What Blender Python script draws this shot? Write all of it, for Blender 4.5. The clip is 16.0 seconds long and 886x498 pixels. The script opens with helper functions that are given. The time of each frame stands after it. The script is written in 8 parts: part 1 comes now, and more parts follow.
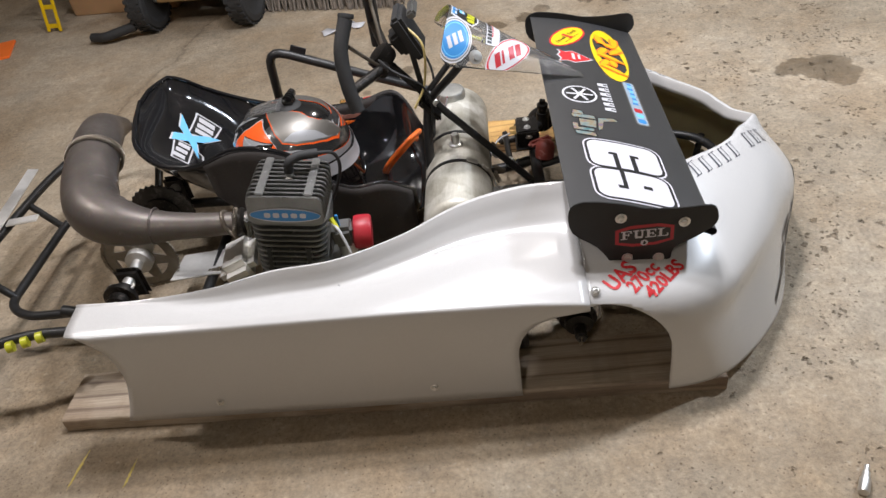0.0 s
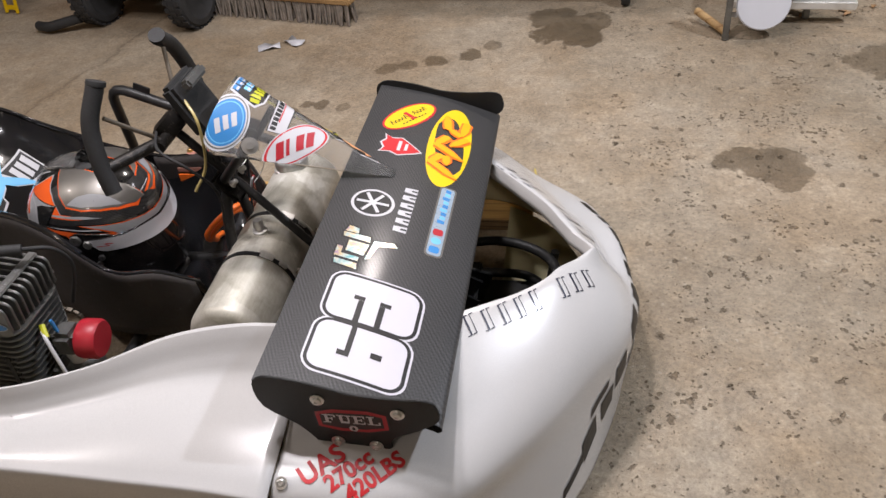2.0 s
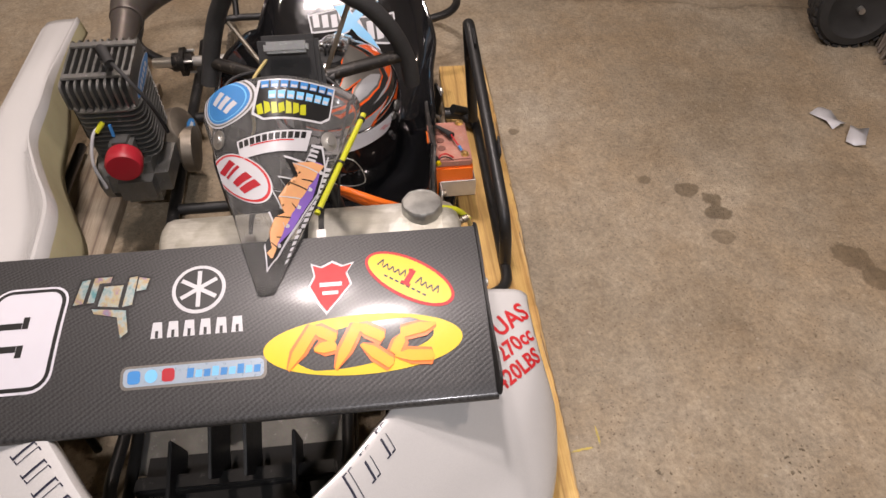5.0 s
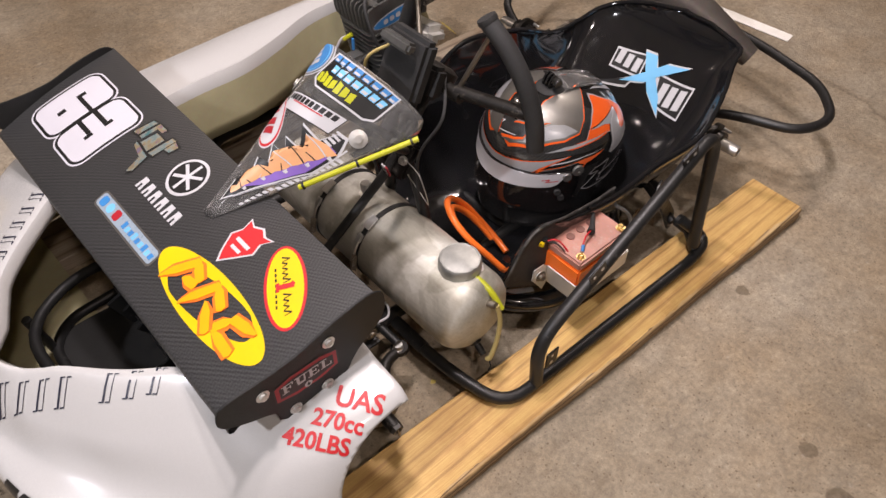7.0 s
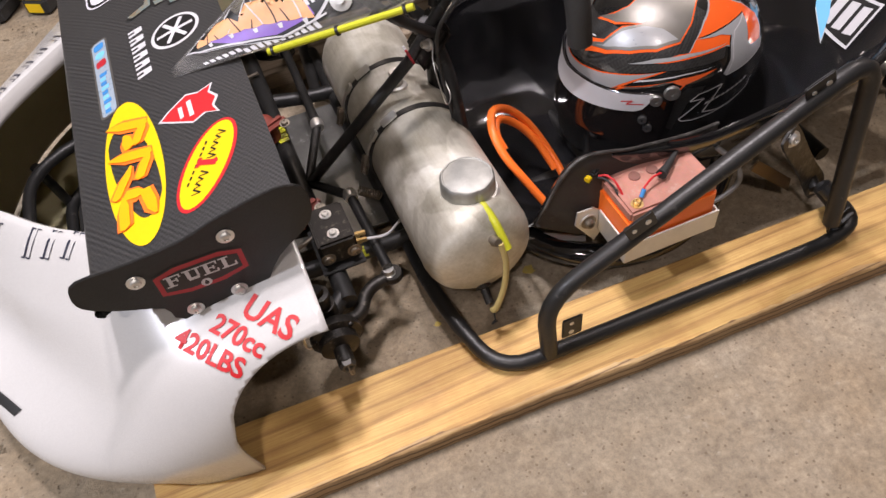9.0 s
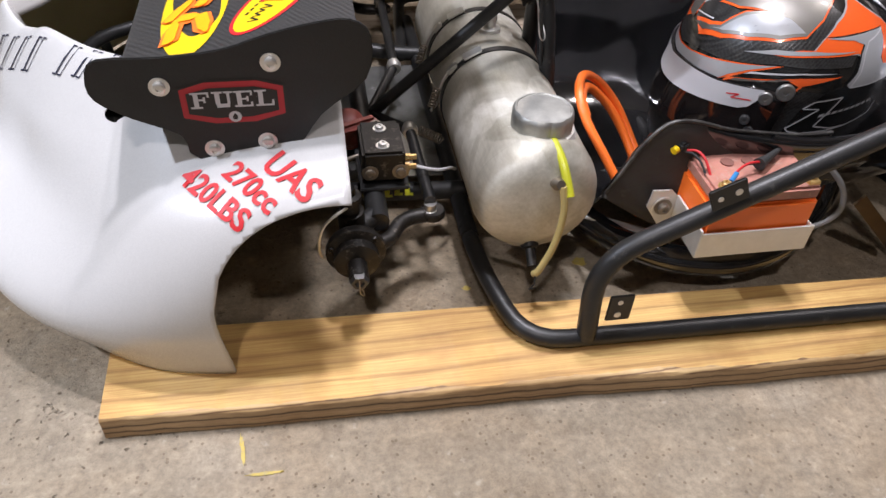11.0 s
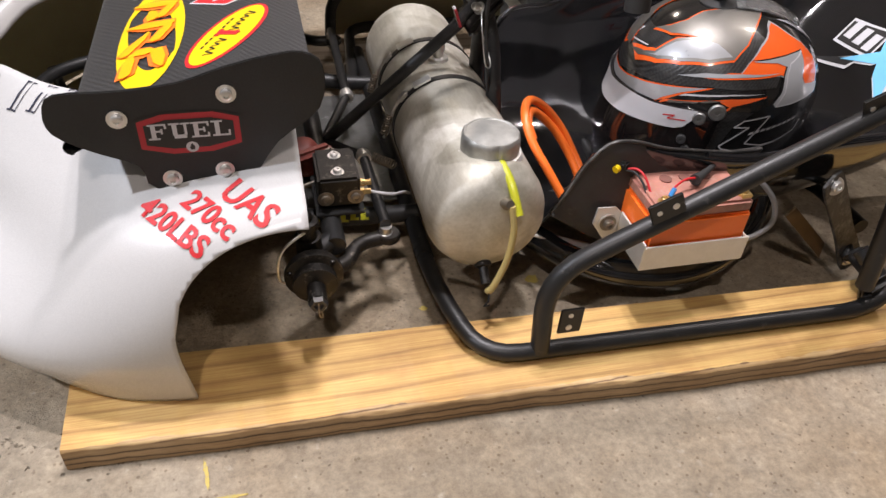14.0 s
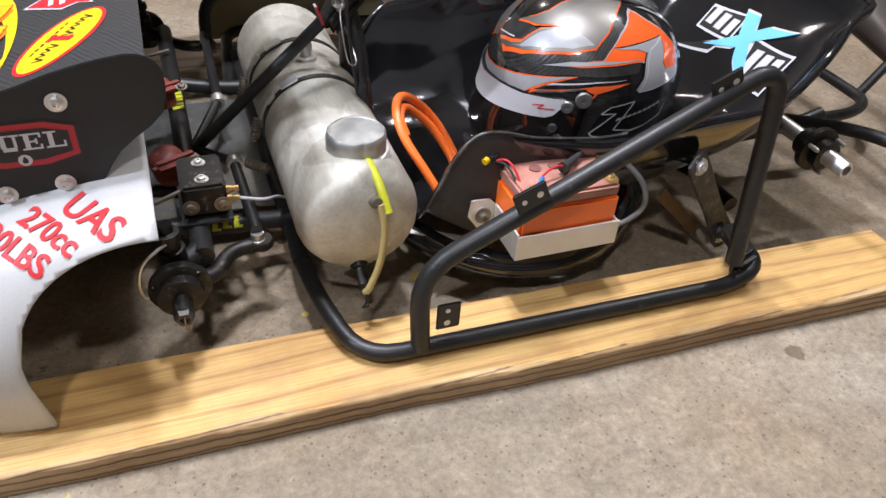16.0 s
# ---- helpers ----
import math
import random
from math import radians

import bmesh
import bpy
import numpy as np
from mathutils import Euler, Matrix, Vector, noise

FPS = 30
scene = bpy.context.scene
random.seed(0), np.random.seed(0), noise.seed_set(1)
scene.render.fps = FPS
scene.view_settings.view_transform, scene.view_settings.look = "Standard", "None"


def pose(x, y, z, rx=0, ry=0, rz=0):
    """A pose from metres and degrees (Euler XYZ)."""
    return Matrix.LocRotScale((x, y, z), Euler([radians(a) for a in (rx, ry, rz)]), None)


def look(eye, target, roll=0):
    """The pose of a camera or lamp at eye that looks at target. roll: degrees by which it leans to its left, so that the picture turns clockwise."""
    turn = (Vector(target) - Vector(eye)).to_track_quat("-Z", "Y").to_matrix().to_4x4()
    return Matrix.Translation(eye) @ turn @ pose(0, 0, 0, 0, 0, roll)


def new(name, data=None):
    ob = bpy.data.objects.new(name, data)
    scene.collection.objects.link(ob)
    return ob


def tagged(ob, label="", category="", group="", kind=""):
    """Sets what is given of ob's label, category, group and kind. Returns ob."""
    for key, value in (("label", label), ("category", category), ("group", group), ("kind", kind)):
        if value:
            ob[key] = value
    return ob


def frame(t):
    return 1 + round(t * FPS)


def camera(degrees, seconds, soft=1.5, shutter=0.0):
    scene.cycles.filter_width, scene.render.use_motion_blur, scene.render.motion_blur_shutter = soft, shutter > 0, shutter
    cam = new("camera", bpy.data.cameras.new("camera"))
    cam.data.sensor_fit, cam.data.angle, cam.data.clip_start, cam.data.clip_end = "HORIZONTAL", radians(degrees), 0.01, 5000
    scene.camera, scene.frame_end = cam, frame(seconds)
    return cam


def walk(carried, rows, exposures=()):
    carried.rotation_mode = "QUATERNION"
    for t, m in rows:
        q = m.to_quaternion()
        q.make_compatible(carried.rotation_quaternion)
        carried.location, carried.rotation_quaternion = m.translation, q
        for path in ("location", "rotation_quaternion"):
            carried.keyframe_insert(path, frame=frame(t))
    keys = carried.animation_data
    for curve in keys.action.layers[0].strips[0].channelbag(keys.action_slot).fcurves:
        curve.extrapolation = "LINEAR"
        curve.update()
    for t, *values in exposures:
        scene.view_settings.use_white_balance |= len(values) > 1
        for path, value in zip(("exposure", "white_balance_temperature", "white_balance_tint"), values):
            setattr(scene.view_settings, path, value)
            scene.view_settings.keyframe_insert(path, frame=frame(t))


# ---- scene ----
cam = camera(61.9, 16.0)
PATH = [
    (0, (-0.201, -1.519, 1.272), (-0.39, 0.017, 0.006), -10.3),
    (0.5, (-0.095, -1.435, 1.275), (-0.306, 0.118, 0.033), -11.5),
    (0.8, (-0.051, -1.344, 1.269), (-0.212, 0.211, 0.021), -10.0),
    (1, (0.003, -1.28, 1.268), (-0.187, 0.248, -0.009), -9.7),
    (1.5, (0.173, -1.177, 1.253), (-0.1, 0.328, -0.037), -8.5),
    (2, (0.37, -1.061, 1.242), (0.002, 0.425, -0.044), -7.8),
    (2.5, (0.515, -0.855, 1.217), (-0.014, 0.569, -0.084), -6.9),
    (3, (0.636, -0.66, 1.222), (-0.204, 0.604, -0.08), -5.9),
    (3.5, (0.814, -0.476, 1.219), (-0.324, 0.541, -0.074), -4.8),
    (3.7, (0.852, -0.393, 1.211), (-0.359, 0.527, -0.088), -4.6),
    (5.8, (0.666, 0.734, 1.316), (-0.62, 0.278, -0.147), -0.8),
    (6, (0.637, 0.83, 1.324), (-0.586, 0.215, -0.135), -1.6),
    (6.5, (0.508, 0.969, 1.309), (-0.553, 0.111, -0.153), -1.0),
    (7, (0.306, 1.013, 1.298), (-0.615, 0.016, -0.171), 1.2),
    (7.5, (0.151, 1.054, 1.296), (-0.528, -0.119, -0.175), -0.5),
    (8, (0.028, 1.107, 1.276), (-0.429, -0.146, -0.214), -5.7),
    (8.5, (-0.071, 1.1, 1.171), (-0.512, -0.106, -0.363), -8.3),
    (9, (-0.079, 1.082, 1.047), (-0.428, -0.147, -0.492), -8.5),
    (9.1, (-0.077, 1.079, 1.034), (-0.402, -0.156, -0.506), -8.1),
    (9.2, (-0.077, 1.077, 1.008), (-0.388, -0.172, -0.523), -7.6),
    (11.3, (-0.024, 1.171, 0.791), (-0.333, -0.298, -0.531), 3.8),
    (11.5, (-0.011, 1.176, 0.797), (-0.307, -0.304, -0.515), 3.3),
    (12, (-0.006, 1.185, 0.805), (-0.285, -0.307, -0.497), 2.7),
    (12.5, (-0.007, 1.185, 0.807), (-0.289, -0.313, -0.488), 2.4),
    (13, (-0.011, 1.189, 0.807), (-0.321, -0.307, -0.483), 2.5),
    (13.5, (-0.022, 1.19, 0.804), (-0.385, -0.299, -0.481), 3.3),
    (14, (-0.041, 1.19, 0.808), (-0.465, -0.286, -0.474), 4.2),
    (14.5, (-0.058, 1.189, 0.807), (-0.552, -0.273, -0.466), 5.1),
    (15, (-0.069, 1.188, 0.803), (-0.617, -0.259, -0.464), 5.6),
    (15.5, (-0.085, 1.194, 0.806), (-0.666, -0.245, -0.455), 5.4),
    (16, (-0.115, 1.202, 0.8), (-0.726, -0.22, -0.466), 5.1),
]
EXPOSURE = [(0.0, 0.18, 6350, 15), (0.5, 0.14, 6250, 13), (1.0, -0.02, 6350, 16), (2.0, -0.09, 6550, 19), (3.0, -0.25, 7000, 22), (3.5, -0.24, 7300, 24), (6.0, -0.28, 7200, 24), (7.0, -0.12, 7000, 24), (9.0, 0.11, 6750, 23), (11.5, 0.28, 6200, 19), (12.0, 0.25, 6250, 19), (13.5, 0.24, 6500, 19), (14.5, 0.28, 6650, 20), (15.5, 0.30, 6250, 17), (16.0, 0.44, 6050, 17)]
walk(cam, [(t, look(eye, target, roll)) for t, eye, target, roll in PATH], EXPOSURE)

# ---------------------------------------------------------------- world and lights
world = bpy.data.worlds.new("garage_night")
scene.world = world
world.use_nodes = True
world.node_tree.nodes["Background"].inputs[0].default_value = (0.9, 0.92, 1.0, 1)
world.node_tree.nodes["Background"].inputs[1].default_value = 0.004


def area_lamp(name, x, y, z, sx, sy, watts, colour):
    d = bpy.data.lights.new(name, "AREA")
    d.shape, d.size, d.size_y, d.energy, d.color = "RECTANGLE", sx, sy, watts, colour
    ob = new(name, d)
    ob.matrix_basis = pose(x, y, z)
    return ob


WARM, AMBER, COOL, BLUISH = (1.0, 0.95, 0.88), (1.0, 0.89, 0.76), (0.98, 0.985, 0.99), (0.82, 0.92, 1.0)
# x, y, z, size along x and y, watts, colour: a pair of bulbs over the kart, set from its cast shadows, and four single
# lamps round it, added as fill
LAMPS = [(-0.11, 0.24, 2.52, 0.14, 0.14, 34.0, COOL), (-0.45, -0.02, 2.52, 0.14, 0.14, 23.0, COOL), (2.10, 0.55, 2.52, 0.16, 0.08, 71.0, BLUISH), (0.35, 1.95, 2.52, 0.16, 0.08, 19.0, WARM), (-2.1, -0.3, 2.52, 0.16, 0.08, 22.0, WARM), (-0.6, -2.5, 2.52, 0.16, 0.08, 11.0, AMBER)]
for lx, ly, lz, sx, sy, watts, tone in LAMPS:
    area_lamp("key_and_fill_light", lx, ly, lz, sx, sy, watts, tone)

# ---------------------------------------------------------------- node materials


def nt_new(name):
    m = bpy.data.materials.new(name)
    m.use_nodes = True
    return m, m.node_tree, m.node_tree.nodes, m.node_tree.links, m.node_tree.nodes["Principled BSDF"]


def ramp(nodes, stops):
    r = nodes.new("ShaderNodeValToRGB")
    e = r.color_ramp.elements
    e[0].position, e[0].color = stops[0][0], (*stops[0][1], 1)
    e[1].position, e[1].color = stops[-1][0], (*stops[-1][1], 1)
    for p, c in stops[1:-1]:
        n = e.new(p)
        n.color = (*c, 1)
    return r


def grey(v):
    return (v, v, v)


def noise_tex(nodes, links, scale, detail=4.0, rough=0.55, vec=None, dist=0.0):
    n = nodes.new("ShaderNodeTexNoise")
    n.inputs["Scale"].default_value, n.inputs["Detail"].default_value = scale, detail
    n.inputs["Roughness"].default_value, n.inputs["Distortion"].default_value = rough, dist
    if vec is not None:
        links.new(vec, n.inputs["Vector"])
    return n


def mix_rgb(nodes, links, kind, fac, a, b):
    m = nodes.new("ShaderNodeMix")
    m.data_type, m.blend_type = "RGBA", kind
    for sock, v in ((m.inputs[0], fac), (m.inputs[6], a), (m.inputs[7], b)):
        if isinstance(v, bpy.types.NodeSocket):
            links.new(v, sock)
        elif isinstance(v, tuple):
            sock.default_value = (*v, 1)
        else:
            sock.default_value = v
    return m.outputs[2]


def math_node(nodes, links, op, a, b=0.0, clamp=False):
    m = nodes.new("ShaderNodeMath")
    m.operation, m.use_clamp = op, clamp
    for sock, v in zip(m.inputs, (a, b)):
        if isinstance(v, bpy.types.NodeSocket):
            links.new(v, sock)
        else:
            sock.default_value = v
    return m.outputs[0]


def obj_vec(nodes, links, scale=(1, 1, 1), loc=(0, 0, 0), rot=(0, 0, 0)):
    tc = nodes.new("ShaderNodeTexCoord")
    mp = nodes.new("ShaderNodeMapping")
    mp.inputs["Scale"].default_value, mp.inputs["Location"].default_value, mp.inputs["Rotation"].default_value = scale, loc, rot
    links.new(tc.outputs["Object"], mp.inputs["Vector"])
    return mp.outputs[0]


def bump(nodes, links, bsdf, height, strength, distance=0.002):
    b = nodes.new("ShaderNodeBump")
    b.inputs["Strength"].default_value, b.inputs["Distance"].default_value = strength, distance
    links.new(height, b.inputs["Height"])
    links.new(b.outputs[0], bsdf.inputs["Normal"])


def paint(name, colour, rough=0.4, metal=0.0, vary=0.15, wear=0.0, scale=40.0, bumps=0.05, coat=0.0, wear_colour=None):
    """A plain surface: colour, soft blotches, fine grain, rubbed spots."""
    m, nt, nodes, links, bs = nt_new(name)
    v = obj_vec(nodes, links)
    big = noise_tex(nodes, links, scale * 0.2, 3, 0.6, v)
    fine = noise_tex(nodes, links, scale * 4, 5, 0.7, v)
    lo = tuple(c * (1 - vary) for c in colour)
    hi = tuple(min(1, c * (1 + vary)) for c in colour)
    r = ramp(nodes, [(0.3, lo), (0.7, hi)])
    links.new(big.outputs[0], r.inputs[0])
    col = mix_rgb(nodes, links, "OVERLAY", 0.25 * min(1, vary * 4), r.outputs[0], fine.outputs[1])
    if wear:
        w = ramp(nodes, [(0.62 - wear * 0.2, grey(0)), (0.70, grey(1))])
        wn = noise_tex(nodes, links, scale * 0.9, 6, 0.75, v)
        links.new(wn.outputs[0], w.inputs[0])
        wc = wear_colour or tuple(min(1, c + 0.22) for c in colour)
        col = mix_rgb(nodes, links, "MIX", w.outputs[0], col, wc)
    links.new(col, bs.inputs["Base Color"])
    rr = ramp(nodes, [(0.25, grey(max(0.02, rough - 0.08))), (0.75, grey(min(1, rough + 0.10)))])
    links.new(fine.outputs[0], rr.inputs[0])
    links.new(rr.outputs[0], bs.inputs["Roughness"])
    bs.inputs["Metallic"].default_value = metal
    bs.inputs["Coat Weight"].default_value = coat
    bs.inputs["Coat Roughness"].default_value = 0.06
    if bumps:
        bump(nodes, links, bs, fine.outputs[0], bumps, 0.001)
    return m


def concrete():
    m, nt, nodes, links, bs = nt_new("worn_concrete")
    v = obj_vec(nodes, links)
    big = noise_tex(nodes, links, 1.1, 5, 0.6, v)
    mid = noise_tex(nodes, links, 7, 6, 0.65, v)
    fine = noise_tex(nodes, links, 90, 6, 0.75, v)
    base = ramp(nodes, [(0.3, (0.225, 0.178, 0.120)), (0.5, (0.34, 0.282, 0.205)), (0.70, (0.44, 0.380, 0.295))])
    links.new(big.outputs[0], base.inputs[0])
    col = mix_rgb(nodes, links, "OVERLAY", 0.32, base.outputs[0], mid.outputs[0])
    col = mix_rgb(nodes, links, "OVERLAY", 0.75, col, fine.outputs[0])
    col = mix_rgb(nodes, links, "OVERLAY", 0.38, col, noise_tex(nodes, links, 28, 5, 0.7, v, 0.4).outputs[0])
    # rough, pitted zone in front of the nose, smoother towards the door side
    sep = nodes.new("ShaderNodeSeparateXYZ")
    links.new(v, sep.inputs[0])
    zone = math_node(nodes, links, "MULTIPLY_ADD", sep.outputs[0], 0.9, True)
    zone.node.inputs[2].default_value = 0.46
    # pits: small dark chips
    vor = nodes.new("ShaderNodeTexVoronoi")
    vor.inputs["Scale"].default_value = 62
    rip = noise_tex(nodes, links, 120, 3, 0.6, v)
    wob = mix_rgb(nodes, links, "ADD", 0.012, mix_rgb(nodes, links, "ADD", 0.035, v, mid.outputs[1]), rip.outputs[1])
    links.new(wob, vor.inputs["Vector"])
    patch = ramp(nodes, [(0.46, grey(0.05)), (0.68, grey(0.36))])
    links.new(noise_tex(nodes, links, 5.5, 4, 0.65, v).outputs[0], patch.inputs[0])
    thr = math_node(nodes, links, "MULTIPLY", patch.outputs[0], math_node(nodes, links, "ADD", zone, 0.10))
    sizes = noise_tex(nodes, links, 38, 2, 0.5, v)
    thr = math_node(nodes, links, "MULTIPLY", thr, math_node(nodes, links, "MULTIPLY", sizes.outputs[0], 2.1))
    pit = math_node(nodes, links, "MULTIPLY", math_node(nodes, links, "SUBTRACT", thr, vor.outputs["Distance"]), 15.0, True)
    col = mix_rgb(nodes, links, "MULTIPLY", math_node(nodes, links, "MULTIPLY", pit, 0.78), col, (0.40, 0.36, 0.31))
    # broader scars
    vb = nodes.new("ShaderNodeTexVoronoi")
    vb.inputs["Scale"].default_value = 17
    links.new(mix_rgb(nodes, links, "ADD", 0.03, mix_rgb(nodes, links, "ADD", 0.10, v, mid.outputs[1]), rip.outputs[1]), vb.inputs["Vector"])
    thb = math_node(nodes, links, "MULTIPLY", math_node(nodes, links, "ADD", zone, 0.06), math_node(nodes, links, "MULTIPLY", sizes.outputs[0], 0.30))
    scar = math_node(nodes, links, "MULTIPLY", math_node(nodes, links, "SUBTRACT", thb, vb.outputs["Distance"]), 11.0, True)
    col = mix_rgb(nodes, links, "MULTIPLY", math_node(nodes, links, "MULTIPLY", scar, 0.75), col, (0.50, 0.45, 0.39))
    # rust-brown and pale clouds
    cl = ramp(nodes, [(0.40, grey(0.0)), (0.62, grey(1.0))])
    links.new(noise_tex(nodes, links, 2.1, 6, 0.7, obj_vec(nodes, links, loc=(3, 1, 0))).outputs[0], cl.inputs[0])
    col = mix_rgb(nodes, links, "MULTIPLY", math_node(nodes, links, "MULTIPLY", cl.outputs[0], 0.55), col, (0.86, 0.72, 0.56))
    # tiny specks
    vs = nodes.new("ShaderNodeTexVoronoi")
    vs.inputs["Scale"].default_value = 75
    links.new(v, vs.inputs["Vector"])
    speck = math_node(nodes, links, "LESS_THAN", vs.outputs["Distance"], 0.16)
    col = mix_rgb(nodes, links, "MULTIPLY", math_node(nodes, links, "MULTIPLY", speck, 0.6), col, (0.45, 0.4, 0.35))
    # pale aggregate chips
    vp = nodes.new("ShaderNodeTexVoronoi")
    vp.inputs["Scale"].default_value = 34
    links.new(mix_rgb(nodes, links, "ADD", 0.02, obj_vec(nodes, links, loc=(0.7, 0.3, 0)), rip.outputs[1]), vp.inputs["Vector"])
    chips = math_node(nodes, links, "MULTIPLY", math_node(nodes, links, "SUBTRACT", math_node(nodes, links, "MULTIPLY", sizes.outputs[0], 0.30), vp.outputs["Distance"]), 9.0, True)
    col = mix_rgb(nodes, links, "MIX", math_node(nodes, links, "MULTIPLY", chips, 0.42), col, (0.52, 0.46, 0.37))
    # a wandering hairline crack with a worn border
    wv = nodes.new("ShaderNodeVectorMath")
    wv.operation = "MULTIPLY_ADD"
    links.new(noise_tex(nodes, links, 3.5, 6, 0.7, v).outputs[1], wv.inputs[0])
    wv.inputs[1].default_value = (0.22, 0.22, 0)
    links.new(v, wv.inputs[2])
    cs = nodes.new("ShaderNodeSeparateXYZ")
    links.new(wv.outputs[0], cs.inputs[0])
    line = math_node(nodes, links, "ABSOLUTE", math_node(nodes, links, "ADD", math_node(nodes, links, "ADD", cs.outputs[0], math_node(nodes, links, "MULTIPLY", cs.outputs[1], -0.22)), 1.86))
    hair = ramp(nodes, [(0.003, grey(0.5)), (0.010, grey(0.16)), (0.05, grey(0.0))])
    links.new(line, hair.inputs[0])
    col = mix_rgb(nodes, links, "MULTIPLY", hair.outputs[0], col, (0.36, 0.32, 0.27))
    # oil and water stains, each a blot with a ragged rim
    rag = noise_tex(nodes, links, 9, 4, 0.6, v)
    stain_total = None
    for sx, sy, rad, deep in STAINS:
        c = nodes.new("ShaderNodeVectorMath")
        c.operation = "DISTANCE"
        links.new(v, c.inputs[0])
        c.inputs[1].default_value = (sx, sy, 0)
        d = math_node(nodes, links, "DIVIDE", c.outputs["Value"], rad)
        d = math_node(nodes, links, "ADD", d, math_node(nodes, links, "MULTIPLY", math_node(nodes, links, "SUBTRACT", rag.outputs[0], 0.5), 2.4))
        k = nodes.new("ShaderNodeMapRange")
        k.inputs[1].default_value, k.inputs[2].default_value = 1.06, 0.92
        k.inputs[3].default_value, k.inputs[4].default_value = 0.0, min(0.85, deep * 1.3)
        links.new(d, k.inputs[0])
        stain_total = k.outputs[0] if stain_total is None else math_node(nodes, links, "MAXIMUM", stain_total, k.outputs[0])
    col = mix_rgb(nodes, links, "MULTIPLY", stain_total, col, (0.30, 0.26, 0.20))
    links.new(col, bs.inputs["Base Color"])
    rr = ramp(nodes, [(0.3, grey(0.62)), (0.7, grey(0.9))])
    links.new(mid.outputs[0], rr.inputs[0])
    rough = mix_rgb(nodes, links, "MIX", stain_total, rr.outputs[0], grey(0.42))
    links.new(rough, bs.inputs["Roughness"])
    h = math_node(nodes, links, "SUBTRACT", fine.outputs[0], math_node(nodes, links, "MULTIPLY", math_node(nodes, links, "ADD", pit, scar), 1.4))
    bump(nodes, links, bs, h, 0.9, 0.005)
    return m


def timber(name, light, dark, ring=1.0, grime=0.0, layers="Y"):
    """Flat-sawn board, grain along x."""
    m, nt, nodes, links, bs = nt_new(name)
    v = obj_vec(nodes, links, (0.6, 5.0, 9.0))
    warp = noise_tex(nodes, links, 1.5, 4, 0.55, v)
    vec = mix_rgb(nodes, links, "ADD", 0.32, v, warp.outputs[1])
    wv = nodes.new("ShaderNodeTexWave")
    wv.wave_type, wv.bands_direction = "BANDS", layers
    wv.inputs["Scale"].default_value, wv.inputs["Distortion"].default_value = 1.3 * ring, 2.6
    wv.inputs["Detail"].default_value, wv.inputs["Detail Scale"].default_value = 3, 0.7
    links.new(vec, wv.inputs["Vector"])
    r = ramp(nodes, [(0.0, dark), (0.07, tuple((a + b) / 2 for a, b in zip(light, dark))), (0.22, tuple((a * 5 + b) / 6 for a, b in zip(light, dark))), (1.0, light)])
    links.new(wv.outputs[0], r.inputs[0])
    streak = noise_tex(nodes, links, 3.0, 6, 0.7, obj_vec(nodes, links, (3, 120, 120)))
    col = mix_rgb(nodes, links, "OVERLAY", 0.75, r.outputs[0], streak.outputs[0])
    v3 = obj_vec(nodes, links)
    blot = noise_tex(nodes, links, 5.0, 5, 0.6, v3)
    br = ramp(nodes, [(0.45, grey(1)), (0.75, (0.62, 0.52, 0.42))])
    links.new(blot.outputs[0], br.inputs[0])
    col = mix_rgb(nodes, links, "MULTIPLY", 0.55 + grime * 0.45, col, br.outputs[0])
    vor = nodes.new("ShaderNodeTexVoronoi")
    vor.inputs["Scale"].default_value = 2.3
    links.new(obj_vec(nodes, links, (1.0, 2.4, 1.0), (0.37, 0.2, 0.0)), vor.inputs["Vector"])
    knot = ramp(nodes, [(0.035, grey(1)), (0.075, grey(0))])
    links.new(vor.outputs["Distance"], knot.inputs[0])
    col = mix_rgb(nodes, links, "MIX", math_node(nodes, links, "MULTIPLY", knot.outputs[0], 0.8), col, (0.16, 0.075, 0.03))
    links.new(col, bs.inputs["Base Color"])
    bs.inputs["Roughness"].default_value = 0.62
    bump(nodes, links, bs, streak.outputs[0], 0.25, 0.002)
    return m


def carbon(name, turn, dusty, coat):
    m, nt, nodes, links, bs = nt_new(name)
    v = obj_vec(nodes, links, (1, 1, 1), rot=(0, 0, radians(turn)))
    ck = nodes.new("ShaderNodeTexChecker")
    ck.inputs["Scale"].default_value = 260
    links.new(v, ck.inputs["Vector"])
    wv = nodes.new("ShaderNodeTexWave")
    wv.wave_type, wv.bands_direction = "BANDS", "DIAGONAL"
    wv.inputs["Scale"].default_value = 95
    links.new(v, wv.inputs["Vector"])
    f = math_node(nodes, links, "MULTIPLY", math_node(nodes, links, "ADD", ck.outputs["Fac"], wv.outputs["Fac"]), 0.5)
    dust = noise_tex(nodes, links, 6, 5, 0.6, v)
    c = mix_rgb(nodes, links, "MIX", f, grey(0.013 - 0.007 * coat), grey(0.050 - 0.014 * coat))
    c = mix_rgb(nodes, links, "ADD", math_node(nodes, links, "MULTIPLY", dust.outputs[0], dusty), c, (0.19, 0.19, 0.20))
    links.new(c, bs.inputs["Base Color"])
    bs.inputs["Roughness"].default_value = 0.46 - 0.14 * coat
    bs.inputs["Coat Weight"].default_value, bs.inputs["Coat Roughness"].default_value = coat, 0.22 - 0.16 * coat
    bump(nodes, links, bs, f, 0.30, 0.0008)
    return m


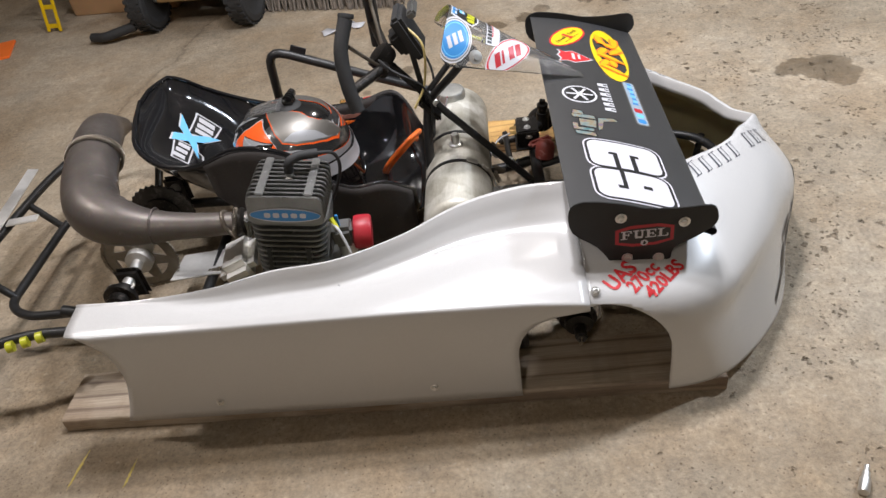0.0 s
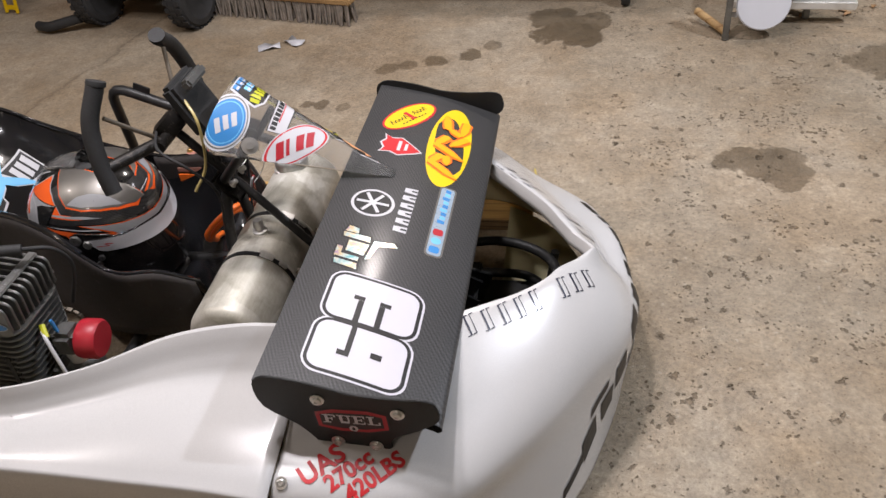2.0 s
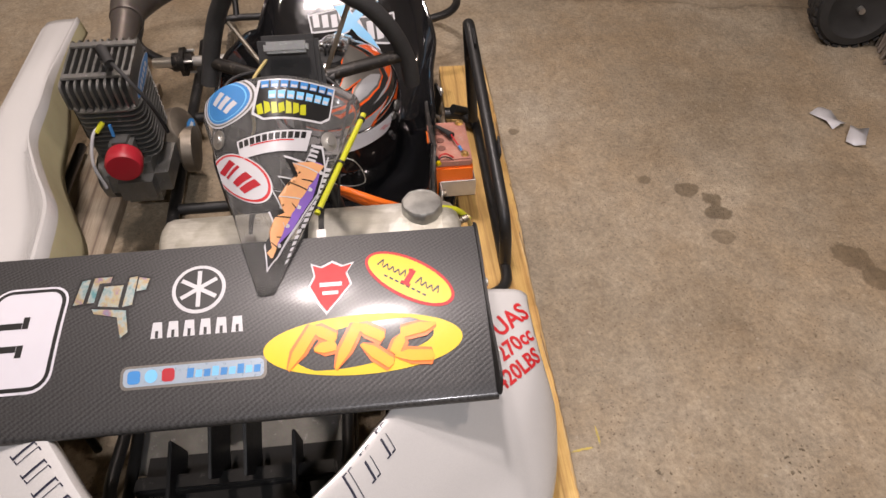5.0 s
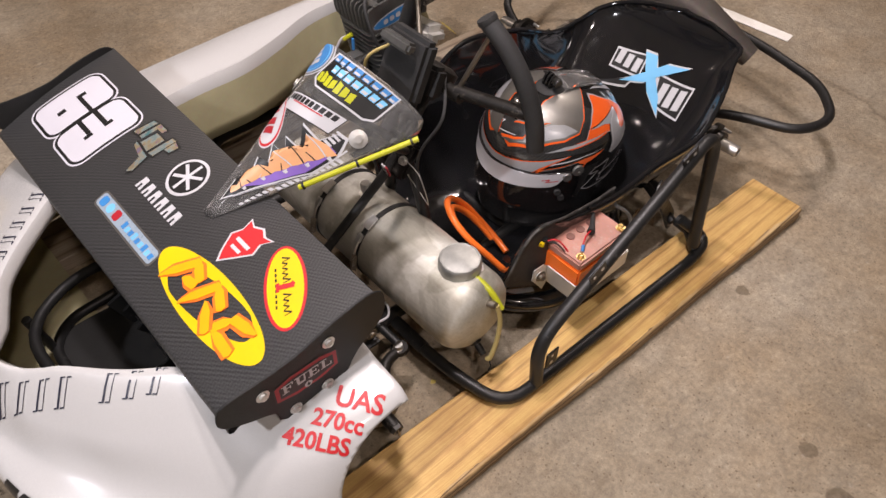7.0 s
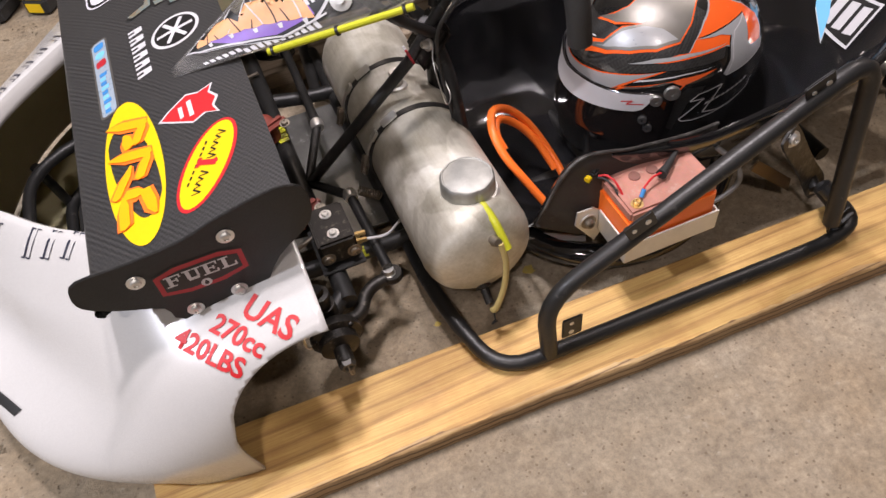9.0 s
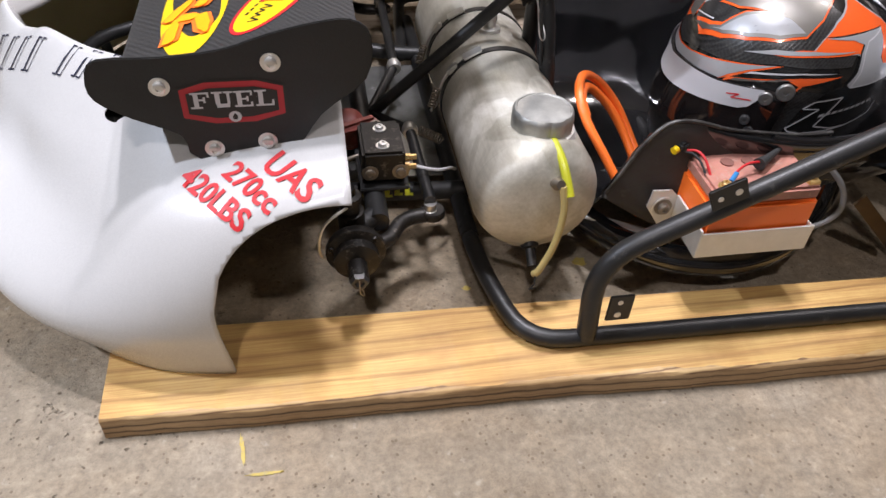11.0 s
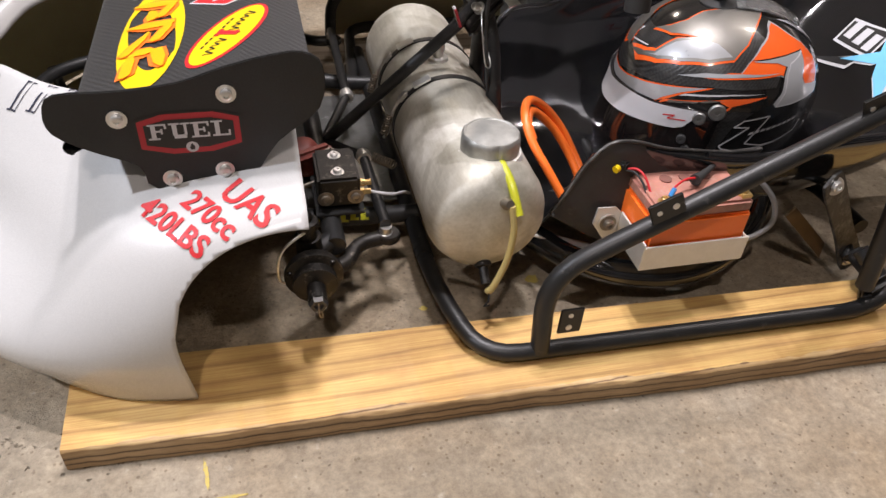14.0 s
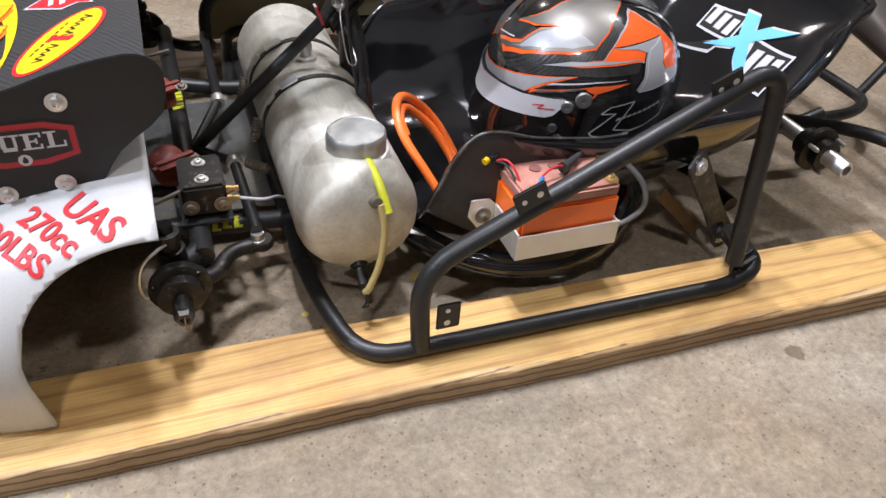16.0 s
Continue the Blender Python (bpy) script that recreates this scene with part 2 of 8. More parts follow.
def brushed(name, colour, rough=0.33, axis=(8, 1, 8)):
    m, nt, nodes, links, bs = nt_new(name)
    st = noise_tex(nodes, links, 22, 6, 0.7, obj_vec(nodes, links, axis))
    bl = noise_tex(nodes, links, 9, 5, 0.65, obj_vec(nodes, links))
    r = ramp(nodes, [(0.25, tuple(c * 0.80 for c in colour)), (0.60, colour)])
    links.new(bl.outputs[0], r.inputs[0])
    c = mix_rgb(nodes, links, "OVERLAY", 0.35, r.outputs[0], st.outputs[0])
    links.new(c, bs.inputs["Base Color"])
    bs.inputs["Metallic"].default_value = 0.88
    rr = ramp(nodes, [(0.3, grey(rough - 0.06)), (0.7, grey(rough + 0.16))])
    links.new(bl.outputs[0], rr.inputs[0])
    links.new(rr.outputs[0], bs.inputs["Roughness"])
    bump(nodes, links, bs, st.outputs[0], 0.08, 0.001)
    return m


def tank_alu():
    """Bare aluminium gone dull: streaks round the drum, grey wipe marks, oil smudges."""
    m, nt, nodes, links, bs = nt_new("dull_aluminium")
    v = obj_vec(nodes, links)
    st = noise_tex(nodes, links, 22, 6, 0.7, obj_vec(nodes, links, (8, 1, 8)))
    bl = noise_tex(nodes, links, 11, 6, 0.68, v, 0.6)
    sm = noise_tex(nodes, links, 6, 3, 0.5, obj_vec(nodes, links, loc=(2.3, 0.4, 1.1)), 1.2)
    r = ramp(nodes, [(0.25, (0.36, 0.34, 0.28)), (0.48, (0.54, 0.52, 0.45)), (0.70, (0.72, 0.705, 0.65))])
    links.new(bl.outputs[0], r.inputs[0])
    c = mix_rgb(nodes, links, "OVERLAY", 0.30, r.outputs[0], st.outputs[0])
    e = ramp(nodes, [(0.53, grey(0)), (0.57, grey(1))])
    links.new(sm.outputs[0], e.inputs[0])
    c = mix_rgb(nodes, links, "MULTIPLY", math_node(nodes, links, "MULTIPLY", e.outputs[0], 0.55), c, (0.62, 0.60, 0.55))
    links.new(c, bs.inputs["Base Color"])
    bs.inputs["Metallic"].default_value = 0.42
    rr = ramp(nodes, [(0.3, grey(0.42)), (0.7, grey(0.66))])
    links.new(bl.outputs[0], rr.inputs[0])
    links.new(rr.outputs[0], bs.inputs["Roughness"])
    bump(nodes, links, bs, st.outputs[0], 0.08, 0.001)
    return m


def clear_sheet():
    m, nt, nodes, links, bs = nt_new("clear_polycarbonate")
    bs.inputs["Base Color"].default_value = (0.97, 0.97, 0.96, 1)
    bs.inputs["Transmission Weight"].default_value = 1.0
    bs.inputs["IOR"].default_value = 1.18
    sc = noise_tex(nodes, links, 60, 6, 0.8, obj_vec(nodes, links))
    rr = ramp(nodes, [(0.45, grey(0.03)), (0.8, grey(0.16))])
    links.new(sc.outputs[0], rr.inputs[0])
    links.new(rr.outputs[0], bs.inputs["Roughness"])
    # dusty haze and fine scratches
    st = noise_tex(nodes, links, 30, 6, 0.8, obj_vec(nodes, links, (1, 9, 2)))
    hz = ramp(nodes, [(0.35, grey(0.97)), (0.75, grey(0.86))])
    links.new(st.outputs[0], hz.inputs[0])
    links.new(hz.outputs[0], bs.inputs["Transmission Weight"])
    bs.inputs["Base Color"].default_value = (0.86, 0.86, 0.85, 1)
    return m


def foil():
    """Holographic film: narrow bands of rainbow tint."""
    m, nt, nodes, links, bs = nt_new("holographic_foil")
    n = noise_tex(nodes, links, 45, 3, 0.6, obj_vec(nodes, links))
    r = ramp(nodes, [(0.30, (0.16, 0.42, 0.46)), (0.45, (0.55, 0.62, 0.60)), (0.55, (0.62, 0.52, 0.30)), (0.66, (0.46, 0.30, 0.46)), (0.80, (0.30, 0.50, 0.55))])
    links.new(n.outputs[0], r.inputs[0])
    links.new(r.outputs[0], bs.inputs["Base Color"])
    bs.inputs["Metallic"].default_value = 0.75
    bs.inputs["Roughness"].default_value = 0.30
    ck = nodes.new("ShaderNodeTexChecker")
    ck.inputs["Scale"].default_value = 300
    links.new(obj_vec(nodes, links), ck.inputs["Vector"])
    bump(nodes, links, bs, ck.outputs["Fac"], 0.25, 0.0006)
    return m


def glow(name, colour, power):
    m, nt, nodes, links, bs = nt_new(name)
    bs.inputs["Emission Color"].default_value = (*colour, 1)
    bs.inputs["Emission Strength"].default_value = power
    return m


# x, y, radius, depth of the blots on the floor
STAINS = [(0.84, 0.77, 0.095, 0.6), (0.90, 0.72, 0.075, 0.55), (0.93, 0.80, 0.05, 0.5), (0.31, 1.65, 0.12, 0.65), (0.25, 1.80, 0.09, 0.55), (0.40, 1.76, 0.08, 0.5),
          (-0.18, 1.45, 0.045, 0.55), (-0.06, 1.49, 0.05, 0.6), (-0.36, 1.40, 0.04, 0.45), (0.03, 1.56, 0.04, 0.45), (-0.28, 1.42, 0.03, 0.45), (1.36, 1.36, 0.13, 0.45),
          (-0.938, 0.681, 0.022, 0.55), (-0.636, 1.08, 0.034, 0.5), (-0.588, 1.139, 0.034, 0.55), (-0.548, 1.137, 0.030, 0.55), (-0.45, 1.116, 0.026, 0.4), (-0.69, 0.99, 0.018, 0.4), (1.15, 0.2, 0.03, 0.5)]

M = {}
M["concrete"] = concrete()
M["pine"] = timber("yellow_pine", (0.66, 0.415, 0.145), (0.46, 0.26, 0.09), 1.7, 0.4)
# sides and ends: darker than the top, bands stacked in height
M["pine_side"] = timber("darker_edge_grain_pine", (0.40, 0.265, 0.135), (0.09, 0.05, 0.025), 1.9, 0.8, "Z")
M["pine_raw"] = timber("splintered_pine", (0.60, 0.41, 0.20), (0.18, 0.10, 0.05), 4.2, 1.0)
M["pine_grey"] = timber("weathered_pine", (0.40, 0.33, 0.25), (0.20, 0.15, 0.11), 1.2, 1.0)
M["gelcoat"] = paint("white_gelcoat", (0.535, 0.53, 0.52), 0.26, vary=0.0, bumps=0.0, coat=0.35, scale=200)
M["fibre"] = paint("raw_fibreglass", (0.38, 0.345, 0.21), 0.6, vary=0.12, bumps=0.35, scale=30)
M["carbon"] = carbon("carbon_twill", 20, 0.07, 0.35)
M["carbon_gloss"] = carbon("lacquered_carbon_twill", 38, 0.02, 1.0)
M["black_plate"] = paint("black_textured_plate", (0.012, 0.012, 0.0118), 0.55, vary=0.2, bumps=0.4, scale=90)
M["frame"] = paint("black_frame_paint", (0.013, 0.013, 0.013), 0.42, vary=0.25, wear=0.12, scale=55, coat=0.0, wear_colour=(0.07, 0.066, 0.062))
M["grease"] = paint("greasy_black_metal", (0.019, 0.017, 0.015), 0.42, metal=0.5, vary=0.4, wear=0.3, scale=90, bumps=0.2, wear_colour=(0.14, 0.12, 0.10))
M["worn_plate"] = paint("chipped_black_plate", (0.035, 0.033, 0.031), 0.45, metal=0.3, vary=0.4, wear=0.7, scale=45, bumps=0.2, wear_colour=(0.17, 0.165, 0.155))
M["tank"] = tank_alu()
M["lid"] = brushed("dull_cast_lid", (0.50, 0.50, 0.47), 0.42, (2, 2, 2))
M["alu"] = brushed("bare_aluminium", (0.86, 0.85, 0.82), 0.48, (3, 3, 3))
M["steel"] = brushed("zinc_steel", (0.76, 0.75, 0.72), 0.34, (2, 2, 2))
M["sprocket"] = paint("worn_sprocket_steel", (0.25, 0.225, 0.185), 0.42, metal=0.45, vary=0.3, wear=0.3, scale=70, bumps=0.1, wear_colour=(0.16, 0.13, 0.10))
M["chain"] = brushed("oily_steel", (0.30, 0.26, 0.21), 0.42, (2, 2, 2))
M["exhaust"] = paint("heat_browned_steel", (0.120, 0.104, 0.093), 0.42, metal=0.55, vary=0.35, scale=28, bumps=0.1, wear=0.12, wear_colour=(0.20, 0.17, 0.15))
M["seat"] = paint("gloss_black_seat", (0.010, 0.010, 0.011), 0.10, vary=0.3, bumps=0.015, coat=0.8, scale=15)
M["rubber"] = paint("black_rubber", (0.024, 0.024, 0.024), 0.7, vary=0.25, bumps=0.3, scale=60)
M["engine"] = paint("cast_aluminium", (0.21, 0.21, 0.20), 0.45, metal=0.8, vary=0.22, scale=70, bumps=0.25, wear=0.1)
M["engine_dark"] = paint("sooty_aluminium", (0.08, 0.078, 0.074), 0.5, metal=0.7, vary=0.3, scale=70, bumps=0.25)
M["orange"] = paint("orange_plastic", (1.0, 0.19, 0.025), 0.32, vary=0.06, bumps=0.02)
M["orange_paint"] = paint("orange_paint", (0.85, 0.12, 0.02), 0.2, vary=0.08, bumps=0.01, coat=0.8)
M["silver_paint"] = paint("silver_paint", (0.20, 0.19, 0.172), 0.42, metal=0.7, vary=0.05, bumps=0.0, coat=0.25)
M["silver_light"] = paint("pale_silver_paint", (0.36, 0.37, 0.385), 0.32, metal=0.2, vary=0.03, bumps=0.0, coat=0.3)
M["black_gloss"] = paint("black_gloss_paint", (0.012, 0.012, 0.012), 0.14, vary=0.2, bumps=0.01, coat=0.8)
M["visor"] = paint("smoked_visor", (0.010, 0.008, 0.008), 0.06, vary=0.1, bumps=0.0, coat=1.0)
M["white"] = paint("white_vinyl", (0.54, 0.54, 0.56), 0.35, vary=0.03, bumps=0.01)
M["lilac"] = paint("white_number_vinyl", (0.60, 0.59, 0.64), 0.38, vary=0.03, bumps=0.01)
M["ink"] = paint("black_vinyl", (0.012, 0.012, 0.012), 0.4, vary=0.1, bumps=0.01)
M["navy"] = paint("dark_navy_vinyl", (0.022, 0.024, 0.045), 0.4, vary=0.1, bumps=0.01)
M["red"] = paint("red_vinyl", (0.54, 0.016, 0.020), 0.5, vary=0.06, bumps=0.01)
M["crimson"] = paint("dark_red_vinyl", (0.42, 0.02, 0.03), 0.4, vary=0.08, bumps=0.01)
M["yellow"] = paint("yellow_vinyl", (0.78, 0.53, 0.006), 0.38, vary=0.04, bumps=0.01)
M["peach"] = paint("peach_vinyl", (0.72, 0.36, 0.17), 0.38, vary=0.12, bumps=0.01)
M["amber"] = paint("amber_vinyl", (0.80, 0.40, 0.006), 0.38, vary=0.05, bumps=0.01)
M["strip"] = paint("pale_blue_vinyl", (0.34, 0.42, 0.50), 0.3, metal=0.2, vary=0.08, bumps=0.01)
M["worn_yellow"] = paint("worn_yellow_paint", (0.52, 0.40, 0.10), 0.6, vary=0.2, wear=0.5, wear_colour=(0.33, 0.28, 0.21), scale=80)
M["neon"] = paint("neon_yellow_tube", (0.47, 0.48, 0.025), 0.3, vary=0.06, bumps=0.01)
M["blue"] = paint("blue_vinyl", (0.035, 0.22, 0.52), 0.38, vary=0.06, bumps=0.01)
M["sky"] = paint("light_blue_vinyl", (0.16, 0.50, 0.80), 0.38, vary=0.08, bumps=0.01)
M["teal"] = foil()
M["violet"] = paint("violet_vinyl", (0.22, 0.12, 0.45), 0.38, vary=0.2, bumps=0.01)
M["filter_red"] = paint("red_filter_cap", (0.36, 0.015, 0.025), 0.42, vary=0.12, bumps=0.05)
M["servo_red"] = paint("faded_red_casting", (0.20, 0.04, 0.028), 0.5, vary=0.2, bumps=0.2, wear=0.2)
M["brass"] = brushed("brass", (0.72, 0.52, 0.22), 0.3, (2, 2, 2))
M["hose"] = paint("amber_fuel_hose", (0.46, 0.36, 0.14), 0.35, vary=0.12, bumps=0.02)
M["clear"] = clear_sheet()
M["wall"] = paint("bare_plaster_wall", (0.34, 0.31, 0.26), 0.85, vary=0.15, bumps=0.2, scale=6)
M["ceil"] = paint("white_ceiling", (0.46, 0.445, 0.41), 0.9, vary=0.06, bumps=0.1, scale=6)
M["card"] = paint("brown_cardboard", (0.36, 0.21, 0.10), 0.85, vary=0.15, bumps=0.1, scale=18)
M["toolbox"] = paint("grey_tool_chest", (0.055, 0.055, 0.055), 0.4, vary=0.15, bumps=0.03, wear=0.05)
M["cart_wood"] = timber("cart_board", (0.42, 0.27, 0.12), (0.26, 0.15, 0.06))
M["bristle"] = paint("grey_bristle", (0.20, 0.17, 0.14), 0.8, vary=0.35, bumps=0.3, scale=160)
M["glow"] = glow("lamp_diffuser", (1.0, 0.93, 0.83), 6.0)

# ---------------------------------------------------------------- mesh helpers


def link_mesh(name, bm, material, parent, label="", angle=35, away=None):
    bmesh.ops.recalc_face_normals(bm, faces=bm.faces)
    if away is not None and sum(f.normal.dot(f.calc_center_median() - Vector(away)) * f.calc_area() for f in bm.faces) < 0:
        bmesh.ops.reverse_faces(bm, faces=bm.faces)
    me = bpy.data.meshes.new(name)
    bm.to_mesh(me)
    bm.free()
    for mm in (material if isinstance(material, (list, tuple)) else [material]):
        me.materials.append(mm)
    me.polygons.foreach_set("use_smooth", [True] * len(me.polygons))
    me.set_sharp_from_angle(angle=radians(angle))
    ob = new(name, me)
    if parent is not None:
        ob.parent = parent
    if label:
        tagged(ob, label)
    return ob


def part(name, bm, material, parent, label="", away=None):
    return link_mesh(name, bm, material, parent, label, away=away)


def thing(name, label, category, at=(0, 0, 0), turn=0.0, group="", kind=""):
    ob = new(name)
    ob.matrix_basis = pose(*at, 0, 0, turn)
    ob.empty_display_size = 0.1
    return tagged(ob, label, category, group, kind)


def rounded(pts, radius):
    pts = [Vector(p) for p in pts]
    if radius <= 0 or len(pts) < 3:
        return pts
    out = [pts[0]]
    for a, b, c in zip(pts, pts[1:], pts[2:]):
        d1, d2 = (a - b), (c - b)
        r = min(radius, d1.length * 0.48, d2.length * 0.48)
        p, q = b + d1.normalized() * r, b + d2.normalized() * r
        for k in range(6):
            s = k / 5
            out.append(p * (1 - s) ** 2 + b * 2 * s * (1 - s) + q * s * s)
    out.append(pts[-1])
    return out


def smooth_path(pts, steps=6):
    """A spline through the points."""
    p = [Vector(q) for q in pts]
    p = [p[0] * 2 - p[1]] + p + [p[-1] * 2 - p[-2]]
    out = []
    for i in range(1, len(p) - 2):
        for k in range(steps):
            s = k / steps
            out.append(0.5 * (2 * p[i] + (p[i + 1] - p[i - 1]) * s + (2 * p[i - 1] - 5 * p[i] + 4 * p[i + 1] - p[i + 2]) * s * s
                              + (3 * p[i] - p[i - 1] - 3 * p[i + 1] + p[i + 2]) * s ** 3))
    out.append(p[-2])
    return out


def tube(pts, r, bend=0.0, seg=12, bm=None, caps=True, spline=False):
    bm = bm or bmesh.new()
    path = smooth_path(pts) if spline else rounded(pts, bend)
    n = len(path)
    rad = r if callable(r) else (lambda s: r)
    prev, rings = None, []
    for i, p in enumerate(path):
        t = (path[min(i + 1, n - 1)] - path[max(i - 1, 0)]).normalized()
        if prev is None:
            prev = t.orthogonal().normalized()
        prev = (prev - t * prev.dot(t)).normalized()
        other = t.cross(prev)
        rr = rad(i / (n - 1))
        rings.append([bm.verts.new(p + prev * rr * math.cos(2 * math.pi * k / seg) + other * rr * math.sin(2 * math.pi * k / seg)) for k in range(seg)])
    for a, b in zip(rings, rings[1:]):
        for k in range(seg):
            bm.faces.new((a[k], a[(k + 1) % seg], b[(k + 1) % seg], b[k]))
    if caps:
        bm.faces.new(rings[0][::-1])
        bm.faces.new(rings[-1])
    return bm


def frame_of(axis):
    z = Vector(axis).normalized()
    return z.to_track_quat("Z", "Y").to_matrix().to_4x4()


def lathe(profile, at=(0, 0, 0), axis=(0, 0, 1), seg=32, bm=None):
    """profile: (radius, height) along the axis; radius 0 closes it."""
    bm = bm or bmesh.new()
    m = Matrix.Translation(at) @ frame_of(axis)
    rings = []
    for r, h in profile:
        if r <= 1e-6:
            rings.append([bm.verts.new(m @ Vector((0, 0, h)))])
        else:
            rings.append([bm.verts.new(m @ Vector((r * math.cos(2 * math.pi * k / seg), r * math.sin(2 * math.pi * k / seg), h))) for k in range(seg)])
    for a, b in zip(rings, rings[1:]):
        for k in range(seg):
            k2 = (k + 1) % seg
            if len(a) == 1 and len(b) > 1:
                bm.faces.new((a[0], b[k], b[k2]))
            elif len(b) == 1 and len(a) > 1:
                bm.faces.new((a[k], a[k2], b[0]))
            elif len(a) > 1:
                bm.faces.new((a[k], a[k2], b[k2], b[k]))
    for ring, flip in ((rings[0], True), (rings[-1], False)):
        if len(ring) > 1:
            bm.faces.new(ring[::-1] if flip else ring)
    return bm


def block(size, m=None, bevel=0.003, bm=None, seg=2):
    b = bmesh.new()
    bmesh.ops.create_cube(b, size=1.0)
    bmesh.ops.scale(b, vec=size, verts=b.verts)
    if bevel:
        bmesh.ops.bevel(b, geom=b.edges[:], offset=min(bevel, min(size) * 0.45), segments=seg, affect="EDGES")
    bmesh.ops.transform(b, matrix=m or Matrix(), verts=b.verts)
    return merge(bm, b)


def merge(bm, b):
    if bm is None:
        return b
    me = bpy.data.meshes.new("tmp")
    b.to_mesh(me)
    b.free()
    bm.from_mesh(me)
    bpy.data.meshes.remove(me)
    return bm


def slab(poly, thick, m=None, bevel=0.0, bm=None):
    """A flat plate: outline in its own x, y, thickness upwards."""
    b = bmesh.new()
    vs = [b.verts.new((x, y, 0)) for x, y in poly]
    f = b.faces.new(vs)
    ext = bmesh.ops.extrude_face_region(b, geom=[f])
    bmesh.ops.translate(b, vec=(0, 0, thick), verts=[v for v in ext["geom"] if isinstance(v, bmesh.types.BMVert)])
    if bevel:
        rim = [e for e in b.edges if abs(e.verts[0].co.z - e.verts[1].co.z) < 1e-6]
        bmesh.ops.bevel(b, geom=rim, offset=bevel, segments=2, affect="EDGES")
    bmesh.ops.transform(b, matrix=m or Matrix(), verts=b.verts)
    return merge(bm, b)


def curve_outline(pts, steps=4):
    """A closed smooth outline through 2D points."""
    n = len(pts)
    out = []
    for i in range(n):
        p0, p1, p2, p3 = (Vector(pts[(i + k) % n]) for k in (-1, 0, 1, 2))
        for k in range(steps):
            s = k / steps
            out.append(tuple(0.5 * (2 * p1 + (p2 - p0) * s + (2 * p0 - 5 * p1 + 4 * p2 - p3) * s * s + (3 * p1 - p0 - 3 * p2 + p3) * s ** 3)))
    return out


def rrect(cx, cy, w, h, r, n=5):
    out = []
    for sx, sy, a0 in ((1, 1, 0), (-1, 1, 90), (-1, -1, 180), (1, -1, 270)):
        for k in range(n + 1):
            a = radians(a0 + 90 * k / n)
            out.append((cx + sx * (w / 2 - r) + r * math.cos(a), cy + sy * (h / 2 - r) + r * math.sin(a)))
    return out


def oval(cx, cy, a, b, n=36, turn=0.0):
    c, s = math.cos(radians(turn)), math.sin(radians(turn))
    return [(cx + a * math.cos(2 * math.pi * k / n) * c - b * math.sin(2 * math.pi * k / n) * s,
             cy + a * math.cos(2 * math.pi * k / n) * s + b * math.sin(2 * math.pi * k / n) * c) for k in range(n)]


def bar(x0, y0, x1, y1, w):
    d = Vector((x1 - x0, y1 - y0)).normalized() * (w / 2)
    return [(x0 - d.y, y0 + d.x), (x0 + d.y, y0 - d.x), (x1 + d.y, y1 - d.x), (x1 - d.y, y1 + d.x)]


def letters(text, size, bold=0.0, squash=1.0):
    """Outlines of words in the built-in font as a flat mesh, centred."""
    cu = bpy.data.curves.new("letters", "FONT")
    cu.body, cu.size, cu.align_x, cu.align_y, cu.offset, cu.resolution_u = text, size, "CENTER", "CENTER", bold, 3
    ob = bpy.data.objects.new("letters", cu)
    scene.collection.objects.link(ob)
    me = bpy.data.meshes.new_from_object(ob.evaluated_get(bpy.context.evaluated_depsgraph_get()))
    b = bmesh.new()
    b.from_mesh(me)
    bpy.data.objects.remove(ob)
    bpy.data.meshes.remove(me)
    bpy.data.curves.remove(cu)
    for v in b.verts:
        v.co.x *= squash
    return b


def decal(name, shapes, surf, material, parent, lift=0.0006, cell=0.02, label=""):
    """Thin vinyl laid on a surface. shapes: 2D outlines, or a flat bmesh; surf(u, v, lift) gives the place."""
    if isinstance(shapes, bmesh.types.BMesh):
        b = shapes
    else:
        b = bmesh.new()
        for poly in shapes:
            b.faces.new([b.verts.new((x, y, 0)) for x, y in poly])
    bmesh.ops.triangulate(b, faces=b.faces[:])
    for _ in range(5):
        long = [e for e in b.edges if e.calc_length() > cell]
        if not long:
            break
        bmesh.ops.subdivide_edges(b, edges=long, cuts=1)
        bmesh.ops.triangulate(b, faces=b.faces[:])
    for v in b.verts:
        v.co = surf(v.co.x, v.co.y, lift)
    me = bpy.data.meshes.new(name)
    b.to_mesh(me)
    b.free()
    me.materials.append(material)
    me.polygons.foreach_set("use_smooth", [True] * len(me.polygons))
    ob = new(name, me)
    ob.parent = parent
    if label:
        tagged(ob, label)
    return ob


def grid_mesh(rows, bm=None, wrap=False):
    bm = bm or bmesh.new()
    vs = [[bm.verts.new(p) for p in row] for row in rows]
    for a, b in zip(vs, vs[1:]):
        n = len(a)
        for k in range(n if wrap else n - 1):
            bm.faces.new((a[k], a[(k + 1) % n], b[(k + 1) % n], b[k]))
    return bm


def bolt(at, axis, r, h, parent, name="bolt", material=None, washer=True):
    bm = bmesh.new()
    if washer:
        lathe([(r * 1.6, 0), (r * 1.6, h * 0.18), (0, h * 0.18)], at, axis, 16, bm)
    lathe([(r, h * 0.15), (r, h * 0.85), (r * 0.8, h), (r * 0.45, h), (r * 0.42, h * 0.7), (0, h * 0.7)], at, axis, 10, bm)
    return part(name, bm, material or M["steel"], parent)


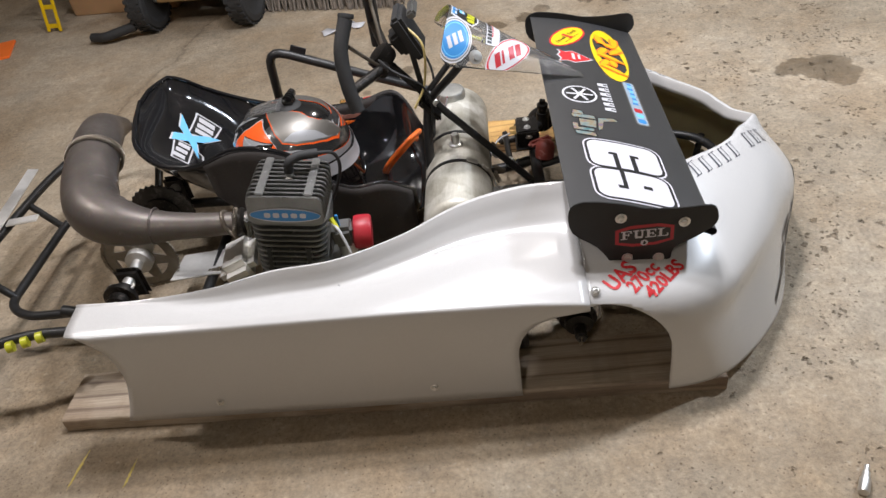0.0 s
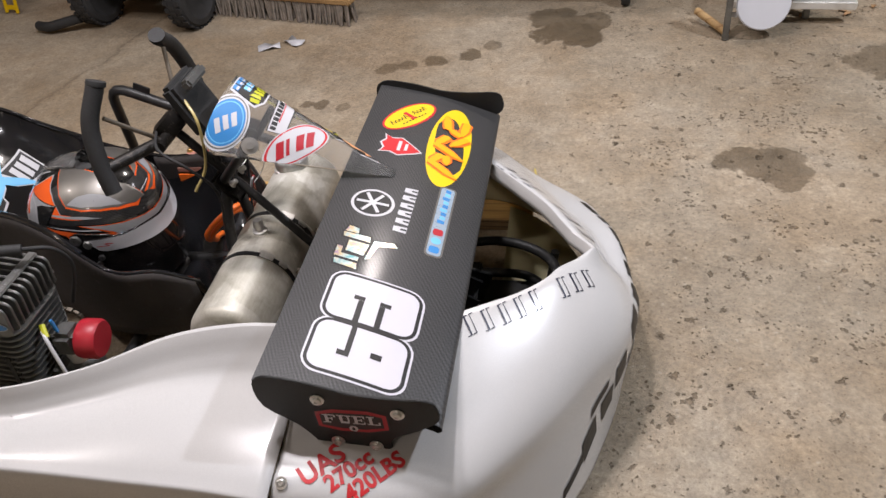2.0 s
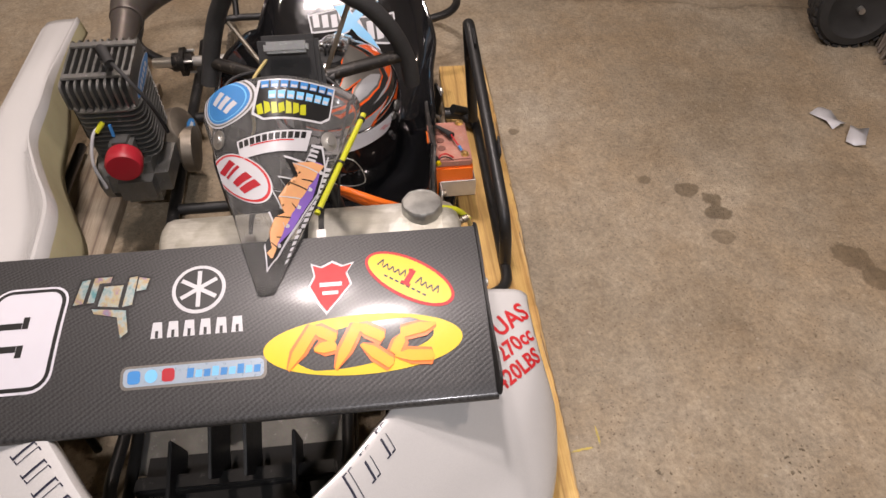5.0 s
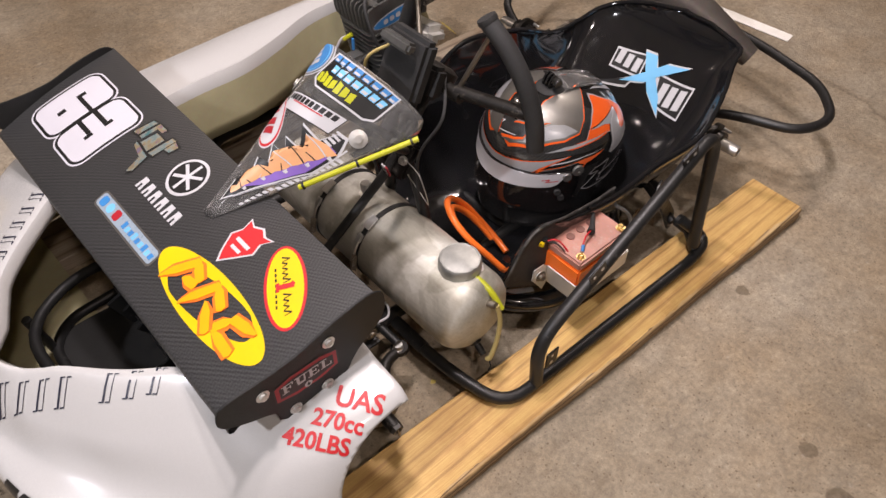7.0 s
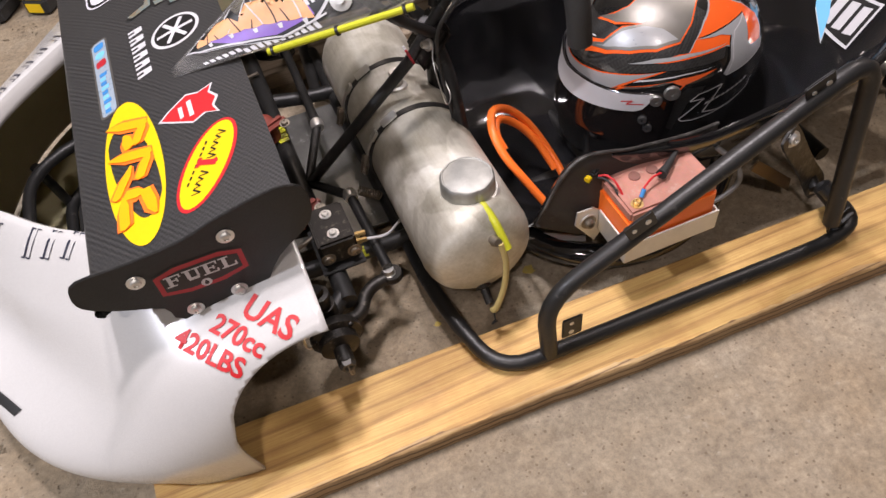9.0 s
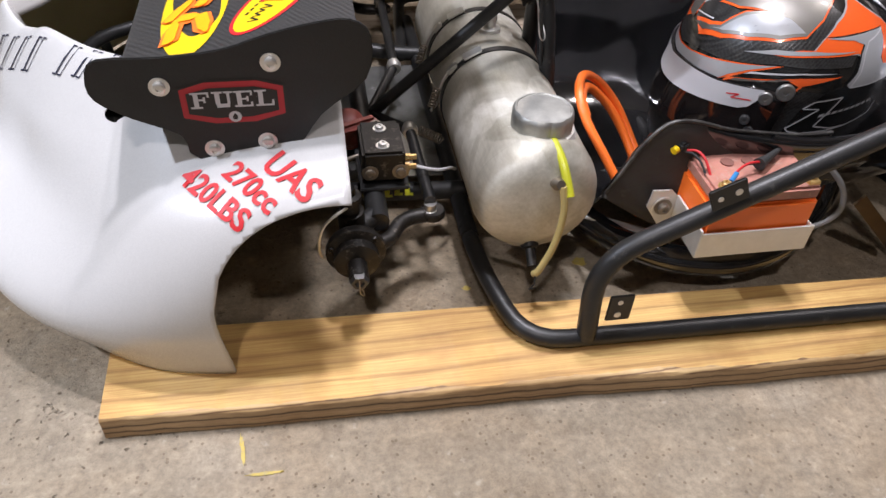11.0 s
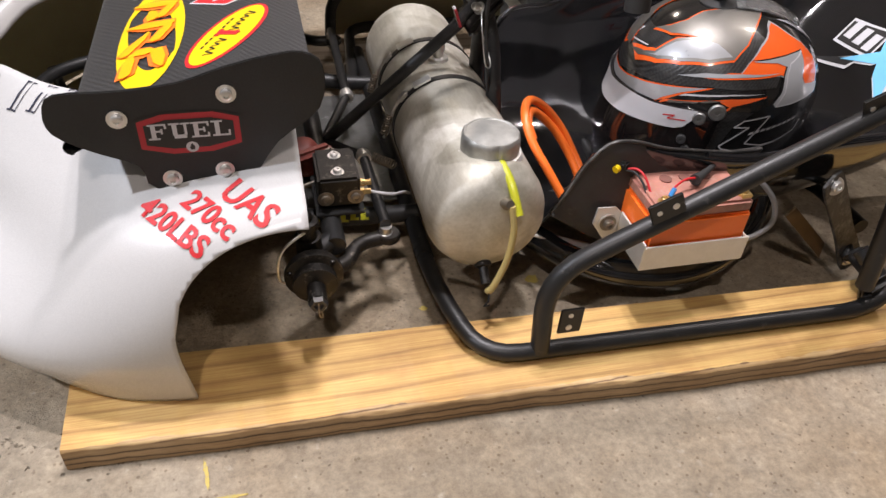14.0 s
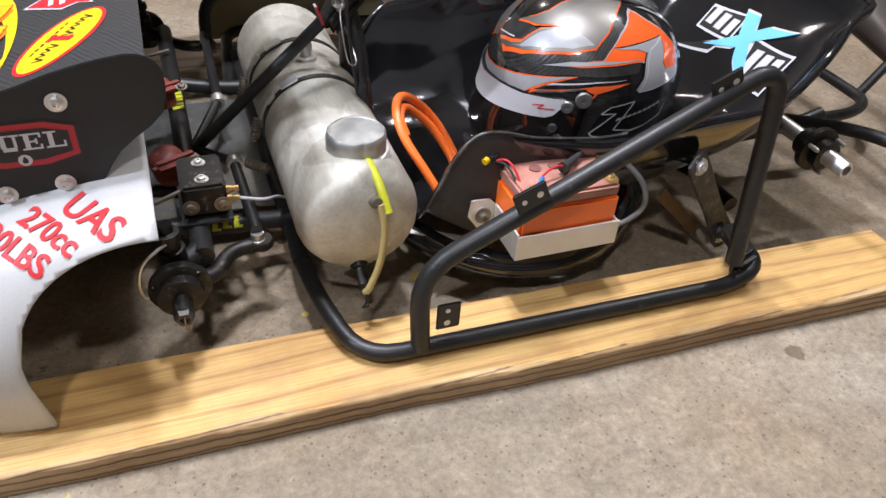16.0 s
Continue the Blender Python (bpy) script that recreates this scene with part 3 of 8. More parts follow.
def loops(points_by_key, s):
    """Smooth interpolation in a table of (key, tuple)."""
    keys = [k for k, _ in points_by_key]
    i = max(0, min(len(keys) - 2, sum(k <= s for k in keys) - 1))
    t = (s - keys[i]) / (keys[i + 1] - keys[i])
    g = lambda j: np.array(points_by_key[max(0, min(len(keys) - 1, j))][1], float)
    p0, p1, p2, p3 = g(i - 1), g(i), g(i + 1), g(i + 2)
    if i == 0:
        p0 = 2 * p1 - p2
    if i == len(keys) - 2:
        p3 = 2 * p2 - p1
    return 0.5 * (2 * p1 + (p2 - p0) * t + (2 * p0 - 5 * p1 + 4 * p2 - p3) * t * t + (3 * p1 - p0 - 3 * p2 + p3) * t ** 3)


# ---------------------------------------------------------------- the garage


def wall(name, size, at):
    ob = link_mesh(name, block(size, Matrix.Translation(at), 0.0), M["wall"], None)
    return tagged(ob, "plain plaster garage wall", "wall", kind="structure")


tagged(link_mesh("floor", block((9.0, 8.0, 0.2), Matrix.Translation((-0.6, 0.1, -0.1)), 0.0), M["concrete"], None),
       "worn brown-grey concrete garage floor with pits and oil stains", "floor", kind="structure")
wall("wall_north", (9.4, 0.2, 2.7), (-0.6, 4.2, 1.35))
wall("wall_south", (9.4, 0.2, 2.7), (-0.6, -4.0, 1.35))
wall("wall_east", (0.2, 8.0, 2.7), (4.0, 0.1, 1.35))
wall("wall_west", (0.2, 8.0, 2.7), (-5.2, 0.1, 1.35))
tagged(link_mesh("ceiling", block((9.4, 8.4, 0.2), Matrix.Translation((-0.6, 0.1, 2.8)), 0.0), M["ceil"], None),
       "plain white garage ceiling", "ceiling", kind="structure")

# housings for all six; none is in view, the last four are fill only
for lx, ly, lz, sx, sy, watts, tone in LAMPS:
    th = thing("key_and_fill_lamp", "slim white lamp above view, set from shadows or added as fill, switched on", "lamp", (lx, ly, 2.7), group="ceiling lamps")
    part("housing", block((sx + 0.06, sy + 0.06, 0.10), Matrix.Translation((0, 0, -0.052)), 0.01), M["ceil"], th)
    part("diffuser", block((sx, sy, 0.05), Matrix.Translation((0, 0, -0.122)), 0.01), M["glow"], th, "glowing diffuser")


def plank(name, label, corners, materials, seed):
    """A sawn board with slightly wandering, bruised edges. corners: front outer, rear outer, rear inner, front inner."""
    th = thing(name, label, "plank")
    rng = random.Random(seed)
    fo, ro, ri, fi = [Vector((*c, 0)) for c in corners]
    n = 170
    wander, chip = [0.0], [0.003]
    for k in range(n):
        wander.append(wander[-1] * 0.93 + rng.uniform(-0.0007, 0.0007))
        chip.append(max(0.0012, min(0.016, chip[-1] * 0.86 + rng.uniform(-0.0014, 0.0032))))
    rows, zt = [], 0.039
    for k in range(n + 1):
        o, i = fo.lerp(ro, k / n), fi.lerp(ri, k / n)
        d = (o - i).normalized()
        o = o + d * wander[k]
        c = chip[k]
        prof = [(i + d * 0.002, 0.001), (i, 0.003), (i, zt - 0.003), (i + d * 0.003, zt), (o - d * c, zt + 0.0), (o - d * c * 0.3, zt - 0.0016 - c * 0.12), (o, zt - 0.003 - c * 0.45), (o, 0.003), (o - d * 0.002, 0.001)]
        rows.append([Vector((p.x, p.y, z)) for p, z in prof])
    b = grid_mesh(rows, wrap=True)
    b.faces.ensure_lookup_table()
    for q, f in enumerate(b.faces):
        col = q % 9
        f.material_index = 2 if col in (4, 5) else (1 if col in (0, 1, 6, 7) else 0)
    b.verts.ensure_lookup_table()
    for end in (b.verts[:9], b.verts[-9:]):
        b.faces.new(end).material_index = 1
    part("board", b, materials, th)
    return th


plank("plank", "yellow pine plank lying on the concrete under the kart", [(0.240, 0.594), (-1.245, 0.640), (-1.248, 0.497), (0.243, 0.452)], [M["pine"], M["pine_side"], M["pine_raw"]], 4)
plank("plank", "grimy weathered plank lying on the concrete under the kart", [(0.206, -0.526), (-1.252, -0.494), (-1.250, -0.352), (0.208, -0.384)], [M["pine_grey"], M["pine_grey"], M["pine_grey"]], 9)

# ---------------------------------------------------------------- the go-kart
kart = thing("go_kart", "white and black dirt-oval racing go-kart without wheels, resting on two planks", "go-kart")

ARCH_X, ARCH_Z, ARCH_R = -0.063, 0.150, 0.149

import functools
from mathutils.bvhtree import BVHTree

nose_tree = None

# nose shell: six lengthwise curves, each from the front (0) to the rear edge (1): x, half width, z
NOSE = [
    (0.030, [(0, (0.354, 0.0, 0.268)), (0.05, (0.340, 0.028, 0.269)), (0.15, (0.300, 0.078, 0.270)), (0.35, (0.218, 0.158, 0.275)), (0.6, (0.112, 0.232, 0.290)), (0.8, (0.022, 0.264, 0.310)), (1, (-0.073, 0.282, 0.335))]),
    (0.030, [(0, (0.370, 0.0, 0.292)), (0.05, (0.356, 0.032, 0.292)), (0.15, (0.314, 0.088, 0.294)), (0.35, (0.232, 0.172, 0.300)), (0.6, (0.124, 0.248, 0.318)), (0.8, (0.030, 0.280, 0.336)), (1, (-0.073, 0.300, 0.355))]),
    (0.030, [(0, (0.412, 0.0, 0.262)), (0.15, (0.395, 0.115, 0.262)), (0.35, (0.325, 0.245, 0.268)), (0.6, (0.200, 0.362, 0.284)), (0.8, (0.075, 0.430, 0.294)), (1, (-0.073, 0.448, 0.314))]),
    (0.032, [(0, (0.458, 0.0, 0.222)), (0.15, (0.440, 0.160, 0.222)), (0.35, (0.372, 0.325, 0.228)), (0.6, (0.250, 0.470, 0.244)), (0.8, (0.105, 0.520, 0.262)), (1, (-0.073, 0.526, 0.293))]),
    (0.035, [(0, (0.480, 0.0, 0.165)), (0.15, (0.462, 0.180, 0.165)), (0.35, (0.392, 0.362, 0.165)), (0.6, (0.255, 0.500, 0.165)), (0.8, (0.120, 0.548, 0.170)), (1, (-0.073, 0.547, 0.200))]),
    (0.035, [(0, (0.428, 0.0, 0.040)), (0.15, (0.414, 0.175, 0.040)), (0.35, (0.352, 0.362, 0.040)), (0.6, (0.230, 0.490, 0.040)), (0.8, (0.115, 0.540, 0.040)), (1, (-0.073, 0.546, 0.040))]),
]
NOSE_V = [0.0, 0.06, 0.28, 0.52, 0.70, 1.0]
# how the hand-laid shell departs from the even one: per side, for rim, brow, shoulder, belly and foot, at these shares of the way round
TRIM_KEYS = (0, 0.08, 0.22, 0.45, 0.70, 1.0)
TRIM_IN = {
    -1: [(-0.023, -0.010, -0.025, -0.015, -0.014), (0.000, -0.006, -0.011, -0.010, -0.010), (0.014, 0.000, -0.005, -0.006, -0.006), (0.004, -0.001, -0.004, -0.004, -0.005), (-0.010, -0.002, -0.003, -0.004, -0.005)],
    1: [(-0.023, -0.020, -0.020, -0.033, -0.046), (0.000, 0.009, 0.009, 0.005, -0.006), (0.014, 0.030, 0.018, 0.018, 0.007), (0.004, 0.009, -0.006, -0.020, -0.005), (-0.010, -0.001, 0.025, 0.027, 0.022)],
}
TRIM_UP = {
    -1: [(0.018, 0.002, 0.007, 0.013, 0.009), (0.008, 0.000, 0.004, 0.005, 0.005), (-0.010, -0.001, 0.002, 0.002, 0.002), (-0.003, 0.0, 0.001, 0.001, 0.001), (0.000, 0.002, 0.002, 0.002, -0.003)],
    1: [(0.018, 0.022, 0.044, 0.038, 0.015), (0.008, 0.004, 0.008, 0.006, 0.007), (-0.010, -0.014, 0.002, -0.005, -0.001), (-0.003, 0.007, 0.025, 0.001, -0.002), (0.000, 0.004, 0.002, 0.000, 0.000)],
}


@functools.lru_cache(maxsize=None)
def trims(side, m):
    one = lambda table: [float(loops(list(zip(TRIM_KEYS, [(q,) for q in row + (0.0,)])), m)[0]) for row in table[side]]
    return one(TRIM_IN), one(TRIM_UP)


def ease(t):
    t = max(0.0, min(1.0, t))
    return t * t * (3 - 2 * t)


def nose_at(a, v):
    """a: -1 (kart's right rear edge) over 0 (front) to 1 (left rear edge); v: 0 at the inner lip, 1 at the bottom."""
    side = 1 if a >= 0 else -1
    table = []
    swell = math.sin(math.pi * min(1.0, abs(a) / 0.85)) ** 2 * (0.010 if side > 0 else -0.030)
    # the left flank slopes out to a low edge, the right one bulges
    m = min(1.0, abs(a))
    lead = ease(m / (0.32 if side > 0 else 0.27))
    flank = lead * ease((0.96 - m) / 0.46)
    tuck = (0, 0, 0.016, 0.050, 0.026, -0.014) if side > 0 else (0, 0, 0.005, 0.015, 0.032, -0.024)
    drop = (0, 0, -0.011, -0.030, -0.045, 0) if side > 0 else (0, 0, 0, 0, 0, 0)
    # the rim stands higher on the kart's right than on its left
    if side < 0:
        side_lift = 0.034 * min(1.0, m / 0.14) * ease((1.0 - m) / 0.40)
    else:
        side_lift = -0.020 * min(1.0, m / 0.10) * ease((0.72 - m) / 0.40)
    trim_in, trim_up = trims(side, m)
    for n, (k, (c, keys)) in enumerate(zip(NOSE_V, NOSE)):
        x, w, z = loops(keys, min(1.0, abs(a)))
        x += swell * (0, 0, 0.3, 1.0, 1.0, 0.25)[n]
        inset = flank * tuck[n] + (1 - lead) * (0, 0, -0.006, -0.014, -0.010, -0.036)[n] + trim_in[max(0, n - 1)]
        x -= inset * math.cos(m * 1.35)
        w -= inset * math.sin(m * 1.35)
        z += flank * drop[n]
        z += side_lift * (1.0, 1.0, 0.5, 0.1, 0, 0)[n] + trim_up[max(0, n - 1)]
        table.append((k, (x, c * (1 - a * a) + side * w, z)))
    return Vector(loops(table, v))


def in_arch(p, side):
    cx, cz, a, b, e, lean = (-0.074, 0.150, 0.164, 0.136, 2.27, 0.10) if side > 0 else (ARCH_X, ARCH_Z, ARCH_R, 0.134, 2.0, 0.15)
    if p.z < cz:
        return p.x < cx + a - (cz - p.z) * lean
    return (abs(p.x - cx) / a) ** e + ((p.z - cz) / b) ** e < 1


def build_nose():
    def last_v(a):
        """How far down the shell reaches at a before the wheel arch cuts it."""
        side = 1 if a > 0 else -1
        if abs(a) < 0.45 or not any(in_arch(nose_at(a, v), side) for v in (0.6, 0.7, 0.8, 0.9, 1.0)):
            return 1.0
        lo, hi = 0.3, 0.3
        while not in_arch(nose_at(a, hi), side) and hi < 1.0:
            hi += 0.02
        lo = hi - 0.02
        for _ in range(12):
            mid = (lo + hi) / 2
            if in_arch(nose_at(a, mid), side):
                hi = mid
            else:
                lo = mid
        return lo
    half = [0.025 * i for i in range(24)] + [0.60 + 0.0065 * i for i in range(62)]
    half[-1] = 1.0
    seq = []
    for side in (-1, 1):
        cols = [(a, last_v(side * a)) for a in half]
        out = []
        for (a0, e0), (a1, e1) in zip(cols, cols[1:]):
            out.append((side * a0, e0))
            if e0 - e1 > 0.1:
                lo, hi = a0, a1
                for _ in range(10):
                    mid = (lo + hi) / 2
                    lo, hi = (mid, hi) if last_v(side * mid) > e0 - 0.05 else (lo, mid)
                if hi - a0 < 0.002 and len(out) > 1:
                    out.pop()
                out.append((side * hi, last_v(side * hi) + 2.0))
        out.append((side * 1.0, cols[-1][1]))
        seq += out[1:] if side > 0 else list(reversed(out))
    # even rows all over; a column over an arch stops at its cut (above 2: the column where an arch begins)
    bm, cols, rows = bmesh.new(), [], 64
    for a, end in seq:
        stop = 1.0 if end > 0.999 else end
        col = []
        for j in range(rows + 1):
            h = j / rows
            if col and len(col) > 1 and col[-1] is col[-2]:
                col.append(col[-1])
            elif h >= stop - 0.003 and stop < 1.0:
                last = bm.verts.new(nose_at(a, stop))
                col += [last, last]
            else:
                col.append(bm.verts.new(nose_at(a, h)))
        cols.append((col[:rows + 1], end % 2.0 if end > 2 else 1.0))
    for (left, e0), (right, e1) in zip(cols, cols[1:]):
        for j in range(rows):
            ring = []
            for q in (left[j], left[j + 1], right[j + 1], right[j]):
                if q not in ring:
                    ring.append(q)
            if len(ring) > 2 and not (j / rows > min(e0, e1) and len(ring) == 3):
                bm.faces.new(ring)
    loose = [q for q in bm.verts if not q.link_faces]
    for q in loose:
        bm.verts.remove(q)
    bmesh.ops.remove_doubles(bm, verts=bm.verts[:], dist=0.0016)
    bmesh.ops.triangulate(bm, faces=bm.faces[:])
    global nose_tree
    nose_tree = BVHTree.FromBMesh(bm)
    ob = part("nose_cone", bm, [M["gelcoat"], M["fibre"]], kart, "glossy white fibreglass nose with a pointed opening", (0.05, 0.0, 0.05))
    md = ob.modifiers.new("thickness", "SOLIDIFY")
    md.thickness, md.offset, md.material_offset = 0.004, -1.0, 1
    return ob


nose = build_nose()
tray_pts = [nose_at(a, 1.0) for a in [-0.66 + 0.033 * k for k in range(41)]]
tray_outline = [(0.03 + (p.x - 0.03) * 0.955, 0.03 + (p.y - 0.03) * 0.955) for p in tray_pts]
part("undertray", slab(tray_outline, 0.003, Matrix.Translation((0, 0, 0.044)), 0.0), M["fibre"], nose, "raw fibreglass undertray inside the nose")

# right-hand side panel: profile from the bottom edge to the inner lip, by station x
PANEL = [
    (-1.10, [(-0.530, 0.066), (-0.535, 0.18), (-0.541, 0.315), (-0.530, 0.334), (-0.495, 0.340), (-0.468, 0.341), (-0.458, 0.342), (-0.450, 0.343), (-0.440, 0.300)]),
    (-0.95, [(-0.530, 0.060), (-0.535, 0.18), (-0.541, 0.312), (-0.530, 0.332), (-0.500, 0.338), (-0.475, 0.338), (-0.462, 0.339), (-0.452, 0.340), (-0.440, 0.295)]),
    (-0.80, [(-0.530, 0.056), (-0.535, 0.18), (-0.542, 0.308), (-0.530, 0.330), (-0.500, 0.330), (-0.470, 0.324), (-0.458, 0.332), (-0.446, 0.347), (-0.432, 0.250)]),
    (-0.68, [(-0.530, 0.052), (-0.535, 0.18), (-0.542, 0.306), (-0.530, 0.328), (-0.498, 0.326), (-0.458, 0.318), (-0.444, 0.330), (-0.426, 0.360), (-0.406, 0.245)]),
    (-0.55, [(-0.530, 0.048), (-0.535, 0.18), (-0.542, 0.304), (-0.530, 0.326), (-0.490, 0.328), (-0.446, 0.318), (-0.432, 0.332), (-0.414, 0.362), (-0.390, 0.235)]),
    (-0.42, [(-0.530, 0.045), (-0.535, 0.18), (-0.542, 0.302), (-0.528, 0.324), (-0.470, 0.332), (-0.408, 0.323), (-0.388, 0.338), (-0.362, 0.366), (-0.334, 0.235)]),
    (-0.30, [(-0.530, 0.042), (-0.535, 0.18), (-0.542, 0.298), (-0.526, 0.320), (-0.455, 0.336), (-0.372, 0.332), (-0.342, 0.350), (-0.305, 0.385), (-0.279, 0.255)]),
    (-0.18, [(-0.530, 0.040), (-0.535, 0.18), (-0.542, 0.294), (-0.525, 0.315), (-0.445, 0.334), (-0.355, 0.335), (-0.320, 0.360), (-0.283, 0.397), (-0.259, 0.270)]),
    (-0.07, [(-0.530, 0.040), (-0.535, 0.18), (-0.545, 0.285), (-0.528, 0.306), (-0.445, 0.324), (-0.370, 0.338), (-0.315, 0.365), (-0.276, 0.392), (-0.252, 0.270)]),
]


def panel_at(x, v):
    row = loops([(k, np.array(p).ravel()) for k, p in PANEL], x).reshape(-1, 2)
    y, z = loops([(i / 8, tuple(p)) for i, p in enumerate(row)], v)
    return Vector((x, y, z))


# rear edge of the panel by height
REAR_CUT = [(0.05, (-1.070,)), (0.148, (-1.030,)), (0.22, (-1.012,)), (0.285, (-1.018,)), (0.322, (-1.048,)), (0.345, (-1.086,))]


def build_panel():
    rows = []
    nv, nx = 44, 48
    for j in range(nv + 1):
        v = j / nv
        z = panel_at(-0.15, v).z if v < 0.36 else 9.0
        front = -0.072
        if z < ARCH_Z:
            front = ARCH_X - ARCH_R
        elif z < ARCH_Z + 0.134:
            front = ARCH_X - ARCH_R * (1 - ((z - ARCH_Z) / 0.134) ** 2.6) ** (1 / 2.6)
        zr = panel_at(-1.0, v).z if v < 0.36 else 0.345
        rear = float(loops(REAR_CUT, min(0.345, max(0.05, zr)))[0])
        rows.append([panel_at(rear + (front - rear) * i / nx, v) for i in range(nx + 1)])
    bm = grid_mesh(rows)
    bm.faces.ensure_lookup_table()
    for n, f in enumerate(bm.faces):
        if n // nx >= nv * 0.90:
            f.material_index = 1
    ob = part("side_panel", bm, [M["gelcoat"], M["fibre"]], kart, "glossy white fibreglass side panel beside the engine", (-0.5, -0.40, 0.10))
    md = ob.modifiers.new("thickness", "SOLIDIFY")
    md.thickness, md.offset, md.material_offset = 0.004, -1.0, 1
    return ob


panel = build_panel()
for x, z in ((-0.845, 0.105), (-0.391, 0.095)):
    bolt((x, -0.5335, z), (0, -1, 0), 0.0055, 0.006, panel, "rivet")
bolt((-0.058, -0.512, 0.303), (0, -0.6, 1), 0.006, 0.005, nose, "screw")

# ---- wing: top surface from rear (s = 0) to front (s = 1)
WING_W = 0.437


def wing_at(s, y, lift=0.0):
    x = -0.092 + 0.264 * s
    z = 0.446 - 0.082 * s + 0.010 * math.sin(math.pi * s) + lift
    return Vector((x, y, z))


def wing_surf(u, v, lift):
    """u: along the wing (to the kart's left), v: towards the rear."""
    return wing_at((0.132 - v) / 0.264 - 0.0, u, lift)


def build_wing():
    top = [(s, 0.0) for s in [i / 14 for i in range(15)]]
    outline = []
    for s, _ in top:
        p = wing_at(s, 0)
        outline.append((p.x, p.z))
    fx, fz = outline[-1]
    for k in range(1, 8):
        a = radians(72 - 170 * k / 7)
        outline.append((fx + 0.009 * math.cos(a) - 0.003, fz - 0.0085 + 0.0085 * math.sin(a)))
    for s in [1 - i / 8 for i in range(9)]:
        p = wing_at(s, 0)
        outline.append((p.x, p.z - 0.006 - 0.011 * s))
    rows = [[Vector((x, -WING_W + 2 * WING_W * j / 12, z)) for x, z in outline] for j in range(13)]
    bm = grid_mesh(rows, wrap=True)
    return part("wing", bm, M["carbon"], kart, "carbon-fibre wing board with racing stickers")


wing = build_wing()
END = [(0.187, 0.400), (0.172, 0.420), (0.110, 0.421), (0.049, 0.427), (0.0, 0.442), (-0.049, 0.453), (-0.085, 0.455), (-0.106, 0.436), (-0.100, 0.386),
       (-0.050, 0.345), (-0.020, 0.300), (-0.010, 0.290), (0.090, 0.294), (0.105, 0.326), (0.151, 0.350), (0.184, 0.374)]


def endplate(side):
    y = side * 0.4385
    m = Matrix(((1, 0, 0, 0), (0, 0, -side, y), (0, 1, 0, 0), (0, 0, 0, 1)))
    # the right-hand plate is cut a little shorter
    pts = END if side > 0 else [(0.046 + (x - 0.046) * 0.925, z) for x, z in END]
    b = slab(curve_outline(pts, 3), 0.004, m, 0.001)
    ob = part("endplate", b, M["black_plate"], wing, "black textured endplate")
    for x, z in ((0.116, 0.388), (0.0, 0.411), (0.072, 0.308), (0.013, 0.314)):
        bolt((x, side * 0.4390, z), (0, side, 0), 0.0068, 0.006, wing)

    def surf(u, v, lift):
        return Vector((0.044 - side * u, side * (0.4388 + lift), 0.366 + v))
    w, h = 0.054, 0.027
    hexa = [(-w, h * 0.62), (-w * 0.50, h * 0.92), (w * 0.50, h * 0.92), (w, h * 0.62), (w, -h * 0.62), (w * 0.40, -h * 0.94), (-w * 0.40, -h * 0.94), (-w, -h * 0.62)]
    decal("sticker_backing", [[(a * 1.05, c * 1.09) for a, c in hexa]], surf, M["ink"], wing, 0.0003)
    decal("sticker_border", [hexa], surf, M["crimson"], wing, 0.0006)
    decal("sticker", [[(a * 0.88, c * 0.73) for a, c in hexa]], surf, M["ink"], wing, 0.0011)
    # slab-serif word, stroke by stroke
    ch, cw, st = 0.0095, 0.0088, 0.0050
    serif = lambda x, q, w=0.0062: bar(x - w, q * (ch - 0.0008), x + w, q * (ch - 0.0008), 0.0022)
    glyphs = {
        "F": [bar(-0.005, -ch, -0.005, ch, st), serif(-0.005, -1), bar(-0.0105, ch - 0.0009, cw, ch - 0.0009, 0.0022), bar(-0.005, 0.0006, 0.004, 0.0006, 0.0022), bar(cw - 0.0010, ch - 0.0060, cw - 0.0010, ch, 0.0022), bar(0.0036, -0.0028, 0.0036, 0.004, 0.0022)],
        "U": [bar(-0.0052, -ch + 0.004, -0.0052, ch, st), bar(0.0062, -ch + 0.004, 0.0062, ch, 0.0030), serif(-0.0052, 1, 0.0056), serif(0.0062, 1, 0.0048), bar(-0.0066, -ch + 0.0024, 0.0068, -ch + 0.0024, 0.0046)],
        "E": [bar(-0.005, -ch, -0.005, ch, st), bar(-0.0105, ch - 0.0009, cw, ch - 0.0009, 0.0022), bar(-0.0105, -ch + 0.0009, cw, -ch + 0.0009, 0.0022), bar(-0.005, 0.0, 0.004, 0.0, 0.0022), bar(cw - 0.0010, ch - 0.0056, cw - 0.0010, ch, 0.0022), bar(cw - 0.0010, -ch, cw - 0.0010, -ch + 0.0056, 0.0022), bar(0.0036, -0.0032, 0.0036, 0.0032, 0.0022)],
        "L": [bar(-0.005, -ch, -0.005, ch, st), serif(-0.005, 1), bar(-0.0105, -ch + 0.0009, cw, -ch + 0.0009, 0.0022), bar(cw - 0.0010, -ch, cw - 0.0010, -ch + 0.0072, 0.0022)],
    }
    for k, c in enumerate("FUEL"):
        for q, shape in enumerate(glyphs[c]):
            decal("sticker_word", [shape], lambda u, v, l, k=k: surf(u + (-0.0330, -0.0105, 0.0120, 0.0345)[k], v + 0.0040, l), M["white"], wing, 0.0014 + 0.00005 * q)
    decal("sticker_flame", [oval(0, -0.0175, 0.0068, 0.0068, 18)], surf, M["white"], wing, 0.0014)
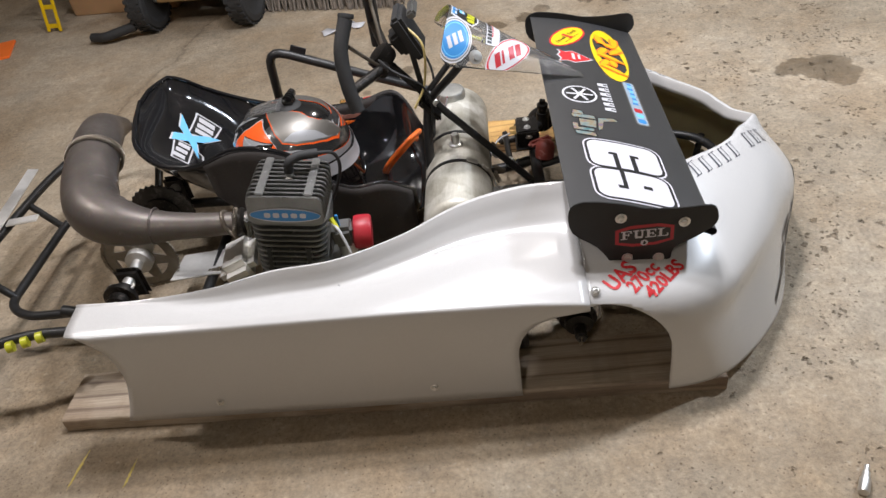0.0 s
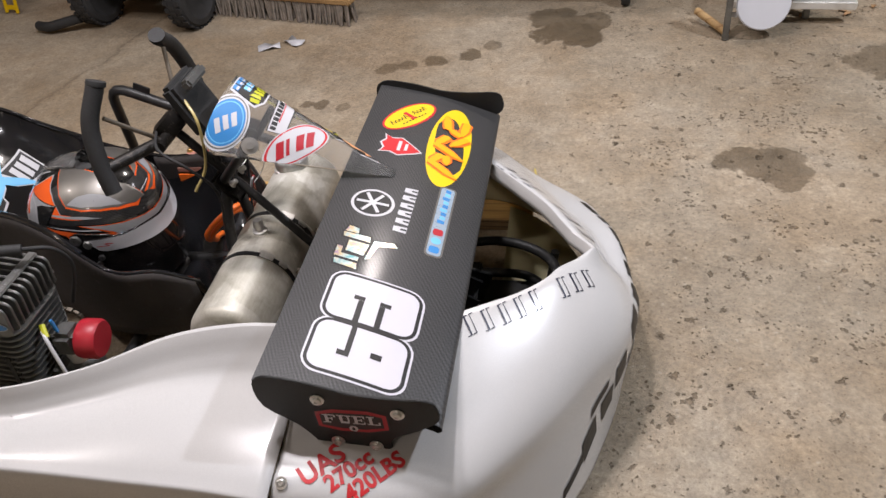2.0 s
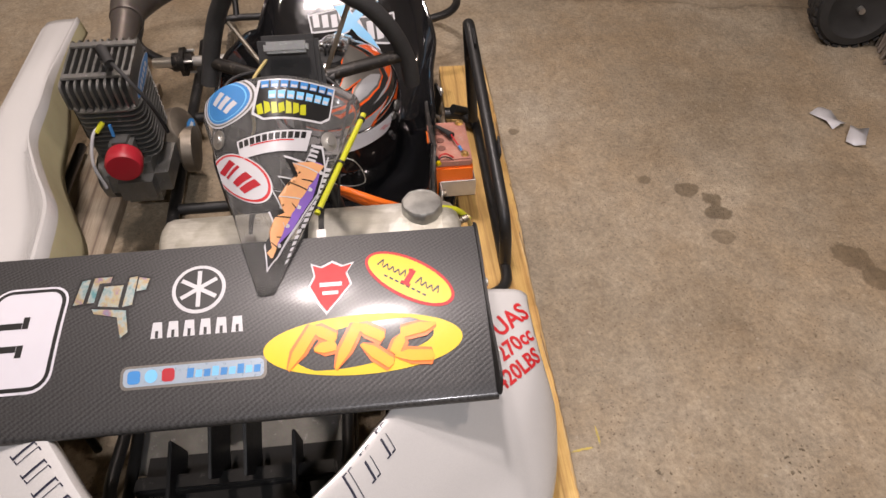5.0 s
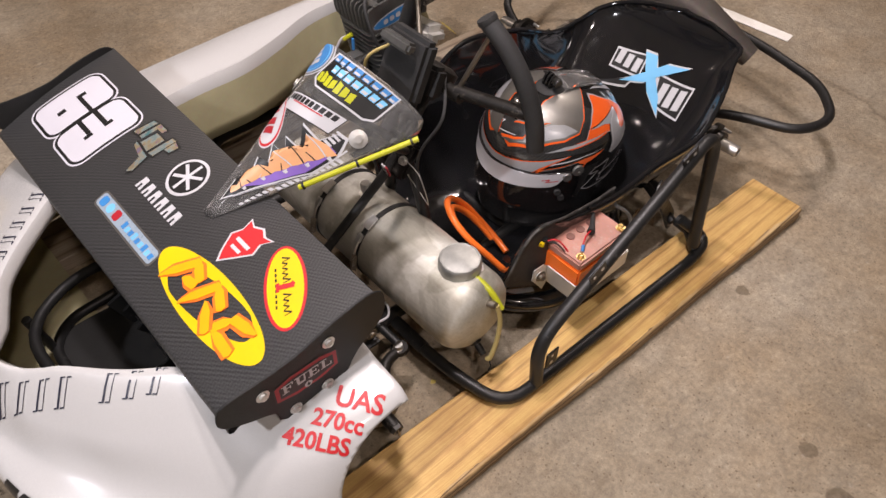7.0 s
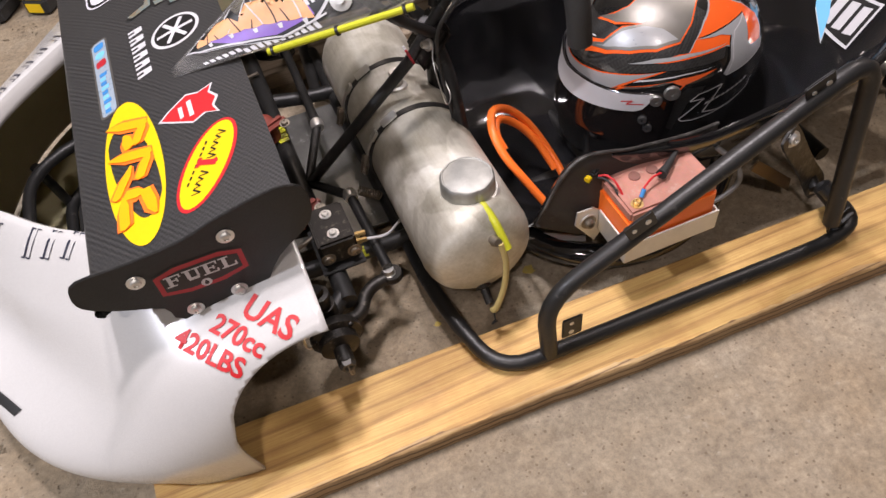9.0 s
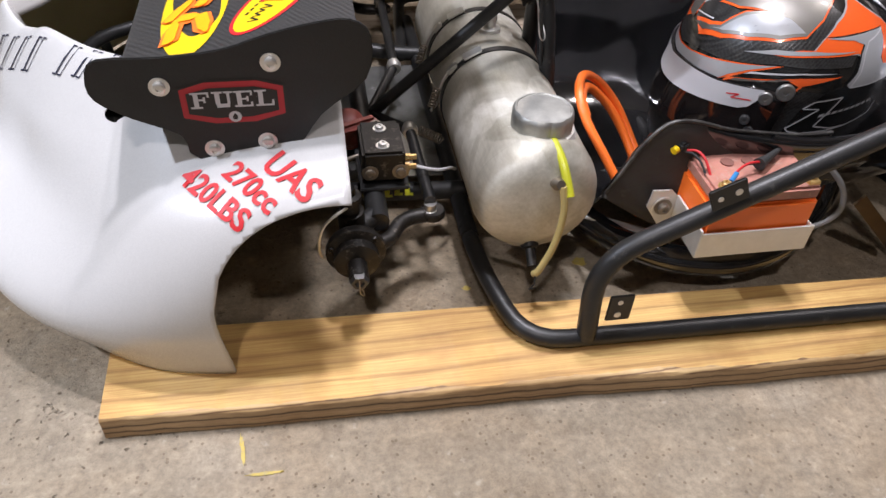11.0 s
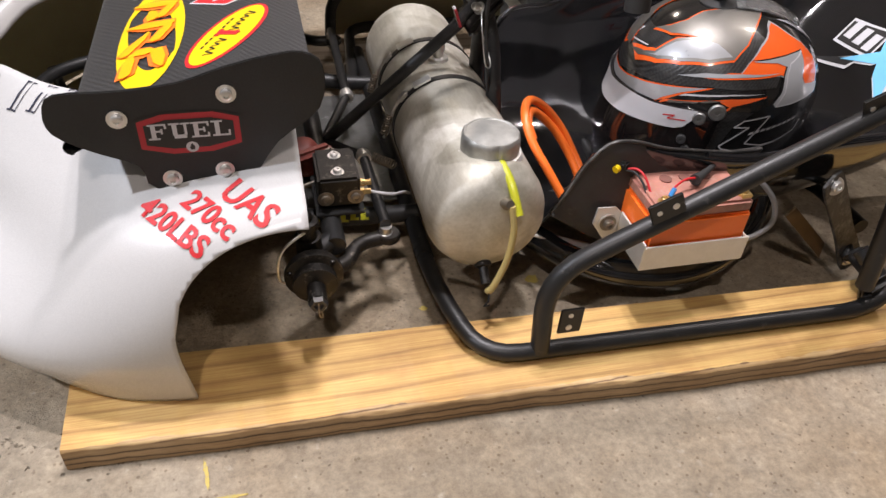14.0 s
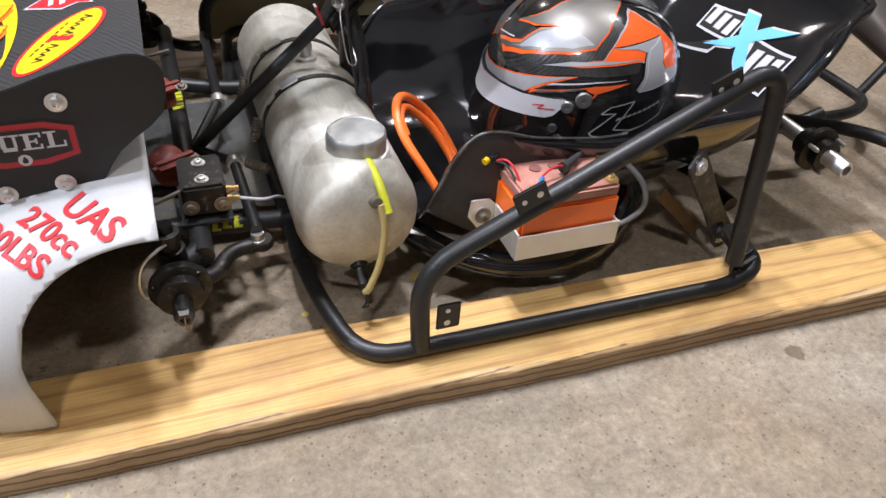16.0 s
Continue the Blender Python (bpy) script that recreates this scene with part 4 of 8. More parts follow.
    decal("sticker_flame", [[(0, -0.0125), (0.003, -0.017), (0.002, -0.021), (-0.002, -0.021), (-0.003, -0.018)]], surf, M["ink"], wing, 0.0018)
    return ob


endplate(1)
endplate(-1)

# race number: white figures with a black keyline and a white outer line
def skew_surf(u, v, lift):
    return wing_surf(u + 0.09 * v, v, lift)


def digit_block(cy, slots):
    w, h, r = 0.112, 0.158, 0.028
    decal("number_border", [rrect(cy, 0, w, h, r)], skew_surf, M["lilac"], wing, 0.0006)
    decal("number_keyline", [rrect(cy, 0, w - 0.007, h - 0.007, r - 0.003)], skew_surf, M["ink"], wing, 0.0010)
    decal("number_figure", [rrect(cy, 0, w - 0.018, h - 0.018, r - 0.008)], skew_surf, M["lilac"], wing, 0.0014)
    for poly in slots:
        decal("number_counter", [poly], skew_surf, M["ink"], wing, 0.0018)


C6, C3 = -0.351, -0.246
digit_block(C6, [bar(C6 - 0.004, 0.015, C6 + 0.052, 0.015, 0.0085), bar(C6 - 0.009, 0.011, C6 - 0.009, 0.030, 0.010), bar(C6 + 0.002, -0.036, C6 + 0.002, -0.019, 0.011)])
digit_block(C3, [bar(C3 - 0.052, 0.018, C3 - 0.002, 0.018, 0.0095), bar(C3 + 0.003, 0.0132, C3 + 0.003, 0.031, 0.009),
                 bar(C3 - 0.052, -0.016, C3 - 0.002, -0.016, 0.0095), bar(C3 + 0.003, -0.0112, C3 + 0.003, -0.029, 0.009)])

# ---- fuel tank
TX, TZ, TR = -0.323, 0.188, 0.086
tank = part("fuel_tank", lathe([(0, 0), (0.04, 0.0), (0.072, 0.004), (0.082, 0.012), (TR, 0.024), (TR, 0.553), (0.0845, 0.566), (0.079, 0.579), (0.068, 0.589), (0.046, 0.596), (0, 0.600)], (TX, -0.150, TZ), (0, 1, 0), 48),
            M["tank"], kart, "round bare aluminium fuel tank lying across the frame")


def cap():
    b = lathe([(0.034, -0.012), (0.034, 0.0), (0.031, 0.004), (0.029, 0.010), (0, 0.010)], (TX - 0.010, 0.368, TZ + TR - 0.010), (0, 0.02, 1), 28)
    part("filler_neck", b, M["alu"], tank)
    part("neck_weld", lathe([(0.038, -0.010), (0.047, -0.006), (0.044, 0.001), (0.036, 0.004)], (TX - 0.010, 0.368, TZ + TR - 0.008), (0, 0.02, 1), 26), M["alu"], tank)
    rows = []
    for h, f in ((0.010, 0.98), (0.014, 1.03), (0.036, 1.03), (0.041, 1.0), (0.0435, 0.95), (0.0435, 0.90), (0.0425, 0.88), (0.0440, 0.60), (0.0445, 0.30)):
        grip = lambda a: 0.040 * f * (1 + 0.045 * (abs(math.cos(5 * a)) ** 0.5 - 1) * min(1.0, 1.5 * f))
        rows.append([Vector((TX - 0.010 + grip(a) * math.cos(a), 0.368 + grip(a) * math.sin(a), TZ + TR - 0.024 + h)) for a in [2 * math.pi * k / 96 for k in range(96)]])
    b = grid_mesh(rows, wrap=True)
    b.verts.ensure_lookup_table()
    b.faces.new(b.verts[-96:])
    part("filler_cap", b, M["lid"], tank, "knurled aluminium filler cap")


cap()

# ---- frame tubes
TUBE = 0.0135


def pipe(name, pts, r=TUBE, bend=0.05, material=None, parent=None, label="", seg=14, spline=False):
    return part(name, tube(pts, r, bend, seg, spline=spline), material or M["frame"], parent or kart, label)


# left nerf bar, lower and upper tube
pipe("side_bar", [(-0.250, 0.34, 0.074), (-0.260, 0.44, 0.066), (-0.290, 0.553, 0.053), (-0.880, 0.565, 0.053), (-0.935, 0.560, 0.075), (-0.905, 0.50, 0.115)], 0.0125, 0.06, label="black nerf bar tube")
pipe("side_bar", [(-0.372, 0.556, 0.056), (-0.366, 0.549, 0.186), (-0.862, 0.526, 0.414), (-0.885, 0.553, 0.090)], 0.0135, 0.06, label="black nerf bar tube")
# right nerf bar behind the panel
pipe("side_bar", [(-0.22, -0.20, 0.075), (-0.25, -0.49, 0.075), (-0.90, -0.49, 0.075)], 0.0125, 0.06)
pipe("side_bar", [(-0.200, -0.42, 0.080), (-0.205, -0.44, 0.170), (-0.465, -0.445, 0.262), (-0.580, -0.450, 0.282), (-0.92, -0.475, 0.285), (-0.94, -0.47, 0.08)], 0.0125, 0.05)
for x, z in ((-0.300, 0.226), (-0.560, 0.300)):
    part("panel_tab", block((0.034, 0.004, 0.034), pose(x, -0.442, z, 0, -15, 0), 0.002), M["frame"], kart)
# main rails and cross tubes
for y0, y1 in ((0.272, 0.235), (-0.21, -0.21)):
    pipe("frame_rail", [(-0.070, y0, 0.105), (-0.19, y0 - (0.014 if y0 > 0 else -0.014), 0.085), (-0.36, y0 - (0.020 if y0 > 0 else -0.020), 0.076), (-0.60, y1, 0.072), (-1.28, y1, 0.105), (-1.33, y1, 0.120)], 0.0145, 0.05)
pipe("cross_tube", [(-0.252, -0.36, 0.074), (-0.252, 0.36, 0.074)])
pipe("cross_tube", [(-0.62, -0.21, 0.072), (-0.62, 0.235, 0.072)])
pipe("cross_tube", [(-0.98, -0.30, 0.088), (-0.98, 0.42, 0.088)])
pipe("front_axle_beam", [(-0.115, -0.37, 0.135), (-0.115, 0.385, 0.135)], 0.0155, label="black front axle beam with a yellow sticker")

# ---- stickers on the wing
decal("ring_sticker", [oval(0.005, 0.056, 0.040, 0.040)], wing_surf, M["white"], wing, 0.0006)
decal("ring_field", [oval(0.005, 0.056, 0.0345, 0.0345)], wing_surf, M["ink"], wing, 0.0010)
for k in range(3):
    a = radians(90 + 60 * k)
    decal("ring_spoke", [bar(0.005 - 0.030 * math.cos(a), 0.056 - 0.030 * math.sin(a), 0.005 + 0.030 * math.cos(a), 0.056 + 0.030 * math.sin(a), 0.0065)], wing_surf, M["white"], wing, 0.0014)
for k in range(6):
    u = -0.052 + 0.0232 * k
    decal("word_bar", [[(u - 0.0085, -0.017), (u + 0.0085, -0.017), (u + 0.0065, 0.007), (u - 0.0065, 0.007)]], wing_surf, M["white"], wing, 0.0006)
    decal("word_bar_gap", [bar(u, -0.017, u, -0.006, 0.0045)], wing_surf, M["ink"], wing, 0.0010)
# foil logo: slanted blocks over a tail
FOIL = [[(-0.178, 0.044), (-0.170, 0.084), (-0.158, 0.086), (-0.164, 0.046)], [(-0.158, 0.046), (-0.152, 0.088), (-0.126, 0.088), (-0.128, 0.078), (-0.144, 0.078), (-0.148, 0.046)],
        [(-0.142, 0.040), (-0.136, 0.072), (-0.108, 0.072), (-0.112, 0.036)], [(-0.106, 0.036), (-0.100, 0.084), (-0.088, 0.086), (-0.092, 0.038)], [(-0.088, 0.060), (-0.086, 0.084), (-0.070, 0.080), (-0.074, 0.062)],
        [(-0.150, 0.036), (-0.100, 0.030), (-0.094, -0.004), (-0.104, -0.012), (-0.112, 0.020), (-0.146, 0.028)]]
for n, poly in enumerate(FOIL):
    cx, cy = sum(p[0] for p in poly) / len(poly), sum(p[1] for p in poly) / len(poly)
    decal("foil_sticker_edge", [[(x + (0.0035 if x > cx else -0.0035), y + (0.0035 if y > cy else -0.0035)) for x, y in poly]], wing_surf, M["ink"], wing, 0.0005 + 0.00005 * n)
    decal("foil_sticker", [poly], wing_surf, M["teal"], wing, 0.0010)
# long strip sticker with three small marks
decal("strip_sticker_edge", [rrect(0.004, -0.070, 0.206, 0.032, 0.009)], wing_surf, M["silver_paint"], wing, 0.0005)
decal("strip_sticker", [rrect(0.004, -0.070, 0.198, 0.025, 0.007)], wing_surf, M["strip"], wing, 0.0009)
for k, mm in enumerate((M["blue"], M["sky"], M["crimson"])):
    decal("strip_mark", [rrect(-0.080 + 0.024 * k, -0.070, 0.018, 0.018, 0.005 if k != 1 else 0.0089)], wing_surf, mm, wing, 0.0013)
for k in range(9):
    u = -0.006 + 0.0118 * k
    decal("strip_text_bar", [[(u, -0.0765), (u + 0.0092, -0.0765), (u + 0.0102, -0.0665 + 0.003 * (k % 3 == 0)), (u + 0.001, -0.0665 + 0.003 * (k % 3 == 0))]], wing_surf, M["sky"] if k % 2 else M["blue"], wing, 0.0013)
# horned red badge
horn = [(0.176, 0.080), (0.180, 0.060), (0.172, 0.044), (0.186, 0.016), (0.196, 0.002), (0.212, 0.020), (0.232, 0.044), (0.226, 0.062), (0.236, 0.078), (0.220, 0.074), (0.206, 0.082), (0.190, 0.074)]
decal("horn_badge_edge", [[(0.203 + (x - 0.203) * 1.12, 0.045 + (y - 0.045) * 1.12) for x, y in horn]], wing_surf, M["white"], wing, 0.0005)
decal("horn_badge", [horn], wing_surf, M["red"], wing, 0.0009)
decal("horn_badge_bar", [bar(0.186, 0.045, 0.220, 0.045, 0.007)], wing_surf, M["white"], wing, 0.0013)
decal("horn_badge_bar", [bar(0.190, 0.031, 0.214, 0.031, 0.006)], wing_surf, M["white"], wing, 0.0013)
# yellow swoosh with orange strokes
def crescent(turn, grow=1.0):
    """One horn of the split oval: thick round its end, tapering along both sides."""
    out, inn = [], []
    for k in range(33):
        a = radians(30 + 235 * k / 32)
        w = 0.50 * math.sin(math.pi * min(1.0, max(0.0, (a - radians(30)) / radians(235)))) ** 1.6 + 0.012
        x, y = 0.146 * math.cos(a), 0.043 * math.sin(a)
        out.append((x * turn + 0.248, y * turn - 0.050))
        inn.append((x * (1 - w * 0.72) * turn + 0.248, y * (1 - w) * turn - 0.050))
    return [[out[k], out[k + 1], inn[k + 1], inn[k]] for k in range(32)]


for turn in (1, -1):
    decal("swoosh_sticker", crescent(turn), wing_surf, M["yellow"], wing, 0.0008)
SLASH = [(0.142, -0.076, 0.176, -0.022), (0.172, -0.024, 0.206, -0.040), (0.178, -0.056, 0.206, -0.050), (0.210, -0.080, 0.240, -0.024), (0.238, -0.026, 0.276, -0.044),
         (0.246, -0.056, 0.286, -0.082), (0.352, -0.030, 0.306, -0.040), (0.304, -0.042, 0.292, -0.068), (0.296, -0.074, 0.346, -0.076)]
for w, mm, lift in ((0.0240, M["orange"], 0.0016), (0.0150, M["amber"], 0.0030)):
    for n, (x0, y0, x1, y1) in enumerate(SLASH):
        dx, dy = x1 - x0, y1 - y0
        nx, ny = -dy / math.hypot(dx, dy) * w / 2, dx / math.hypot(dx, dy) * w / 2
        poly = [(x0 - dx * 0.06 + nx * 0.5, y0 - dy * 0.06 + ny * 0.5), (x0 + dx * 0.3 + nx * 1.2, y0 + dy * 0.3 + ny * 1.2), (x1 + nx, y1 + ny), (x1 + dx * 0.08, y1 + dy * 0.08), (x1 - nx, y1 - ny), (x0 + dx * 0.4 - nx * 0.9, y0 + dy * 0.4 - ny * 0.9), (x0 - dx * 0.10, y0 - dy * 0.10)]
        decal("swoosh_stroke", [poly], wing_surf, mm, wing, lift + 0.00008 * n)
# slanted yellow oval
decal("oval_sticker_edge", [oval(0.323, 0.046, 0.076, 0.034, 40, -33)], wing_surf, M["red"], wing, 0.0006)
decal("oval_sticker", [oval(0.323, 0.046, 0.071, 0.029, 40, -33)], wing_surf, M["yellow"], wing, 0.0010)
oc, os_ = math.cos(radians(-33)), math.sin(radians(-33))
lay_oval = lambda s, h: (0.323 + s * oc - h * os_, 0.046 + s * os_ + h * oc)
for side, n in ((-1, 5), (1, 4)):
    for k in range(n):
        s = side * (0.013 + 0.0098 * k) if side > 0 else -0.054 + 0.0098 * k
        tall = 0.009 if k in (0, n - 1) else 0.005
        (x0, y0), (x1, y1), (x2, y2) = lay_oval(s, -0.004), lay_oval(s + 0.004, tall), lay_oval(s + 0.0085, -0.003)
        decal("oval_sticker_script", [bar(x0, y0, x1, y1, 0.0026)], wing_surf, M["ink"], wing, 0.0014)
        decal("oval_sticker_script", [bar(x1, y1, x2, y2, 0.0016)], wing_surf, M["ink"], wing, 0.0016)
for s0, h0, s1, h1, w in ((0.0, -0.010, 0.0, 0.014, 0.009), (-0.008, -0.012, 0.008, -0.012, 0.005), (-0.006, 0.010, 0.0, 0.014, 0.005)):
    decal("oval_sticker_one", [bar(*lay_oval(s0, h0), *lay_oval(s1, h1), w)], wing_surf, M["red"], wing, 0.0018)
for k in range(8):
    decal("oval_sticker_line", [bar(*lay_oval(-0.036 + 0.0095 * k, -0.0145), *lay_oval(-0.030 + 0.0095 * k, -0.0145), 0.0030)], wing_surf, M["ink"], wing, 0.0014)

# ---- lettering on the nose


def nose_drop(x, y, lift):
    hit, n, _, _ = nose_tree.ray_cast(Vector((x, y, 1.0)), Vector((0, 0, -1)))
    if hit is None:
        hit, n, _, _ = nose_tree.find_nearest(Vector((x, y, 0.25)))
    if n.z < 0:
        n = -n
    return hit + n * lift


def plan_text(name, text, centre, along, size, material, bold=0.0, squash=1.0):
    """Letters stencilled on the nose, unrolled round their centre; along: reading direction in plan."""
    o = nose_drop(centre[0], centre[1], 0.0)
    n = Vector((0, 0, 0))
    for k in range(8):
        q = nose_drop(centre[0] + 0.02 * math.cos(k * 0.785), centre[1] + 0.02 * math.sin(k * 0.785), 0.0)
        q2 = nose_drop(centre[0] + 0.02 * math.cos(k * 0.785 + 1.57), centre[1] + 0.02 * math.sin(k * 0.785 + 1.57), 0.0)
        n += (q - o).cross(q2 - o)
    n.normalize()
    e1 = Vector((*along, 0))
    e1 = (e1 - n * e1.dot(n)).normalized()
    e2 = n.cross(e1)

    def lay(u, v, l):
        start = o + e1 * u + e2 * v + n * 0.06
        hit, hn, _, _ = nose_tree.ray_cast(start, -n)
        return (hit if hit is not None else start - n * 0.06) + n * l
    decal(name, letters(text, size, bold, squash), lay, material, nose, 0.0015, 0.012)


for word, c, sz in (("UAS", (-0.010, 0.489), 0.045), ("270cc", (0.034, 0.491), 0.036), ("420LBS", (0.076, 0.491), 0.0365)):
    plan_text("class_lettering", word, c, (-0.58, 0.815), sz, M["red"], 0.0010, 0.94)
for word, c, sz in (("UAS", (-0.006, -0.476), 0.044), ("270cc", (0.036, -0.478), 0.036), ("420LBS", (0.076, -0.481), 0.036)):
    plan_text("class_lettering", word, c, (0.70, 0.71), sz, M["red"], 0.0012, 0.92)


def letter_bars(count, gap_after, start, end, h, w):
    """A brand word on the nose rim as plain marks of its size and colour."""
    a, b = Vector(start), Vector(end)
    d = (b - a).normalized()
    up = Vector((-d.y, d.x))
    n = count + (1 if gap_after else 0)
    step = (b - a).length / (n - 1)
    for k in range(n):
        if gap_after and k == gap_after:
            continue
        bow = 0.010 * (1 - (2 * k / (n - 1) - 1) ** 2)
        c = a + d * step * k - up * bow
        lay = lambda u, v, l, c=c: nose_drop(c.x + d.x * u + up.x * v, c.y + d.y * u + up.y * v, l)
        # plain marks: a heavy stem, a thin one beside it and short serifs
        shapes = [("rim_lettering_bar", bar(-0.34 * w, -h / 2, -0.04 * w, h / 2, w * 0.15)), ("rim_lettering_stroke", bar(0.10 * w, -h / 2, 0.40 * w, h / 2, w * 0.06))]
        shapes += [("rim_lettering_serif", bar((q * 0.6 + a - 0.14) * w, q * h, (q * 0.6 + a + 0.14) * w, q * h, h * 0.05)) for q in (-0.48, 0.48) for a in (-0.19, 0.25)]
        for name, shape in shapes:
            decal(name, [shape], lay, M["navy"], nose, 0.0012, 0.02)


letter_bars(8, 5, (0.190, -0.222), (0.382, -0.046), 0.034, 0.024)
letter_bars(8, 5, (0.428, 0.056), (0.209, 0.268), 0.034, 0.024)

# broken black stripe round the front
BELT = [(0, (0.366, 0.376, 0.130)), (0.14, (0.424, 0.285, 0.142)), (0.30, (0.468, 0.170, 0.156)), (0.44, (0.480, 0.060, 0.164)), (0.58, (0.460, -0.060, 0.160)), (0.72, (0.428, -0.160, 0.132)), (0.84, (0.395, -0.240, 0.112)), (1, (0.340, -0.356, 0.075))]


def belt(u, v, l):
    p = Vector(loops(BELT, u)) + Vector((0, 0, v))
    hit, nn, _, _ = nose_tree.find_nearest(p)
    if nn.dot(Vector((hit.x - 0.05, hit.y - 0.03, 0.15))) < 0:
        nn = -nn
    return hit + nn * l


for u0, u1, v0, v1 in ((0.0, 0.075, 0.004, 0.020), (0.012, 0.085, -0.010, -0.004), (0.095, 0.140, -0.004, 0.022), (0.160, 0.215, -0.012, 0.004), (0.170, 0.240, 0.010, 0.024), (0.255, 0.300, -0.008, 0.020),
                       (0.330, 0.390, 0.004, 0.026), (0.350, 0.420, -0.016, -0.004), (0.430, 0.490, -0.006, 0.022), (0.520, 0.590, 0.006, 0.024), (0.540, 0.620, -0.018, -0.004), (0.640, 0.700, -0.004, 0.020),
                       (0.720, 0.790, -0.012, 0.010), (0.735, 0.830, 0.016, 0.024), (0.820, 0.900, -0.010, 0.010), (0.900, 0.990, -0.006, 0.002)):
    b = bmesh.new()
    u1, v0, v1 = u1 + 0.012, v0 * 1.7, v1 * 1.7
    b.faces.new([b.verts.new((x, y, 0)) for x, y in ((u0, v1), (u0 + 0.012, v0), (u1, v0), (u1 - 0.012, v1))])
    decal("nose_stripe", b, belt, M["ink"], nose, 0.0014, 0.012)

# ---- clear windscreen: a bent sheet that narrows to the front
APEX = Vector((0.012, 0.105, 0.424))
REAR = [(0.0, (-0.345, 0.276, 0.528)), (0.25, (-0.325, 0.225, 0.575)), (0.5, (-0.290, 0.145, 0.622)), (0.75, (-0.305, 0.055, 0.600)), (1.0, (-0.325, -0.005, 0.548))]


def shield_at(f, w, lift=0.0):
    """f: 0 left edge to 1 right edge, w: 0 at the tip to 1 at the rear."""
    r = Vector(loops(REAR, f))
    tip = APEX + Vector((0, (0.5 - f) * 0.020, 0))
    p = tip.lerp(r, w)
    if lift:
        t = Vector(loops(REAR, min(1, f + 0.02))) - Vector(loops(REAR, max(0, f - 0.02)))
        n = t.cross(r - tip).normalized()
        if n.z < 0:
            n = -n
        p = p + n * lift
    return p


def sheet_end(f):
    return 1.0 - 0.07 * max(0.0, (0.10 - f) / 0.10) ** 2 - 0.07 * max(0.0, (f - 0.90) / 0.10) ** 2


sheet = part("windscreen", grid_mesh([[shield_at(i / 40, 0.02 + (sheet_end(i / 40) - 0.02) * j / 16) for i in range(41)] for j in range(17)]), M["clear"], kart, "clear plastic windscreen covered in stickers")
md = sheet.modifiers.new("thickness", "SOLIDIFY")
md.thickness = 0.0025


def on_sheet(name, poly, material, lift):
    """A sticker given in the sheet's own two directions (across, along)."""
    b = bmesh.new()
    b.faces.new([b.verts.new((f * 0.3, w * 0.38, 0)) for f, w in poly])
    decal(name, b, lambda u, v, l: shield_at(max(0.0, min(1.0, u / 0.3)), max(0.02, min(1.0, v / 0.38)), l), material, sheet, lift, 0.015)


def ring(f, w, long, short, k=1.0, n=36):
    return [(f + k * (long[0] * math.cos(a) + short[0] * math.sin(a)), w + k * (long[1] * math.cos(a) + short[1] * math.sin(a))) for a in [2 * math.pi * q / n for q in range(n)]]


def slot(f, w, du, dv, a0, a1, b0, b1):
    """A small four-sided patch in skewed axes du, dv."""
    return [(f + du[0] * a + dv[0] * b, w + du[1] * a + dv[1] * b) for a, b in ((a0, b0), (a1, b0), (a1, b1), (a0, b1))]


# ringed blue disc
DL, DS = (-0.10, -0.095), (-0.155, 0.060)
for k, (sc, mm) in enumerate(((1.0, M["white"]), (0.93, M["silver_paint"]), (0.88, M["white"]), (0.82, M["blue"]), (0.74, M["sky"]), (0.70, M["blue"]))):
    on_sheet("disc_sticker", ring(0.79, 0.925, DL, DS, sc), mm, 0.0006 + 0.0003 * k)
for k in (-1, 0, 1):
    on_sheet("disc_sticker_bar", slot(0.79, 0.925, DL, DS, -0.10 + 0.34 * k, 0.12 + 0.34 * k, -0.26, 0.26), M["white"], 0.0026)
# red-rimmed oval
OL, OS = (-0.215, -0.138), (-0.180, 0.030)
for k, (sc, mm) in enumerate(((1.0, M["white"]), (0.95, M["red"]), (0.87, M["white"]))):
    on_sheet("oval_sticker", ring(0.785, 0.56, OL, OS, sc), mm, 0.0006 + 0.0003 * k)
for k in range(4):
    a = -0.60 + 0.30 * k
    on_sheet("oval_sticker_bar", [(p[0] + 0.0, p[1]) for p in slot(0.785, 0.56, OL, OS, a, a + (0.10 if k == 1 else 0.23), -0.42, 0.42)], M["crimson"], 0.0018)
# white card over the crown
on_sheet("card_sticker_edge", [(0.30, 0.655), (0.745, 0.625), (0.755, 0.725), (0.30, 0.765)], M["ink"], 0.0006)
on_sheet("card_sticker", [(0.305, 0.660), (0.740, 0.630), (0.750, 0.720), (0.305, 0.760)], M["white"], 0.0009)
for k in range(11):
    f = 0.335 + 0.037 * k
    on_sheet("card_sticker_bar", [(f, 0.722 - 0.09 * (f - 0.3)), (f + 0.028, 0.720 - 0.09 * (f - 0.3)), (f + 0.028, 0.750 - 0.09 * (f - 0.3)), (f, 0.752 - 0.09 * (f - 0.3))], M["ink"], 0.0013)
on_sheet("card_sticker_line", [(0.40, 0.702), (0.66, 0.682), (0.66, 0.688), (0.40, 0.708)], M["red"], 0.0013)
